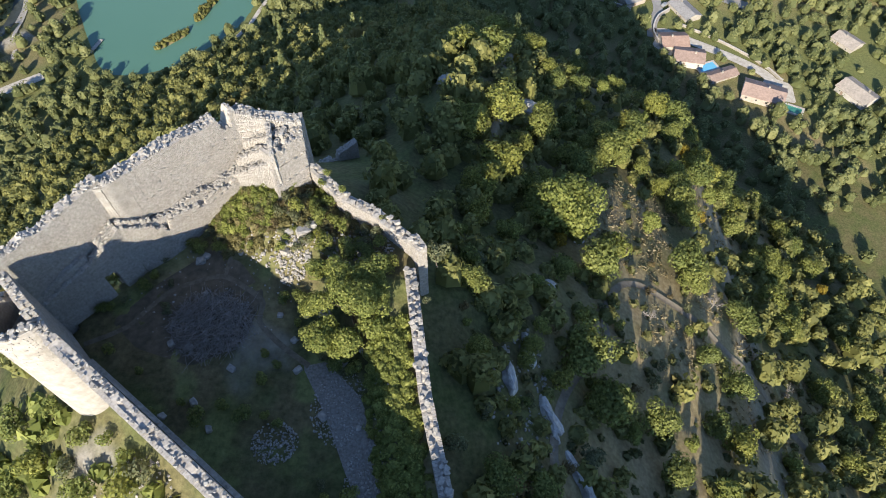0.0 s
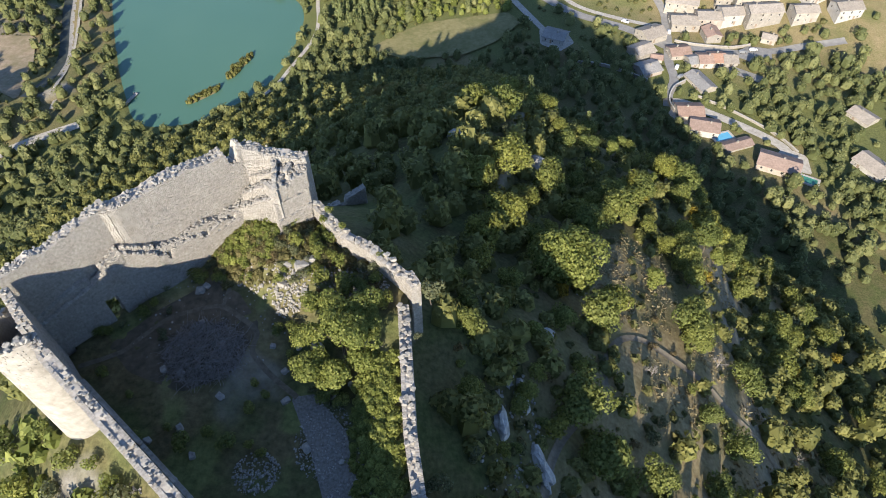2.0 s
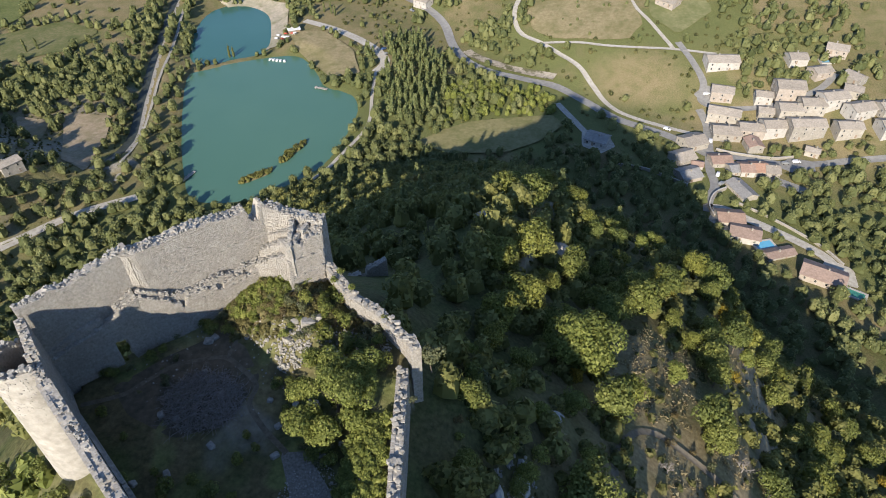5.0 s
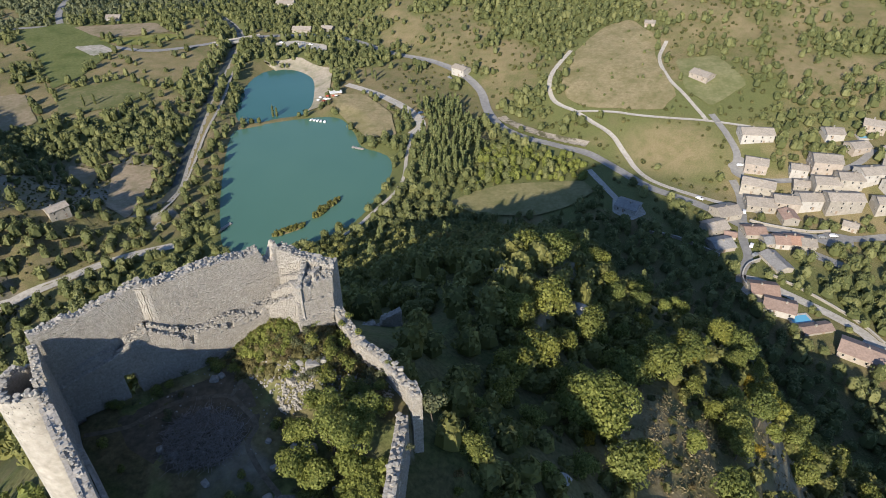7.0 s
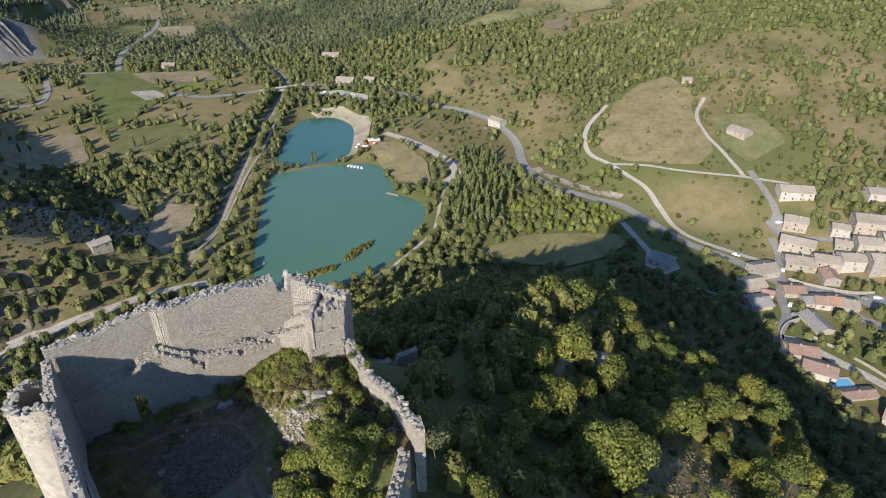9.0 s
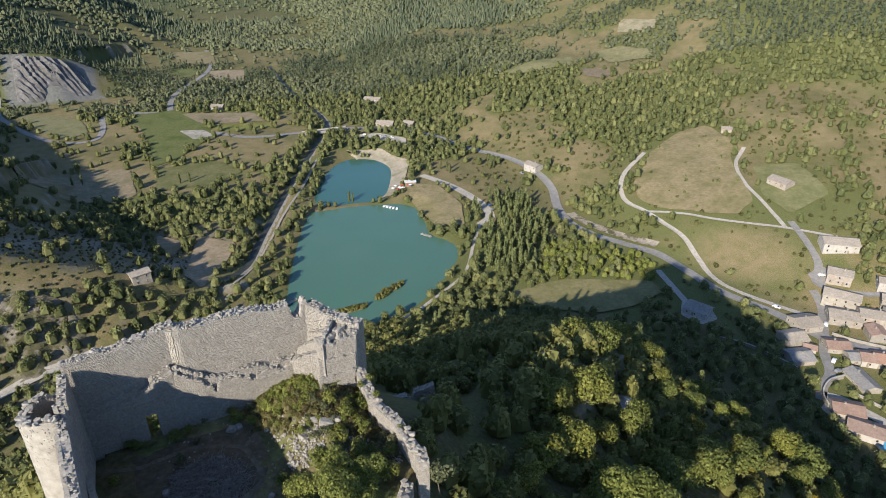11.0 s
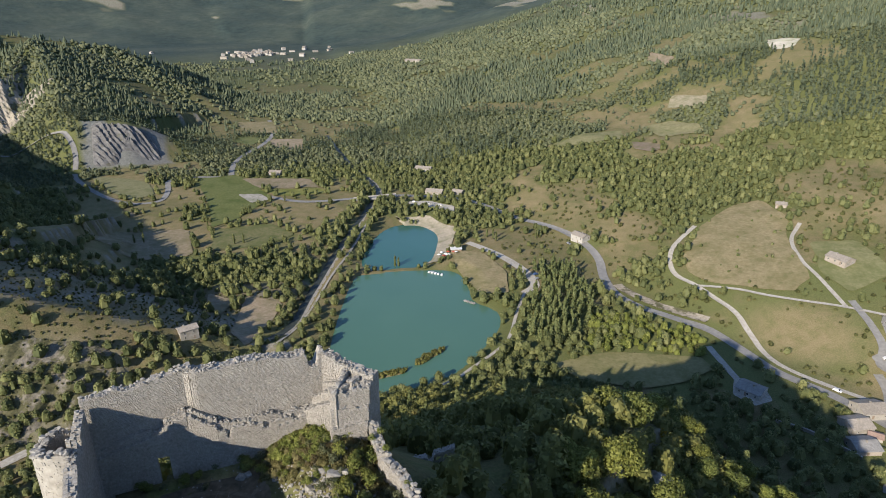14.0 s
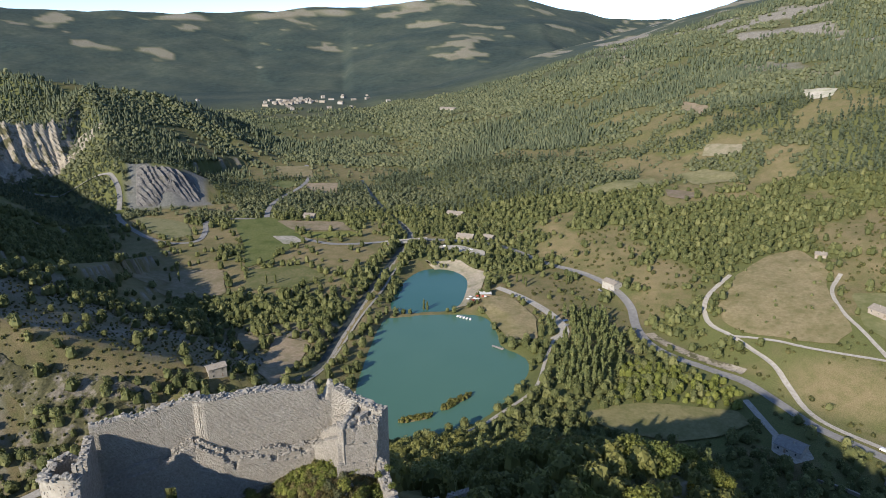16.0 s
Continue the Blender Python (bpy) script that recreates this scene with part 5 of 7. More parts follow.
def swimming_pool(x, y, l, w, turn, water, label):
    z = float(ground(np.array([x]), np.array([y]))[0])
    basin = thing("swimming_pool", label, "pool", at=pose(x, y, z, 0, 0, turn))
    rim = Pile()
    for cx, cy, sx, sy in ((0, -w / 2 - 0.5, l + 2, 1), (0, w / 2 + 0.5, l + 2, 1), (-l / 2 - 0.5, 0, 1, w), (l / 2 + 0.5, 0, 1, w)):
        rim.add(box_points(cx, cy, -0.8, sx, sy, 1.3), BOX_F)
    part("rim", rim.mesh("rim", PLASTER[1]), basin)
    part("water", raw_mesh("water", [(-l / 2, -w / 2, 0.42), (l / 2, -w / 2, 0.42), (l / 2, w / 2, 0.42), (-l / 2, w / 2, 0.42)], [(0, 1, 2, 3)], water), basin)


swimming_pool(120.6, 231.5, 8.5, 4.5, 20, POOL_BLUE, "rectangular swimming pool under a pale blue cover")
swimming_pool(151, 204.5, 8, 4, -28, POOL_GREEN, "rounded garden pool with green water")
swimming_pool(183.4, 384, 6, 4, 10, POOL_BLUE, "small bright blue garden pool")

# parked cars
CAR_PAINTS = [plain("car_" + tone, c, c, 1.0, 0.3, 0.0, 0.0) for tone, c in (("white", (0.7, 0.7, 0.7)), ("grey", (0.22, 0.23, 0.24)), ("blue", (0.05, 0.09, 0.18)))]
TYRE = plain("tyre_rubber", (0.02, 0.02, 0.02), (0.04, 0.04, 0.04), 0.2, 0.9, 0.0, 0.1)


def car(x, y, turn, paint, word):
    z = float(ground(np.array([x]), np.array([y]))[0]) + 0.55
    auto = thing("car", f"{word} car parked on the gravel or asphalt", "car", "parked cars", at=pose(x, y, z, 0, 0, turn))
    bm = bmesh.new()
    prof = [(-2.1, 0.25), (-2.1, 0.8), (-1.9, 0.95), (-1.5, 1.42), (0.4, 1.46), (1.1, 0.98), (2.0, 0.85), (2.1, 0.3)]
    a = [bm.verts.new((p, -0.85, q)) for p, q in prof]
    b = [bm.verts.new((p, 0.85, q)) for p, q in prof]
    for i in range(8):
        j = (i + 1) % 8
        bm.faces.new((a[i], a[j], b[j], b[i]))
    bm.faces.new(a)
    bm.faces.new(b[::-1])
    bmesh.ops.recalc_face_normals(bm, faces=bm.faces)
    bmesh.ops.bevel(bm, geom=bm.edges[:], offset=0.06, segments=1, affect="EDGES")
    body = part("body", bm_mesh("body", bm, CAR_PAINTS[paint]), auto)
    part("windscreen", raw_mesh("windscreen", [(0.5, -0.7, 1.43), (1.08, -0.7, 1.03), (1.08, 0.7, 1.03), (0.5, 0.7, 1.43)], [(0, 1, 2, 3)], GLASS), auto, at=pose(0.03, 0, 0.03))
    for wx in (-1.3, 1.3):
        for wy in (-0.8, 0.8):
            bm = bmesh.new()
            bmesh.ops.create_cone(bm, segments=12, radius1=0.32, radius2=0.32, depth=0.2, cap_ends=True)
            part("wheel", bm_mesh("wheel", bm, TYRE), auto, at=pose(wx, wy, 0.32, 90))


for x, y, turn, paint in [(113, 357, 20, 0), (110.4, 316, 80, 0), (109, 284, 70, 0), (109.6, 276, 40, 1), (146, 299, 10, 1), (152, 301, 10, 0), (-89, 395, 60, 1), (-92, 402, 50, 2), (-232, 517, 15, 0), (-226, 518, 15, 1), (-219, 517, 10, 0), (-246, 517, 30, 0), (-84, 466, -40, 1), (88, 325, -30, 0)]:
    car(x, y, turn, paint, ("white", "grey", "dark blue")[paint])

# ---------------------------------------------------------------- trees
leafy = np.random.default_rng(11)


def crown_cards(rng, leaves, lobes, reach, tall, size, sides=4, droop=0.25, hollow=0.55):
    """Leaf clumps on the skins of several overlapping lobes. Returns points and faces of bent little cards; the crown's foot is z = 0."""
    mids = []
    for k in range(lobes):
        a, r = rng.uniform(0, 2 * math.pi), reach * rng.uniform(0.15, 0.72)
        mids.append((r * math.cos(a), r * math.sin(a), tall * rng.uniform(0.28, 0.78), reach * rng.uniform(0.34, 0.56)))
    mids[0] = (0, 0, tall * 0.62, reach * 0.62)
    mids = np.array(mids)
    pick = rng.choice(lobes, leaves, p=mids[:, 3] ** 2 / (mids[:, 3] ** 2).sum())
    way = rng.normal(size=(leaves, 3))
    way[:, 2] += 0.25
    way /= np.linalg.norm(way, axis=1)[:, None]
    depth = rng.uniform(hollow, 1.08, leaves) ** 0.6
    q = mids[pick]
    pos = q[:, :3] + way * (q[:, 3] * depth)[:, None] * np.array([1, 1, 0.85])
    pos[:, 2] = np.maximum(pos[:, 2], 0.02 * tall)
    return cards(rng, pos, way, size, sides, droop)


def cards(rng, pos, way, size, sides, droop):
    n = len(pos)
    face = way + rng.normal(scale=0.4, size=(n, 3))
    face[:, 2] += droop
    face /= np.linalg.norm(face, axis=1)[:, None]
    u = np.cross(face, rng.normal(size=(n, 3)))
    u /= np.maximum(np.linalg.norm(u, axis=1), 1e-6)[:, None]
    w = np.cross(face, u)
    s = size * rng.uniform(0.6, 1.35, n)[:, None]
    if sides == 3:
        v = np.stack([pos + u * s * 0.62, pos - u * s * 0.45 + w * s * 0.5, pos - u * s * 0.45 - w * s * 0.5], 1)
        return v.reshape(-1, 3), np.arange(3 * n).reshape(-1, 3)
    v = np.stack([pos - u * s * 0.55, pos - w * s * 0.42 + face * s * 0.10, pos + u * s * 0.6 - face * s * 0.12, pos + w * s * 0.42 + face * s * 0.10], 1)
    return v.reshape(-1, 3), np.arange(4 * n).reshape(-1, 4)


def limb(pile, a, b, r0, r1, sides=6):
    """A tapered round limb from a to b, as quads."""
    a, b = np.array(a, float), np.array(b, float)
    way = (b - a) / np.linalg.norm(b - a)
    u = np.cross(way, (0.31, 0.52, 0.79))
    u /= np.linalg.norm(u)
    w = np.cross(way, u)
    t = np.linspace(0, 2 * math.pi, sides, endpoint=False)
    ring = np.cos(t)[:, None] * u + np.sin(t)[:, None] * w
    v = np.concatenate([a + ring * r0, b + ring * r1])
    pile.add(v, [(i, (i + 1) % sides, sides + (i + 1) % sides, sides + i) for i in range(sides)])


def trunk_mesh(rng, height, reach, girth):
    bend = rng.uniform(-0.25, 0.25, 2)
    mid = np.array((bend[0], bend[1], height * 0.42))
    t = np.linspace(0, 2 * math.pi, 6, endpoint=False)
    ring = np.column_stack([np.cos(t), np.sin(t), 0 * t])
    v = [np.array((0, 0, -0.8)) + ring * girth, mid + ring * girth * 0.72, np.array((bend[0] * 2, bend[1] * 2, height * 0.72)) + ring * girth * 0.3]
    f = [(6 * q + i, 6 * q + (i + 1) % 6, 6 * q + 6 + (i + 1) % 6, 6 * q + 6 + i) for q in range(2) for i in range(6)]
    count = 18
    for k in range(6):
        a = k * 2.4 + rng.uniform(-0.4, 0.4)
        r = reach * rng.uniform(0.5, 0.75)
        one = Pile()
        limb(one, mid, (r * math.cos(a), r * math.sin(a), height * rng.uniform(0.55, 0.85)), girth * 0.36, girth * 0.09, 5)
        # every bough grows out of the trunk's fork
        v.append(one.v[0])
        f += [tuple(6 + k if c == 0 else c + count for c in q) for q in one.f[0]]
        count += 10
    return raw_mesh("trunk", np.concatenate(v), np.array(f), BARK, True)


def broadleaf(rng, name, leaf, height, reach, leaves, size, lobes, label, girth=0.16, group="trees on the castle's hill", sides=3):
    """A tree with trunk, limbs and a many-leaved crown, standing at the origin."""
    tree = thing(name, label, "tree", group)
    part("trunk", trunk_mesh(rng, height, reach, girth), tree)
    v, f = crown_cards(rng, leaves, lobes, reach, height * 0.82, size, sides)
    v[:, 2] += height * 0.18
    part("crown", raw_mesh("crown", v, f, leaf), tree)
    return tree


def bare_tree(rng, height, label):
    """A leafless grey tree."""
    tree = thing("dead_tree", label, "tree")
    pile = Pile()

    def grow(a, way, length, r, level):
        b = a + way * length
        limb(pile, a, b, r, r * 0.6, 4)
        if level:
            for k in range(4 if level > 1 else 5):
                grow(a + (b - a) * rng.uniform(0.45, 1.0), np.array(Vector(way + rng.normal(scale=0.55, size=3) + (0, 0, 0.15)).normalized()), length * rng.uniform(0.5, 0.75), r * 0.55, level - 1)
    grow(np.array((0, 0, -0.4)), np.array((0.05, 0.02, 1.0)), height * 0.42, 0.13, 4)
    part("bare_crown", pile.mesh("bare_crown", TWIG), tree)
    return tree




def open_land(x, y, margin=1.0):
    """Where no tree may stand: roads, water, fields, the castle."""
    stop = inside(x, y, LAKE_RING) | inside(x, y, POND_RING) | inside(x, y, CASTLE_RING)
    stop |= gap_to(x, y, np.vstack([CASTLE_RING, CASTLE_RING[:1]])) < 3.2
    for line, half in STREETS:
        stop |= gap_to(x, y, line) < half * margin
    for ring in SHEETS:
        stop |= inside(x, y, ring)
    for cx, cy, r in CLEARINGS:
        stop |= np.hypot(x - cx, y - cy) < r
    return stop


def scatter(rng, box, spacing, wanted):
    """Places on a jittered grid inside box = (x0, x1, y0, y1), kept with the chance that wanted(x, y) gives."""
    xs, ys = np.meshgrid(np.arange(box[0], box[1], spacing), np.arange(box[2], box[3], spacing))
    x = xs.ravel() + rng.uniform(-0.48, 0.48, xs.size) * spacing
    y = ys.ravel() + rng.uniform(-0.48, 0.48, xs.size) * spacing
    keep = rng.random(x.size) < wanted(x, y)
    x, y = x[keep], y[keep]
    keep = ~open_land(x, y)
    return x[keep], y[keep]


def plant_many(name, rng, x, y, shapes, scale, leaf, label, category="woodland", over=ground):
    """One mesh of many trees: shapes = [(points, faces)], scale(n) their sizes."""
    if not len(x):
        return
    z = over(x, y)
    s = scale(len(x))
    turn = rng.uniform(0, 2 * math.pi, len(x))
    which = rng.integers(0, len(shapes), len(x))
    pile = Pile()
    for k, (v, f) in enumerate(shapes):
        on = which == k
        m = int(on.sum())
        if not m:
            continue
        c, sn = np.cos(turn[on])[:, None], np.sin(turn[on])[:, None]
        squat = rng.uniform(0.8, 1.25, m)[:, None]
        q = np.stack([(v[:, 0] * c - v[:, 1] * sn) * s[on][:, None], (v[:, 0] * sn + v[:, 1] * c) * s[on][:, None], v[:, 2] * s[on][:, None] * squat], 2) + np.stack([x[on], y[on], z[on] - 0.25], 1)[:, None]
        pile.add(q.reshape(-1, 3), (f[None] + len(v) * np.arange(m)[:, None, None]).reshape(-1, f.shape[1]))
    tagged(new(name, pile.mesh(name, leaf)), label, category, kind="stuff")


def dome(rng, reach, tall):
    """A distant broadleaved crown: an uneven low dome."""
    t = np.arange(6) * 2 * math.pi / 6 + rng.uniform(0, 1)
    rings = []
    for f, z in ((1.0, 0.25), (0.72, 0.75)):
        r = f * reach * rng.uniform(0.75, 1.2, 6)
        rings.append(np.column_stack([r * np.cos(t), r * np.sin(t), tall * z * rng.uniform(0.8, 1.2, 6)]))
    v = np.vstack(rings + [[(0, 0, tall)], [(0, 0, -0.8)]])
    f = [(i, (i + 1) % 6, 6 + (i + 1) % 6) for i in range(6)] + [(i, 6 + (i + 1) % 6, 6 + i) for i in range(6)] + [(6 + i, 6 + (i + 1) % 6, 12) for i in range(6)] + [((i + 1) % 6, i, 13) for i in range(6)]
    return v, np.array(f)


def canopy(rng, leaves, lobes, reach, tall, size):
    """A tree for the woods: crown cards, with a thin three-sided trunk."""
    v, f = crown_cards(rng, leaves, lobes, reach, tall, size, 3, 0.3, 0.7)
    t = np.array([(0.12 * math.cos(a), 0.12 * math.sin(a), z) for z in (-0.6, tall * 0.6) for a in (0, 2.1, 4.2)])
    g = np.array([(0, 1, 4), (0, 4, 3), (1, 2, 5), (1, 5, 4), (2, 0, 3), (2, 3, 5)])
    heart_v, heart_f = dome(rng, reach * 0.82, tall * 0.86)
    return np.vstack([v, t, heart_v]), np.vstack([f, g + len(v), heart_f + len(v) + len(t)])


def conifer(rng, leaves, reach, tall, size):
    """A pine or fir: drooping cards on a tapering cone."""
    h = tall * rng.uniform(0.08, 1.0, leaves) ** 0.85
    a = rng.uniform(0, 2 * math.pi, leaves)
    r = reach * (1 - h / tall) ** 0.75 * rng.uniform(0.45, 1.1, leaves) + 0.05
    pos = np.column_stack([r * np.cos(a), r * np.sin(a), h])
    way = np.column_stack([np.cos(a), np.sin(a), np.full(leaves, 0.5)])
    return cards(rng, pos, way, size, 3, 0.2)


# --- trees on the castle's hill, one by one
oaks = [broadleaf(leafy, "oak", LEAF_OAK, leafy.uniform(6, 8.5), leafy.uniform(3.0, 4.2), 2400, 0.38, int(leafy.integers(9, 15)), "bushy downy oak in full leaf on the stony slope") for k in range(7)]
greys = [broadleaf(leafy, "hillside_shrub", LEAF_GREY, leafy.uniform(2.5, 4), leafy.uniform(1.5, 2.2), 700, 0.30, 6, "grey-green bush on the dry slope", 0.08) for k in range(3)]
golds = [broadleaf(leafy, "maple", LEAF_YELLOW, leafy.uniform(3.5, 5), leafy.uniform(1.5, 2.1), 750, 0.30, 6, "small maple with yellow and orange autumn leaves", 0.08) for k in range(2)]
limes = [broadleaf(leafy, "young_ash", LEAF_BRIGHT, leafy.uniform(4, 6), leafy.uniform(1.7, 2.4), 1100, 0.34, 6, "young tree with bright green leaves", 0.10) for k in range(2)]


def stand(tree, x, y, size=1.0, sink=0.1):
    z = float(ground(np.array([x]), np.array([y]))[0])
    return copy_thing(tree, pose(x, y, z - sink, 0, 0, leafy.uniform(0, 360)) @ Matrix.Scale(size, 4))


def ridge_share(x, y):
    """How likely a tree of its own stands here: groves on the ridge with grassy gaps on the dry southern slope."""
    grass = np.maximum(0.55 * ramp(bumps(x, y, 16, 51, 3), 0.0, 0.3) * ramp(x, 17, 27) * ramp(y - 0.5 * x, 75, 55), 1.12 * glade(x, y))
    return np.where((x > 1.5) & (x < 95) & (y > -2) & (y < 128), (0.93 - 0.33 * ramp(x, 18, 28) * ramp(y - 0.4 * x, 66, 52)) * np.clip(1 - grass, 0, 1), 0)


hx, hy = scatter(leafy, (4, 95, -2, 128), 6.2, ridge_share)
for k, (x, y) in enumerate(zip(hx, hy)):
    roll = leafy.random()
    kind = greys[k % 3] if roll < 0.2 else golds[k % 2] if roll < 0.27 else limes[k % 2] if roll < 0.36 else oaks[k % 7]
    stand(kind, x, y, leafy.uniform(0.55, 1.08) * (0.6 if x < 14 and y < 55 else 1.0))
for first in oaks + greys + golds + limes:
    first.matrix_basis = pose(leafy.uniform(30, 85), leafy.uniform(50, 100), 0)
    first.location.z = float(ground(np.array([first.location.x]), np.array([first.location.y]))[0])

# trees that stand out
walnut = broadleaf(leafy, "walnut_tree", LEAF_BRIGHT, 11.0, 5.6, 11000, 0.40, 20, "broad walnut tree with fresh bright green leaves", 0.22, "")
walnut.matrix_basis = pose(18.0, 59.5, float(ground(np.array([18.0]), np.array([59.5]))[0]) - 0.2, 0, 0, 40)
yard_tree = thing("courtyard_tree", "spreading green tree inside the castle's walls", "tree", at=pose(-8.8, 29.4, 138.2))
part("trunk", trunk_mesh(leafy, 6.4, 4.2, 0.2), yard_tree)
lobes_v, lobes_f = [], []
for lx, ly, lz, reach, leaves in [(-2.6, -3.0, 2.2, 1.9, 1500), (-0.2, -3.6, 2.0, 1.9, 1500), (-3.2, 0.2, 2.4, 1.8, 1300), (0.6, -0.6, 3.6, 2.3, 2100), (-1.2, 2.8, 3.0, 2.0, 1500), (-3.2, 4.2, 2.2, 1.5, 900), (1.8, 3.0, 2.8, 2.0, 1400), (2.8, 0.6, 2.6, 1.7, 1100), (1.9, -1.9, 2.2, 1.6, 900)]:
    v, f = crown_cards(leafy, leaves * 2, 9, reach, reach * 1.5, 0.185, 3)
    lobes_f.append(f + sum(len(q) for q in lobes_v))
    lobes_v.append(v + (lx, ly, lz))
part("crown", raw_mesh("crown", np.concatenate(lobes_v), np.concatenate(lobes_f), LEAF_BRIGHT), yard_tree)
wall_bush = broadleaf(leafy, "wall_bush", LEAF_GREY, 3.0, 1.5, 500, 0.26, 6, "olive-green bush growing out of the wall's corner", 0.08, "")
wall_bush.matrix_basis = pose(-0.6, 35.6, 139.6, 0, 0, 10)
for x, y, h in [(26.3, 55.6, 4.5), (44.5, 51.0, 4.0), (62.0, 43.0, 4.0), (30.5, 44.0, 3.0)]:
    dead = bare_tree(leafy, h, "leafless grey tree on the dry slope")
    dead.matrix_basis = pose(x, y, float(ground(np.array([x]), np.array([y]))[0]), 0, 0, 33 * x)

# --- woods on the rest of the hill
thick = [canopy(leafy, 180, 8, 2.5, 5.6, 0.66) for k in range(6)]
pines = [conifer(leafy, 260, 1.7, 8.0, 0.7) for k in range(3)]


def hill_share(x, y):
    d = along(x, y, CASTLE_HILL)[0]
    own = (x > 4) & (x < 95) & (y > -2) & (y < 128)
    shaded = (0.983 * x - 0.182 * y < 4) | (0.466 * (0.182 * x + 0.983 * y) + land(x, y) < 118)
    return np.where((land(x, y) > 7) & (d < 190), np.where(own, np.where(shaded & ~((x < 15) & (y < 55)), 0.5, 0), 0.92), 0)


wx, wy = scatter(leafy, (-150, 135, 20, 262), 4.7, lambda x, y: hill_share(x, y) * (y > 0.1 * x - 2) * (y > -0.42 * x + 8))
plant_many("hill_woodland", leafy, wx, wy, thick, lambda n: leafy.uniform(0.65, 1.2, n), LEAF_WOOD, "dense dark oak wood on the castle's steep slope")
px_, py_ = scatter(leafy, (-70, 40, 120, 240), 16, lambda x, y: np.where(land(x, y) > 8, 0.5, 0))
thicket = [canopy(leafy, 150, 6, 1.9, 2.8, 0.6) for k in range(5)]
tx, ty = scatter(leafy, (1, 96, -2, 128), 3.3, lambda x, y: 0.85 * np.clip(1.5 * ridge_share(x, y) - 0.5, 0, 1))
plant_many("hill_thicket", leafy, tx, ty, thicket, lambda n: leafy.uniform(0.55, 1.2, n), LEAF_WOOD, "low oak thicket filling the gaps between the trees", "thicket")
plant_many("hill_pines", leafy, px_, py_, pines, lambda n: leafy.uniform(0.8, 1.2, n), LEAF_PINE, "scattered pines in the wood")

# --- valley trees
poplar_like = [canopy(leafy, 54, 7, 3.1, 6.8, 1.2) for k in range(5)]
fine_crowns = [canopy(leafy, 150, 9, 3.1, 6.8, 0.74) for k in range(6)]
valley_pines = [conifer(leafy, 100, 2.0, 9.5, 1.1) for k in range(4)]


def pine_patch(x, y):
    return inside(x, y, np.array([(-104, 392), (-96, 416), (-76, 426), (-54, 392), (-40, 356), (-46, 326), (-64, 306), (-80, 330), (-84, 372)]))


HILL_FOOT = np.array([(-40, 130), (95, 110), (150, 190), (112, 226), (97, 262), (84, 282), (58, 288), (34, 300), (26, 286), (-6, 270), (-50, 262)])


def valley_share(x, y):
    far = np.hypot(x, y)
    z = land(x, y)
    d, _, side, run = along(x, y, EAST_FOOT)
    river = gap_to(x, y, RIVER)
    shore = gap_to(x, y, np.vstack([LAKE_RING, LAKE_RING[:1]]))
    share = 0.09 + 0.88 * woods_at(x, y)
    share = np.where((x > -330) & (x < -120) & (y > 120) & (y < 300), np.maximum(share, 0.72), share)
    share = np.where(shore < 7, np.where(shore > 1.5, 0.55, 0), share)
    ds, _, sides, _ = along(x, y, ROCK_SPUR)
    share = np.where((ds < 95) & (x < -215), np.where(sides > 0, np.where(ds > 40, 0.85, 0.12), np.where(ds > 62, 0.85, 0.12)), share)
    share = np.where(river < 17, 0.9, share)
    share = np.where(inside(x, y, HILL_FOOT), 0.95, share)
    hedge = np.full(np.shape(x), 1e9)
    for ring in SHEETS:
        hedge = np.minimum(hedge, gap_to(x, y, np.vstack([ring, ring[:1]])))
    share = np.where(hedge < 4, 0.55, share)
    share = np.where(pine_patch(x, y), 0, share)
    village = (x > 78) & (x < 210) & (y > 150) & (y < 440)
    share = np.where(village, np.where(y < 295, 0.9 * ramp(bumps(x, y, 40, 65, 3), -0.5, -0.1), 0.62), share)
    share = np.where((x > 10) & (x < 130) & (y > 330) & (y < 440), 0.14, share)
    share = share * np.where((x > -20) & (x < 130) & (y < 430) & (y > 305), 0.5, 1)
    hill = (along(x, y, CASTLE_HILL)[0] < 190) & (z > 7) & (x > -150) & (x < 135) & (y < 262)
    return np.where(hill | (far > 720), 0, share)


meadow_ring = np.array([(3, 442), (9, 490), (28, 530), (50, 545), (68, 505), (68, 463), (80, 425), (45, 408), (8, 428)])
mx = leafy.uniform(0, 80, 90)
my = leafy.uniform(405, 545, 90)
stay = inside(mx, my, meadow_ring) & (leafy.random(90) < 0.5)
plant_many("meadow_bushes", leafy, mx[stay], my[stay], poplar_like, lambda n: leafy.uniform(0.25, 0.5, n), LEAF_VALLEY, "single bushes on the dry meadow", "bush")
vx, vy = scatter(leafy, (-640, 330, 40, 700), 5.5, lambda x, y: valley_share(x, y) * (np.arctan2(-x, y) < 1.35))
close = np.hypot(vx, vy) < 400
plant_many("lakeside_trees", leafy, vx[close], vy[close], fine_crowns, lambda n: leafy.uniform(0.55, 1.2, n), LEAF_VALLEY, "broadleaved trees along the river, lake and lanes")
plant_many("valley_trees", leafy, vx[~close], vy[~close], poplar_like, lambda n: leafy.uniform(0.55, 1.2, n), LEAF_VALLEY, "broadleaved trees and hedges across the valley floor")
qx, qy = scatter(leafy, (-106, -38, 300, 430), 4.4, lambda x, y: np.where(pine_patch(x, y), 0.95, 0))
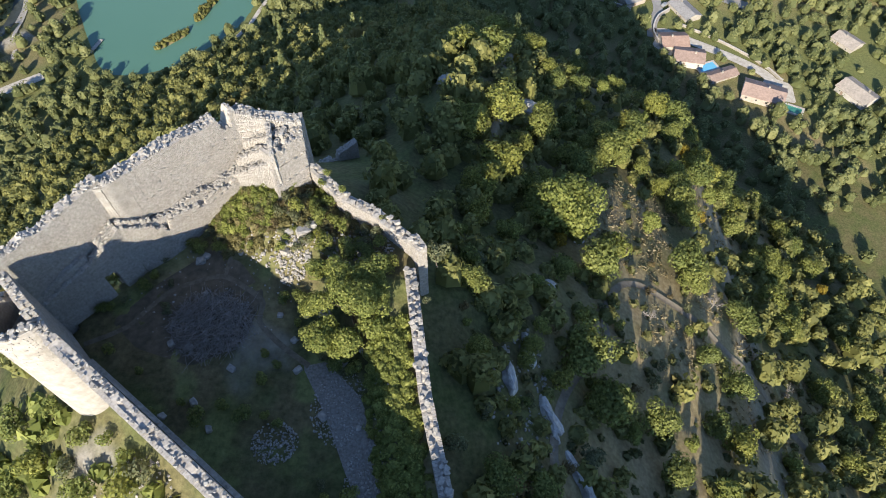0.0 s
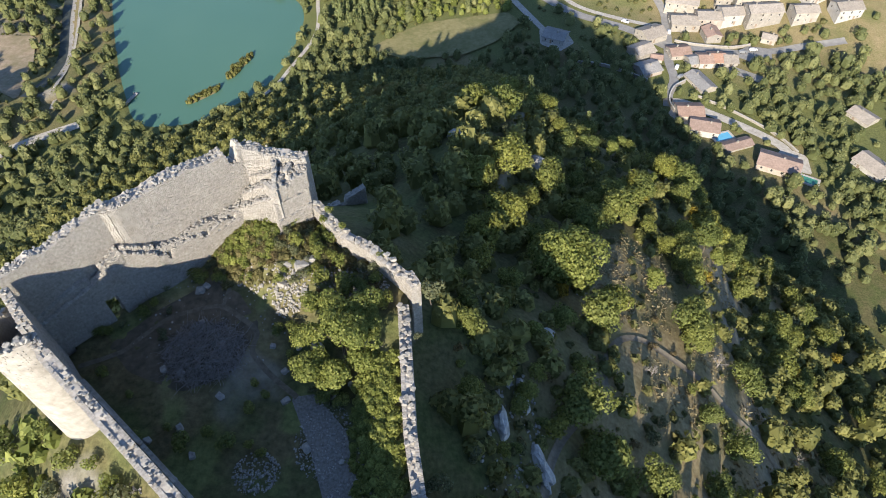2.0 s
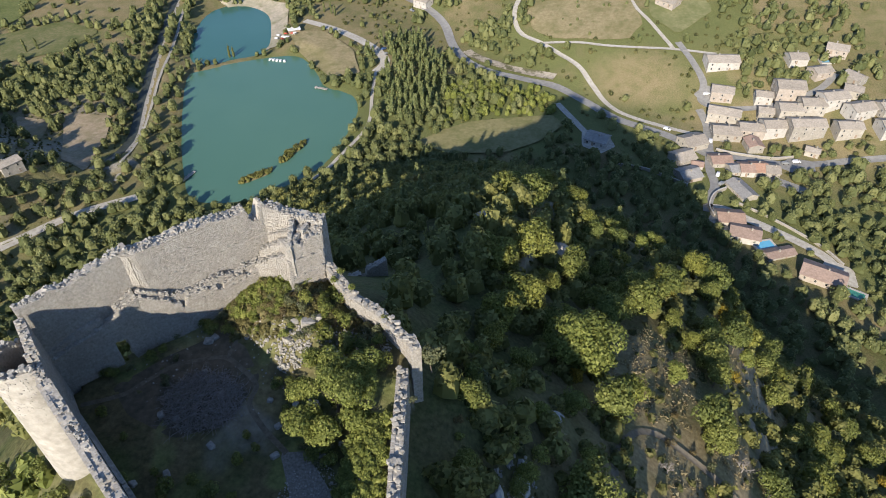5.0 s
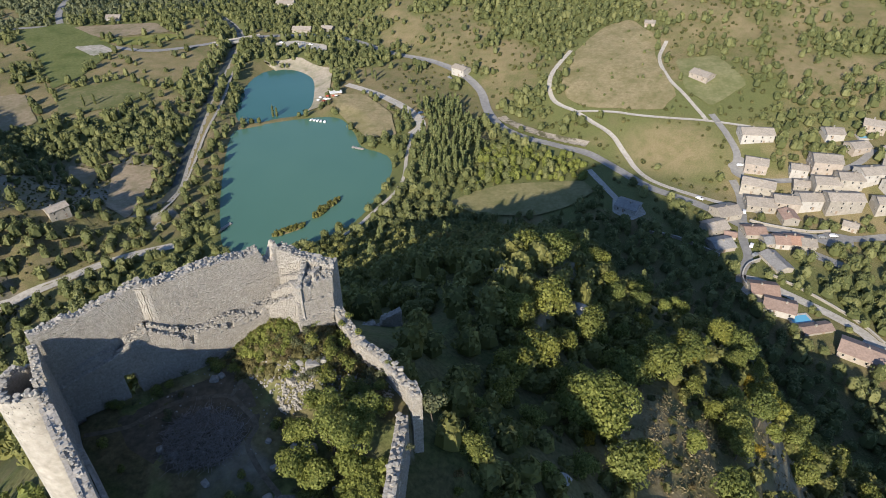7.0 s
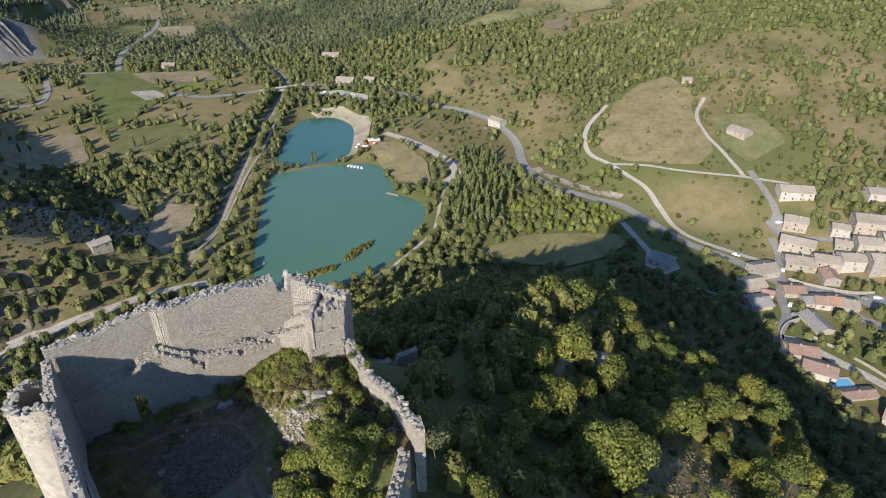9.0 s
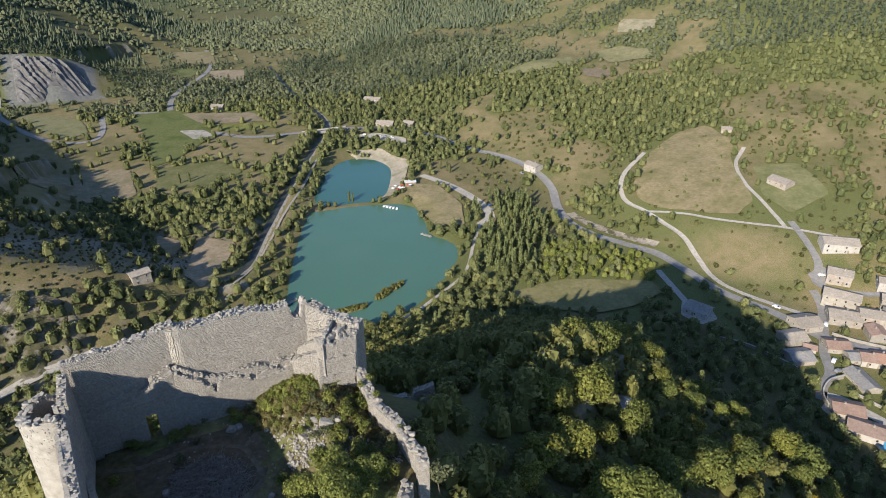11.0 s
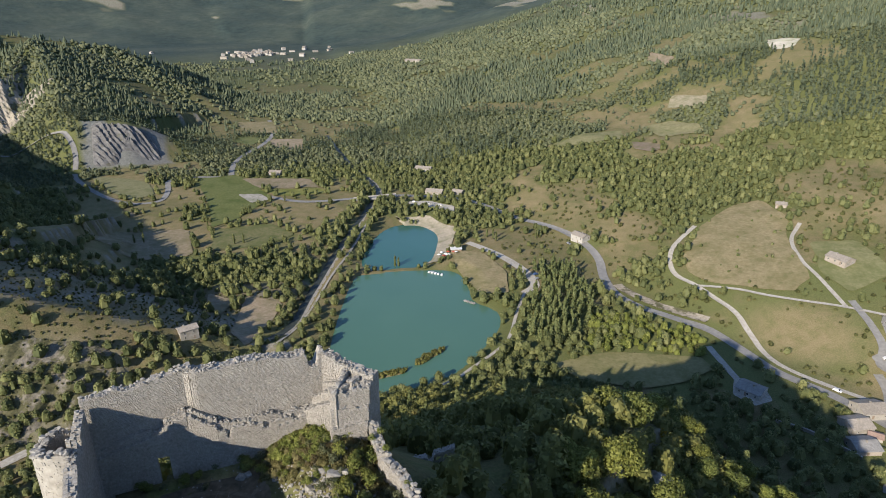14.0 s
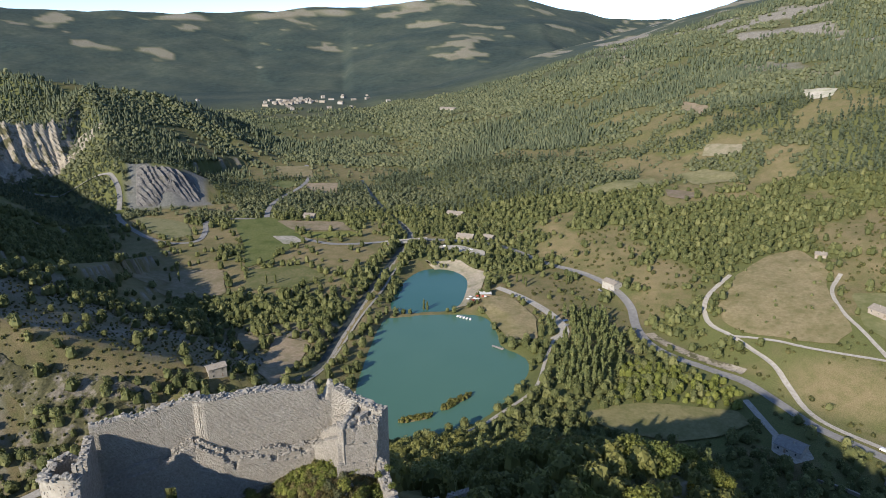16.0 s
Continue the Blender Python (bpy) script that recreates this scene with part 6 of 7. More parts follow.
bx, by = scatter(leafy, (-50, 34, 305, 368), 5.0, lambda x, y: np.where(inside(x, y, np.array([(-44, 356), (-26, 366), (-6, 362), (18, 360), (28, 344), (24, 334), (-6, 327), (-38, 314)])), 0.95, 0))
plant_many("green_belt", leafy, bx, by, fine_crowns, lambda n: leafy.uniform(0.6, 0.95, n), LEAF_BRIGHT, "belt of bright green trees above the steep meadow")
plant_many("pine_plantation", leafy, qx, qy, valley_pines, lambda n: leafy.uniform(0.8, 1.15, n), LEAF_PINE, "dense plantation of tall pines between lake and road")

# --- far woods
def spire(rng, reach, tall):
    """A distant conifer: an uneven cone of five faces on a short skirt."""
    t = np.arange(5) * 2 * math.pi / 5 + rng.uniform(0, 1)
    r = reach * rng.uniform(0.75, 1.2, 5)
    low = np.column_stack([r * np.cos(t), r * np.sin(t), tall * rng.uniform(0.05, 0.3, 5)])
    v = np.vstack([low, [(rng.uniform(-0.2, 0.2) * reach, rng.uniform(-0.2, 0.2) * reach, tall)], [(0, 0, -1.0)]])
    return v, np.array([(i, (i + 1) % 5, 5) for i in range(5)] + [((i + 1) % 5, i, 6) for i in range(5)])


def far_share(x, y):
    far = np.hypot(x, y)
    return np.where((far > 700) & (np.arctan2(-x, y) < 1.30) & (np.arctan2(x, y) < 0.55), 0.10 + 0.89 * woods_at(x, y), 0) * (1 - ramp(marl_at(x, y), 0.15, 0.4)) * (1 - 0.85 * ramp(cliff_at(x, y), 0.2, 0.5)) * (1 - 0.9 * ramp(pale_at(x, y, land(x, y)), 0.2, 0.6))


def pine_share(x, y):
    """Share of conifers among the far trees."""
    return ramp(bumps(x, y, 130, 77, 4), -0.3, 0.25)


mids = [canopy(leafy, 30, 5, 2.9, 5.2, 1.6) for k in range(5)]
mid_pines = [conifer(leafy, 34, 1.9, 8.2, 1.7) for k in range(5)]
ax, ay = scatter(leafy, (-960, 480, 380, 960), 5.6, lambda x, y: far_share(x, y) * (np.hypot(x, y) < 930))
pick = leafy.random(len(ax)) < pine_share(ax, ay)
plant_many("slope_woods", leafy, ax[~pick], ay[~pick], mids, lambda n: leafy.uniform(0.6, 1.2, n), LEAF_HAZY, "oak woods on the slopes above the lake")
plant_many("slope_pines", leafy, ax[pick], ay[pick], mid_pines, lambda n: leafy.uniform(0.65, 1.2, n), LEAF_HAZY_PINE, "pine woods on the slopes above the lake")
spires, domes = [spire(leafy, 2.3, 8.0) for k in range(6)], [dome(leafy, 3.0, 4.6) for k in range(6)]
for near_m, far_m, gap, grow, what in ((930, 1180, 5.6, 1.0, "far"), (1180, 1950, 7.4, 1.25, "farther")):
    fx, fy = scatter(leafy, (-1700, 700, 380, 2000), gap, lambda x, y: np.where((np.hypot(x, y) >= near_m) & (np.hypot(x, y) < far_m), 1, 0) * far_share(x, y) * (1 - 0.75 * ramp(gap_to(x, y, np.array([(-900, 1180), (-1080, 1360), (-1420, 1700), (-1800, 2100)])), 260, 120) * (what == "farther")))
    pick = leafy.random(len(fx)) < pine_share(fx, fy)
    plant_many(what + "_woods", leafy, fx[~pick], fy[~pick], domes, lambda n: grow * leafy.uniform(0.6, 1.3, n), LEAF_HAZY, "oak woods covering the far hillsides")
    plant_many(what + "_pines", leafy, fx[pick], fy[pick], spires, lambda n: grow * leafy.uniform(0.65, 1.25, n), LEAF_HAZY_PINE, "pine woods covering the far hillsides")

# ---------------------------------------------------------------- inside and round the castle
wild = np.random.default_rng(41)


def at_ground(x, y):
    return float(ground(np.array([x]), np.array([y]))[0])


GRIT = plain("grey_grit", (0.11, 0.102, 0.088), (0.25, 0.235, 0.21), 0.25, 0.95, 0.0, 0.6)
YARD_SOIL = plain("yard_soil", (0.06, 0.052, 0.034), (0.14, 0.115, 0.08), 0.8, 0.95, 0.0, 0.5)
# trodden paths across the courtyard
YARD_TRACK = plain("yard_track", (0.09, 0.078, 0.055), (0.17, 0.145, 0.105), 0.5, 0.95, 0.0, 0.4)
ribbon("yard_path", rounded([(-35.0, 27.0), (-31.4, 28.8), (-30.0, 30.5), (-27.9, 33.0), (-25.5, 34.2), (-22.9, 34.7), (-20.2, 33.2), (-18.3, 31.7), (-18.3, 30.2), (-18.0, 29.1), (-15.8, 27.0), (-12.8, 24.8)]), 0.55, YARD_TRACK, 0.05, "narrow trodden path across the courtyard", "path")
ribbon("yard_path", rounded([(-22.6, 34.6), (-22.2, 37.4), (-21.4, 40.5)]), 0.4, YARD_TRACK, 0.05, "narrow trodden path up the mound", "path")
drape("gravel_patch", [(-13.6, 25.0), (-11.2, 25.4), (-7.6, 21.6), (-6.0, 17.0), (-4.6, 12.5), (-6.6, 11.0), (-8.6, 15.0), (-10.6, 19.6)], GRIT, 0.04, "patch of grey grit trodden bare in the courtyard", "gravel", 1.5)
drape("bare_earth", [(-33, 29.5), (-29, 34.5), (-24.5, 38.0), (-21.0, 36.0), (-18.0, 32.5), (-19.5, 27.0), (-24, 24.5), (-30, 26.5)], YARD_SOIL, 0.02, "bare brown earth of the courtyard", "ground", 1.5)
ribbon("hill_path", rounded([(24, 45.5), (26.5, 49), (30, 50.5), (34.5, 49), (40, 46), (46, 43), (52, 40.5), (58, 36), (66, 30)]), 1.1, TRACK, 0.12, "pale footpath across the dry slope", "path")
ribbon("hill_path", rounded([(24, 45.5), (22.5, 42), (22, 38), (18, 33), (14, 27), (12, 20), (12, 10)]), 1.0, TRACK, 0.12, "stony footpath below the castle", "path")


def heap(name, cx, cy, rx, ry, count, sizes, label, material=RUBBLE, lean=0.0):
    """A spread of loose stones lying on the ground."""
    pile = Pile()
    shape = [np.array([v.co[:] for v in me.vertices]) for me in STONES]
    faces = []
    for me in STONES:
        faces.append([tuple(p.vertices) for p in me.polygons])
    a, r = wild.uniform(0, 2 * math.pi, count), np.sqrt(wild.random(count))
    x, y = cx + rx * r * np.cos(a + lean), cy + ry * r * np.sin(a)
    z = ground(x, y)
    for k in range(count):
        j = k % 8
        s = wild.uniform(*sizes) * wild.uniform(0.6, 1.0)
        turn = np.array(Euler(wild.uniform(0, 6.28, 3)).to_matrix())
        v = (shape[j] * np.array([1.3, 1, 0.75])) @ turn.T * s + (x[k], y[k], z[k] + s * 0.15)
        tri = [(f[0], f[i], f[i + 1]) for f in faces[j] for i in range(1, len(f) - 1)]
        pile.add(v, np.array(tri))
    tagged(new(name, pile.mesh(name, material)), label, "rubble", kind="stuff")


heap("rubble_fan", -9.6, 20.8, 2.6, 3.8, 520, (0.06, 0.2), "fan of grey rubble and gravel across the courtyard")
heap("rubble_slide", -6.5, 14.0, 2.0, 3.5, 420, (0.08, 0.28), "grey rubble sliding down towards the gate")
heap("rubble_pile", -15.4, 35.6, 1.9, 2.4, 220, (0.14, 0.36), "pile of fallen grey stones below the mound")
heap("rubble_pile", -15.0, 17.4, 2.1, 1.9, 320, (0.08, 0.24), "pile of fallen grey stones in the shade")
heap("rubble_spread", -17.0, 39.6, 5.0, 4.4, 420, (0.10, 0.32), "stones strewn over the mound")
heap("rubble_spread", -9.0, 38.4, 4.6, 3.0, 340, (0.12, 0.36), "stones strewn inside the east wall")
heap("rubble_spread", -23, 33.0, 9.0, 6.0, 110, (0.07, 0.22), "scattered small stones on the trodden yard")
heap("rubble_spread", -5.0, 22.0, 1.4, 8.0, 160, (0.10, 0.26), "stones on the bank beside the east wall")
heap("scree", -30, 13.0, 5.0, 5.0, 260, (0.10, 0.32), "pale stones strewn outside the west wall")
heap("scree", 9.0, 24.0, 4.0, 12.0, 240, (0.15, 0.5), "pale stones on the slope below the east wall")


def boulder(x, y, size, label):
    ob = new("boulder", STONES[int(wild.integers(0, 8))])
    ob.matrix_basis = pose(x, y, at_ground(x, y) + size * 0.15, *wild.uniform(-15, 15, 2), wild.uniform(0, 360)) @ Matrix.Diagonal((size * 1.3, size, size * 0.8, 1))
    tagged(ob, label, "stone", "boulders in the courtyard")


for k in range(26):
    boulder(wild.uniform(-28, -7), wild.uniform(14, 40), wild.uniform(0.35, 0.7), "pale limestone block lying in the courtyard")
for x, y, s in [(-14.6, 38.6, 1.1), (-13.8, 39.4, 0.9), (-11.8, 30.2, 0.9), (-25.6, 36.6, 0.8), (-25.0, 37.2, 0.6)]:
    boulder(x, y, s, "large fallen block of masonry on the mound")


def rock(x, y, l, w, h, turn, label):
    """An outcrop of bare limestone: a cracked, sloping slab."""
    bm = bmesh.new()
    bmesh.ops.create_icosphere(bm, subdivisions=3, radius=1.0)
    for v in bm.verts:
        c = v.co
        n = noise.noise(c * 1.7 + Vector((x, y, 0))) * 0.35 + noise.noise(c * 4.0 + Vector((y, x, 3))) * 0.14
        v.co = Vector((round(c.x * 3.2) / 3.2 * 0.45 + c.x * 0.55, c.y, c.z)) * (1 + n)
    ob = new("rock_outcrop", bm_mesh("rock_outcrop", bm, CRAG))
    ob.matrix_basis = pose(x, y, at_ground(x, y), 0, 0, turn) @ Matrix.Diagonal((l, w, h, 1))
    tagged(ob, label, "rock", "rock outcrops")


CRAG = plain("bare_rock", (0.26, 0.25, 0.235), (0.50, 0.485, 0.455), 0.7, 0.9, 0.0, 0.7, 0.15)
for x, y, l, w, h, turn in [(1.6, 90, 2.6, 1.6, 1.6, 20), (16.5, 92, 2.6, 1.7, 1.8, -25), (21.5, 58.0, 1.6, 1.0, 1.0, 50), (12.0, 24.5, 0.9, 2.8, 1.2, 20), (15.0, 18.0, 0.8, 3.4, 1.2, 25), (10.0, 32.5, 0.9, 2.4, 1.1, 10), (18.5, 11, 0.9, 3.0, 1.1, 30),
                            (86, 176, 3.5, 2.0, 2.2, 30), (14, 44, 1.2, 0.9, 0.8, 0), (7.4, 28, 0.8, 2.2, 1.3, 8)]:
    rock(x, y, l, w, h, turn, "grey limestone outcrop among the trees")

# piece of outer wall on the north slope
outer = thing("outer_wall_stub", "ruined stub of an outer wall in the shade of the slope", "wall", kind="structure")
wall_run(outer, (-20.5, 64.0), (-13.4, 68.6), (0.5, 0.5), 112, ragged(121.4, 123.2, 8.5, 61, 0.5, [(4.6, 0.6, 1.2)]), caps=2.0)


def brush_pile(cx, cy, rx, ry, count):
    """A heap of cut dead branches."""
    heap_of = thing("brush_pile", "large heap of cut dead branches in the courtyard", "branches", at=pose(cx, cy, at_ground(cx, cy)))
    pile = Pile()
    for k in range(count):
        a, r = wild.uniform(0, 6.28), math.sqrt(wild.random())
        x, y = rx * r * math.cos(a), ry * r * math.sin(a)
        z = 0.1 + (1 - r * r) * wild.uniform(0, 0.9)
        way = wild.normal(size=3)
        way[2] *= 0.22
        way /= np.linalg.norm(way)
        l = wild.uniform(0.7, 2.0)
        p = np.array((x, y, z))
        q = p + way * l * 0.5 + wild.normal(scale=0.1, size=3)
        limb(pile, p - way * l * 0.5, q, 0.035, 0.025, 3)
        limb(pile, q, q + way * l * 0.5 + wild.normal(scale=0.22, size=3), 0.025, 0.008, 3)
    tagged(part("brushwood", pile.mesh("brushwood", TWIG), heap_of), kind="stuff")


brush_pile(-23.0, 29.2, 4.0, 3.6, 900)

# bushes in and round the castle, one by one
bushes = [broadleaf(wild, "bush", mat_, h, r, n, s, 5, lab, 0.04, "bushes round the castle") for mat_, h, r, n, s, lab in (
    (LEAF_BRIGHT, 1.5, 1.0, 460, 0.16, "low bright green bush among stones"), (LEAF_BRIGHT, 1.1, 0.8, 360, 0.14, "small bright green bush among stones"),
    (LEAF_OAK, 1.7, 1.1, 460, 0.17, "dark green bush among stones"), (LEAF_GREY, 1.2, 0.9, 380, 0.14, "dry grey-green bush among stones"), (LEAF_ISLE_DRY, 0.9, 0.8, 320, 0.14, "brownish dry bush among stones"))]


def bush_spots(count, box, kinds, size=(0.6, 1.25), keep=None):
    n = 0
    for k in range(count * 6):
        x, y = wild.uniform(box[0], box[1]), wild.uniform(box[2], box[3])
        if keep and not keep(x, y):
            continue
        copy_thing(bushes[kinds[int(wild.integers(0, len(kinds)))]], pose(x, y, at_ground(x, y) - 0.08, 0, 0, wild.uniform(0, 360)) @ Matrix.Scale(wild.uniform(*size), 4))
        n += 1
        if n >= count:
            return


def in_yard(x, y):
    q = np.array([x]), np.array([y])
    return bool(inside(*q, CASTLE_RING)[0]) and float(gap_to(*q, np.vstack([CASTLE_RING, CASTLE_RING[:1]]))[0]) > 0.9


def off_path(x, y):
    return in_yard(x, y) and math.hypot(x + 23.0, y - 29.2) > 4.4 and abs(y - 35 - (x + 22)) > 0.7


bush_spots(62, (-25, -17.6, 37.5, 46.5), (0, 1, 0, 3, 1, 4), (0.35, 0.8), keep=in_yard)
bush_spots(48, (-17.5, -5, 36.5, 44.5), (0, 1, 3, 4, 3, 2, 4), (0.45, 1.0), keep=in_yard)
bush_spots(22, (-13, -3, 34, 42), (0, 2, 2, 3, 4), keep=in_yard)
bush_spots(18, (-16, -8, 22, 34), (2, 2, 3), (0.5, 1.1), keep=lambda x, y: off_path(x, y) and x + y > 14)
bush_spots(18, (-33, -8, 10, 27), (2, 2, 2, 3), (0.5, 1.1), keep=lambda x, y: off_path(x, y) and not (-14 < x < -7 and y > 14))
bush_spots(18, (-34, -24, 28, 40), (2, 3, 3), (0.4, 0.9), keep=lambda x, y: off_path(x, y) and abs(y - 29 - 0.85 * (x + 32)) > 1.2)
bush_spots(60, (-50, -12, 2, 24), (0, 1, 0, 3, 2), (0.8, 2.1), keep=lambda x, y: not in_yard(x, y) and float(gap_to(np.array([x]), np.array([y]), np.vstack([CASTLE_RING, CASTLE_RING[:1]]))[0]) > 1.8 and math.hypot(x + 35.3, y - 25.5) > 4.6 and abs(x + 36.5 - 0.5 * (y - 14)) > 1.0)
bush_spots(44, (1, 14, 2, 50), (2, 2, 3, 4, 1), (0.8, 1.9), keep=lambda x, y: not in_yard(x, y) and float(gap_to(np.array([x]), np.array([y]), np.vstack([CASTLE_RING, CASTLE_RING[:1]]))[0]) > 1.6)
bush_spots(12, (18, 45, 30, 60), (3, 3, 4, 2), (0.6, 1.5))
for k, first in enumerate(bushes):
    x, y = -12 - 1.8 * k, 42.5 - 0.6 * k
    first.matrix_basis = pose(x, y, at_ground(x, y) - 0.08)
# low plants that carpet the bank and the mound, too many to count
herbs = [canopy(wild, 130, 5, 0.6, 0.8, 0.15) for k in range(6)]


def carpet(name, box, leaf, label, wanted):
    x, y = wild.uniform(box[0], box[1], 1400), wild.uniform(box[2], box[3], 1400)
    near = gap_to(x, y, np.vstack([CASTLE_RING, CASTLE_RING[:1]]))
    on = inside(x, y, CASTLE_RING) & (near > 0.9) & (wild.random(1400) < wanted(x, y))
    plant_many(name, wild, x[on], y[on], herbs, lambda n: wild.uniform(0.5, 1.3, n), leaf, label, "plants")


carpet("bank_plants", (-7.2, -1.0, 11, 29), LEAF_BRIGHT, "bright green plants crowding the bank beside the wall", lambda x, y: 0.55 * ramp(x + 0.155 * (y - 14), -6.2, -4.6) * ramp(bumps(x, y, 3.0, 91, 3), -0.5, -0.05))
carpet("mound_plants", (-25, -6, 36.5, 47), LEAF_HERB, "olive and brown plants growing over the rubble mound", lambda x, y: 0.5 * ramp(bumps(x, y, 3.5, 92, 3), -0.35, 0.1) * ramp(y - 0.2 * (x + 15), 37, 39))
carpet("slope_plants", (-24, -17.8, 39.5, 46.5), LEAF_BRIGHT, "green plants on the slope below the wall's ledge", lambda x, y: 0.28 * ramp(bumps(x, y, 2.5, 93, 3), -0.4, 0.1))
# sprigs on the walls
for x, y, z in [(-10.6, 43.2, 141.9), (-12.4, 45.0, 142.2), (-13.0, 43.8, 141.9), (-6.0, 39.4, 141.5), (-33.6, 34.2, 138.6), (-1.6, 30.4, 140.8)]:
    copy_thing(bushes[0 if x < -5 else 3], pose(x, y, z, 0, 0, 60 * x) @ Matrix.Scale(0.6, 4))

# undergrowth over the hill, too much to count
tufts = [canopy(wild, 26, 4, 0.7, 0.8, 0.42) for k in range(5)]
ux, uy = scatter(wild, (4, 120, 0, 130), 2.6, lambda x, y: 0.62 - 0.25 * ramp(bumps(x, y, 16, 51, 3), -0.05, 0.25))
plant_many("undergrowth", wild, ux, uy, tufts, lambda n: wild.uniform(0.5, 1.5, n), LEAF_SCRUB, "low scrub and tall grass between the trees", "scrub")
ox, oy = scatter(wild, (-52, -10, -4, 26), 1.7, lambda x, y: np.where((gap_to(x, y, np.array([(-31.5, 22.6), (-21.6, 15.1), (-9, 5.2), (1, -3)])) > 2) & (y < 24 - 0.4 * (x + 40)) & (np.abs(x + 36.5 - 0.5 * (y - 14)) > 1.2), 0.95 * ramp(bumps(x, y, 6, 52, 3), -0.35, 0.0), 0))
plant_many("west_scrub", wild, ox, oy, tufts, lambda n: wild.uniform(1.0, 2.4, n), LEAF_BRIGHT, "yellow-green shrubs outside the west wall", "scrub")
grass = [cards(wild, np.column_stack([wild.normal(scale=0.35, size=(16, 2)), wild.uniform(0.1, 0.3, 16)]), np.column_stack([wild.normal(size=(16, 2)), np.full(16, 0.1)]), 0.34, 3, 0.0) for k in range(4)]
gx_, gy_ = scatter(wild, (14, 75, 28, 84), 1.15, lambda x, y: np.maximum(0.4 * ramp(bumps(x, y, 16, 51, 3), -0.1, 0.15), 1.5 * glade(x, y)))
plant_many("dry_grass", wild, gx_, gy_, grass, lambda n: wild.uniform(0.6, 1.4, n), LEAF_STRAW, "tall straw-coloured dry grass on the slope", "grass")
# scrub over the rocky spur and the dry pastures
sx_, sy_ = scatter(wild, (-420, -212, 105, 310), 2.9, lambda x, y: np.where(along(x, y, ROCK_SPUR)[0] < 85, np.where(along(x, y, ROCK_SPUR)[2] > 0, 0.7, 0.8), 0))
plant_many("spur_scrub", wild, sx_, sy_, tufts, lambda n: wild.uniform(0.6, 1.5, n), LEAF_SCRUB, "thorny scrub dotting the rocky spur", "scrub", over_skin)
ex_, ey_ = scatter(wild, (-130, 200, 280, 620), 6.0, lambda x, y: np.where(land(x, y) < 110, 0.5, 0))
plant_many("slope_scrub", wild, ex_, ey_, tufts, lambda n: wild.uniform(1.2, 2.8, n), LEAF_SCRUB, "small bushes dotting the dry pastures and verges", "scrub")

# ---------------------------------------------------------------- things in the valley
PLANK = plain("grey_planks", (0.30, 0.28, 0.25), (0.46, 0.43, 0.39), 0.4, 0.85, 0.0, 0.3)
CONCRETE = plain("concrete", (0.32, 0.305, 0.28), (0.46, 0.44, 0.41), 1.2, 0.9, 0.0, 0.2)
WHITE = plain("white_paint", (0.70, 0.70, 0.68), (0.80, 0.80, 0.78), 0.8, 0.5, 0.0, 0.0)
RED_CLOTH = plain("red_cloth", (0.40, 0.06, 0.04), (0.52, 0.10, 0.07), 0.5, 0.9, 0.0, 0.1)


def bridge():
    """The road's flat concrete bridge over the river, with parapets and piers."""
    span = thing("road_bridge", "flat concrete road bridge with pale parapets over the river", "bridge", kind="structure")
    a, b = np.array((-303.0, 501.0)), np.array((-272.0, 531.0))
    mid, turn, l = (a + b) / 2, math.atan2(b[1] - a[1], b[0] - a[0]), float(np.hypot(*(b - a)))
    z = float(ground(np.array([a[0], b[0]]), np.array([a[1], b[1]])).max()) + 0.2
    at = pose(mid[0], mid[1], z, 0, 0, math.degrees(turn))
    part("deck", raw_mesh("deck", box_points(0, 0, -0.9, l, 8.6, 1.3), BOX_F, CONCRETE), span, at=at)
    part("roadway", raw_mesh("roadway", box_points(0, 0, 0.4, l, 6.6, 0.06), BOX_F, ASPHALT), span, at=at)
    for side in (-1, 1):
        part("parapet", raw_mesh("parapet", box_points(0, side * 4.0, 0.4, l, 0.35, 1.0), BOX_F, CONCRETE), span, at=at)
    for x in (-l / 4, l / 4):
        part("pier", raw_mesh("pier", box_points(x, 0, -6, 1.2, 7.0, 5.2), BOX_F, CONCRETE), span, at=at)


bridge()


def jetty(x, y, turn, l, label):
    pier = thing("jetty", label, "jetty", at=pose(x, y, 0.0, 0, 0, turn))
    n = int(l / 0.9)
    for k in range(n):
        part("plank", JETTY_PLANK, pier, at=pose((k + 0.5) * l / n, 0, 0.55))
    for k in range(4):
        for side in (-0.8, 0.8):
            part("post", JETTY_POST, pier, at=pose((k + 0.5) * l / 4, side, -2.0))


JETTY_PLANK = raw_mesh("plank", box_points(0, 0, 0, 0.8, 1.9, 0.12), BOX_F, PLANK)
JETTY_POST = raw_mesh("post", box_points(0, 0, 0, 0.2, 0.2, 3.2), BOX_F, PLANK)
jetty(-117, 347, 168, 9, "short grey wooden jetty reaching into the lake")
jetty(-164, 241, 75, 10, "narrow wooden jetty beside the wooded shore")


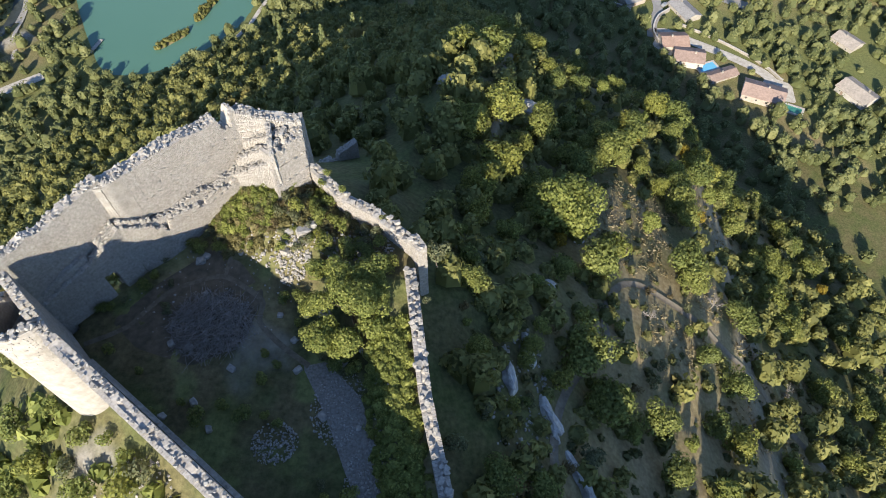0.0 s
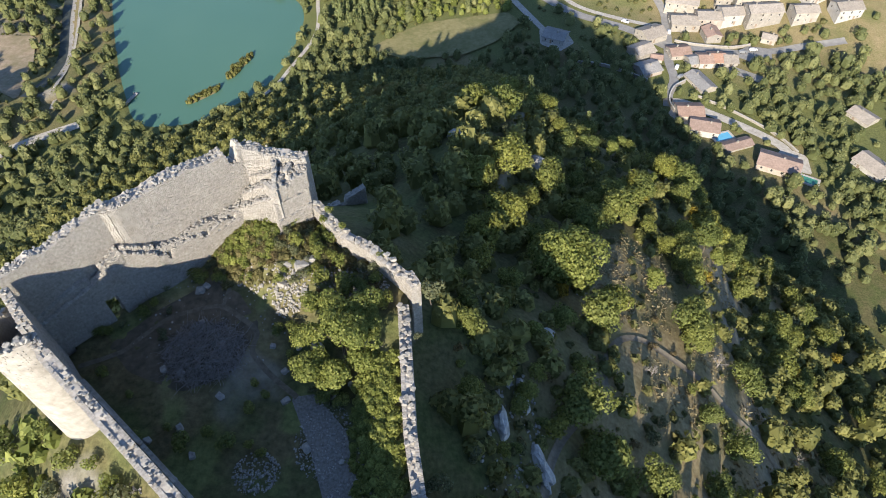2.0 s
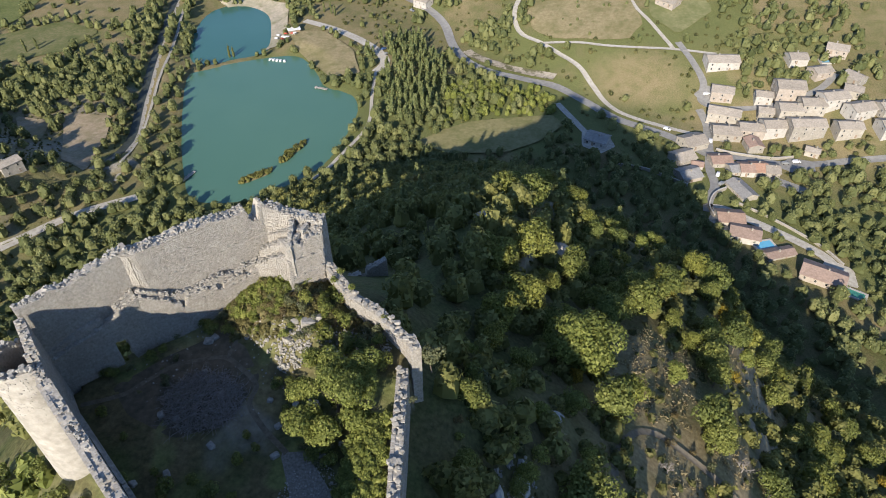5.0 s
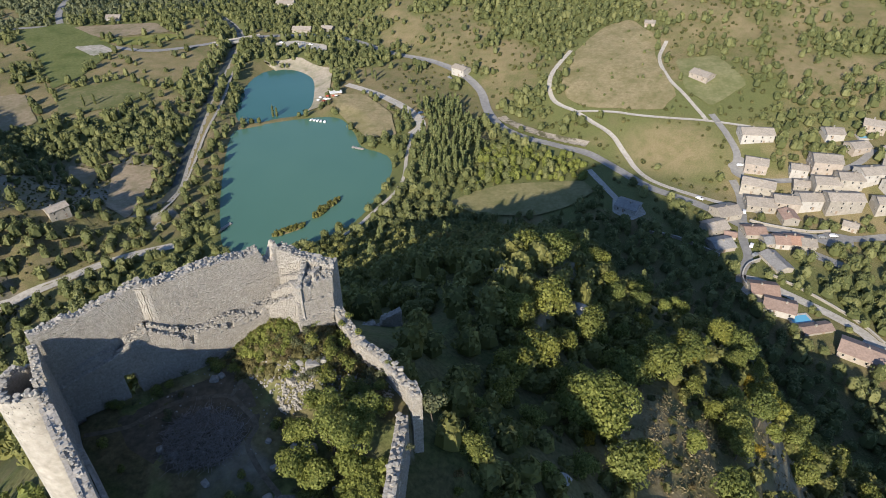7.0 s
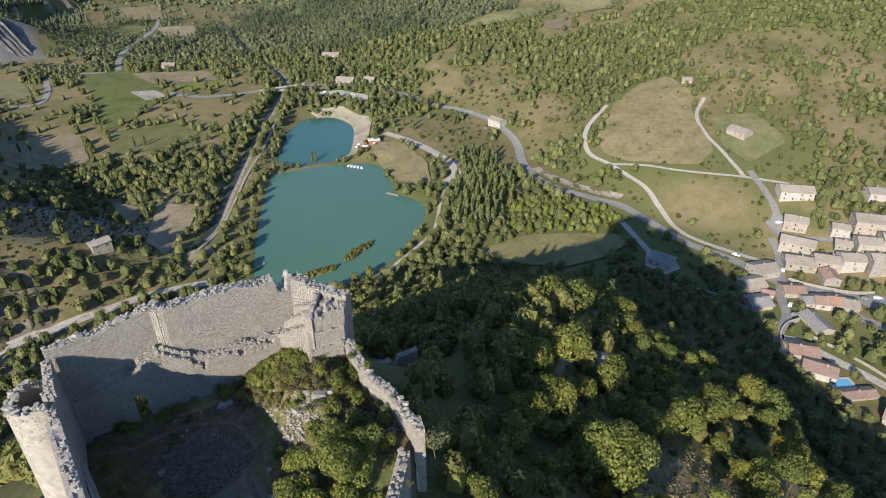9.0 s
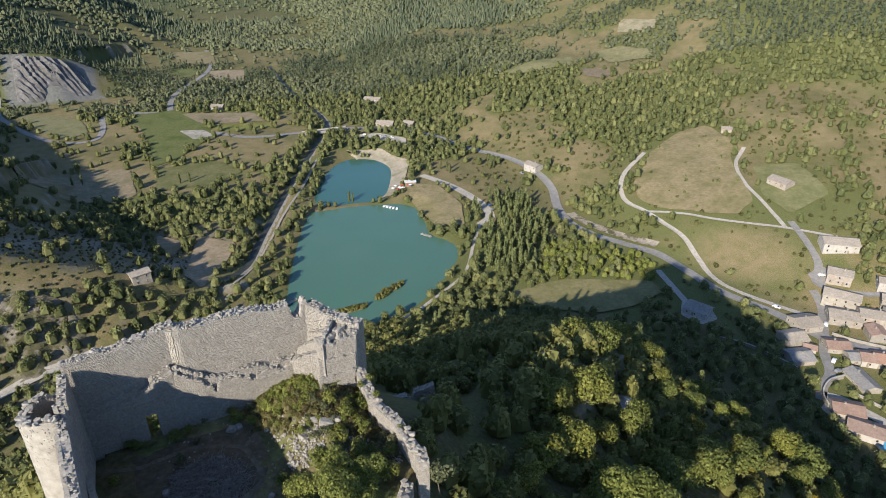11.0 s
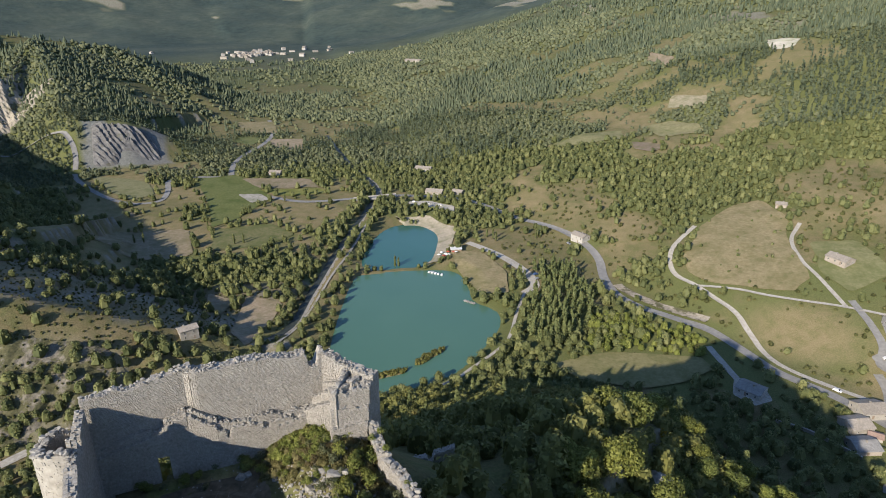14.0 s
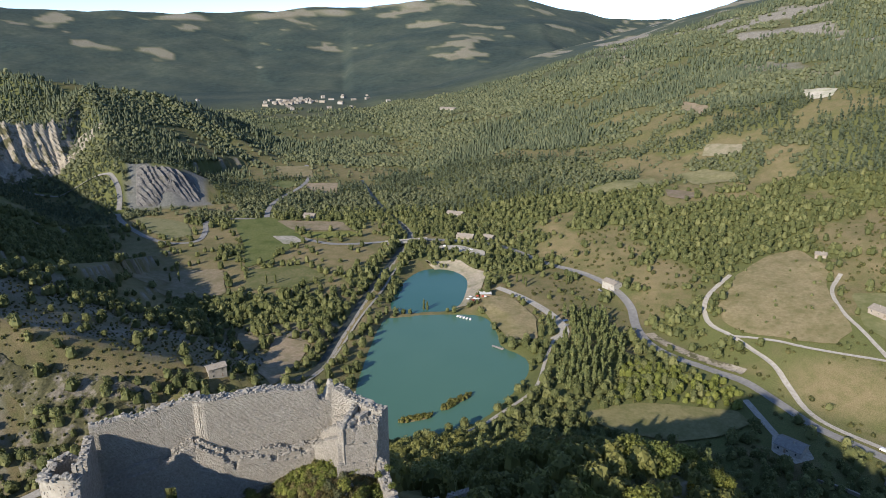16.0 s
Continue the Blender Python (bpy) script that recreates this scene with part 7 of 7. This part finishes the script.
def boat(x, y, turn):
    hull = thing("pedal_boat", "small white pedal boat moored at the shore", "boat", "moored boats", at=pose(x, y, 0.02, 0, 0, turn))
    bm = bmesh.new()
    deck = [(-1.6, -0.8), (1.2, -0.8), (1.9, 0), (1.2, 0.8), (-1.6, 0.8)]
    lo = [bm.verts.new((p * 0.85, q * 0.75, -0.15)) for p, q in deck]
    hi = [bm.verts.new((p, q, 0.45)) for p, q in deck]
    for i in range(5):
        bm.faces.new((lo[i], lo[(i + 1) % 5], hi[(i + 1) % 5], hi[i]))
    bm.faces.new(hi)
    part("hull", bm_mesh("hull", bm, WHITE), hull)
    part("seat", raw_mesh("seat", box_points(-0.5, 0, 0.45, 0.9, 1.2, 0.45), BOX_F, WHITE), hull)


for k, x in enumerate((-167, -164.6, -162.2, -159.8, -157)):
    boat(x, 383.3 - 0.25 * k, 75 + 9 * k)


def beach_bar():
    """Open-air bar by the small lake: a low hut with awning, tables and parasols."""
    z = float(ground(np.array([-164]), np.array([420]))[0]) + 0.4
    hut = thing("beach_bar", "low wooden beach bar with a pale flat roof", "hut", at=pose(-162, 421, z, 0, 0, 28))
    part("wall", raw_mesh("wall", box_points(0, 0, 0, 8, 4.5, 2.7), BOX_F, SHUTTER), hut)
    part("roof", raw_mesh("roof", box_points(0, -0.5, 2.7, 9.2, 6.5, 0.2), BOX_F, WHITE), hut)
    rng = np.random.default_rng(5)
    for k in range(9):
        x, y = -166 + rng.uniform(-7, 8), 412 + rng.uniform(-4, 4)
        g = float(ground(np.array([x]), np.array([y]))[0]) + 0.4
        shade = thing("parasol", "open parasol over a small table" if k % 3 else "red open parasol over a small table", "parasol", "parasols at the beach bar", at=pose(x, y, g))
        bm = bmesh.new()
        bmesh.ops.create_cone(bm, segments=8, radius1=1.5, radius2=0.05, depth=0.6, cap_ends=False)
        part("canopy", bm_mesh("canopy", bm, WHITE if k % 3 else RED_CLOTH), shade, at=pose(0, 0, 2.4))
        part("pole", raw_mesh("pole", box_points(0, 0, -0.3, 0.07, 0.07, 2.8), BOX_F, PLANK), shade)
        part("tabletop", raw_mesh("tabletop", box_points(0, 0, 0.7, 1.1, 1.1, 0.05), BOX_F, PLANK), shade)


beach_bar()


def island(ring, label):
    """A low island in the lake, covered with scrub."""
    edge = rounded(ring, 5, True)
    mid = edge.mean(0)
    m = len(edge)
    v = [(*mid, 0.55)] + [(*(mid + (e - mid) * 0.6), 0.45 + 0.1 * float(bumps(e[0], e[1], 3, 5))) for e in edge] + [(*e, -0.3) for e in edge]
    f = [(0, 1 + i, 1 + (i + 1) % m) for i in range(m)]
    for i in range(m):
        j = (i + 1) % m
        f += [(1 + i, 1 + m + i, 1 + m + j), (1 + i, 1 + m + j, 1 + j)]
    tagged(new("island", raw_mesh("island", v, f, ISLE_SOIL, True)), label, "island", kind="structure")
    rng = np.random.default_rng(int(abs(mid[0])))
    x, y = rng.uniform(edge[:, 0].min(), edge[:, 0].max(), 260), rng.uniform(edge[:, 1].min(), edge[:, 1].max(), 260)
    small = mid + (edge - mid) * 0.85
    on = inside(x, y, small)
    shapes = [canopy(rng, 46, 4, 1.1, 1.7, 0.55) for k in range(3)]
    pile = Pile()
    for px, py in zip(x[on], y[on]):
        v, g = shapes[int(rng.integers(0, 3))]
        pile.add(v * rng.uniform(0.5, 1.15) + (px, py, 0.35), g)
    tagged(new("island_scrub", pile.mesh("island_scrub", LEAF_ISLE)), "olive scrub and reeds on a lake island", "scrub", kind="stuff")


ISLE_SOIL = plain("island_soil", (0.13, 0.11, 0.05), (0.22, 0.19, 0.10), 0.8, 0.95, 0.0, 0.4)
LEAF_ISLE = leaf_material("island_scrub", (0.12, 0.12, 0.035), (0.19, 0.185, 0.06), (0.27, 0.25, 0.09))
island([(-136, 243), (-133, 248.5), (-126, 256), (-121, 259), (-121, 255), (-128, 247.5), (-133, 243)], "low scrubby island in the turquoise lake")
island([(-121, 263), (-121.5, 271), (-118, 281), (-112.5, 289), (-111, 285), (-114, 276), (-117, 265)], "narrow scrubby island in the turquoise lake")

# tall poplars
slim = [canopy(leafy, 150, 7, 1.1, 10, 0.8) for k in range(2)]


def poplar(x, y, h, k):
    tree = thing("poplar", "tall slim poplar tree", "tree", "poplars", at=pose(x, y, float(ground(np.array([x]), np.array([y]))[0]) - 0.1, 0, 0, 77 * k) @ Matrix.Diagonal((1, 1, h / 9, 1)))
    v, f = slim[k % 2]
    v = v.copy()
    v[:, :2] *= (1.15 - 0.055 * np.clip(v[:, 2:3], 0, 12))
    part("crown", raw_mesh("crown", v, f, LEAF_VALLEY), tree)
    pile = Pile()
    limb(pile, (0, 0, -0.5), (0, 0, 7), 0.2, 0.06)
    part("trunk", pile.mesh("trunk", BARK), tree)


for k, (x, y, h) in enumerate([(-196, 383.5, 12), (-193.6, 384.6, 10), (-330, 362, 11), (-325, 367, 10), (-398, 334, 11), (-404, 330, 9), (-372, 378, 10), (-362, 470, 9), (-140, 452, 10), (-144, 456, 11), (-150, 458, 9), (-112, 470, 10), (-292, 540, 16), (-288, 548, 14)]):
    poplar(x, y, h, k)
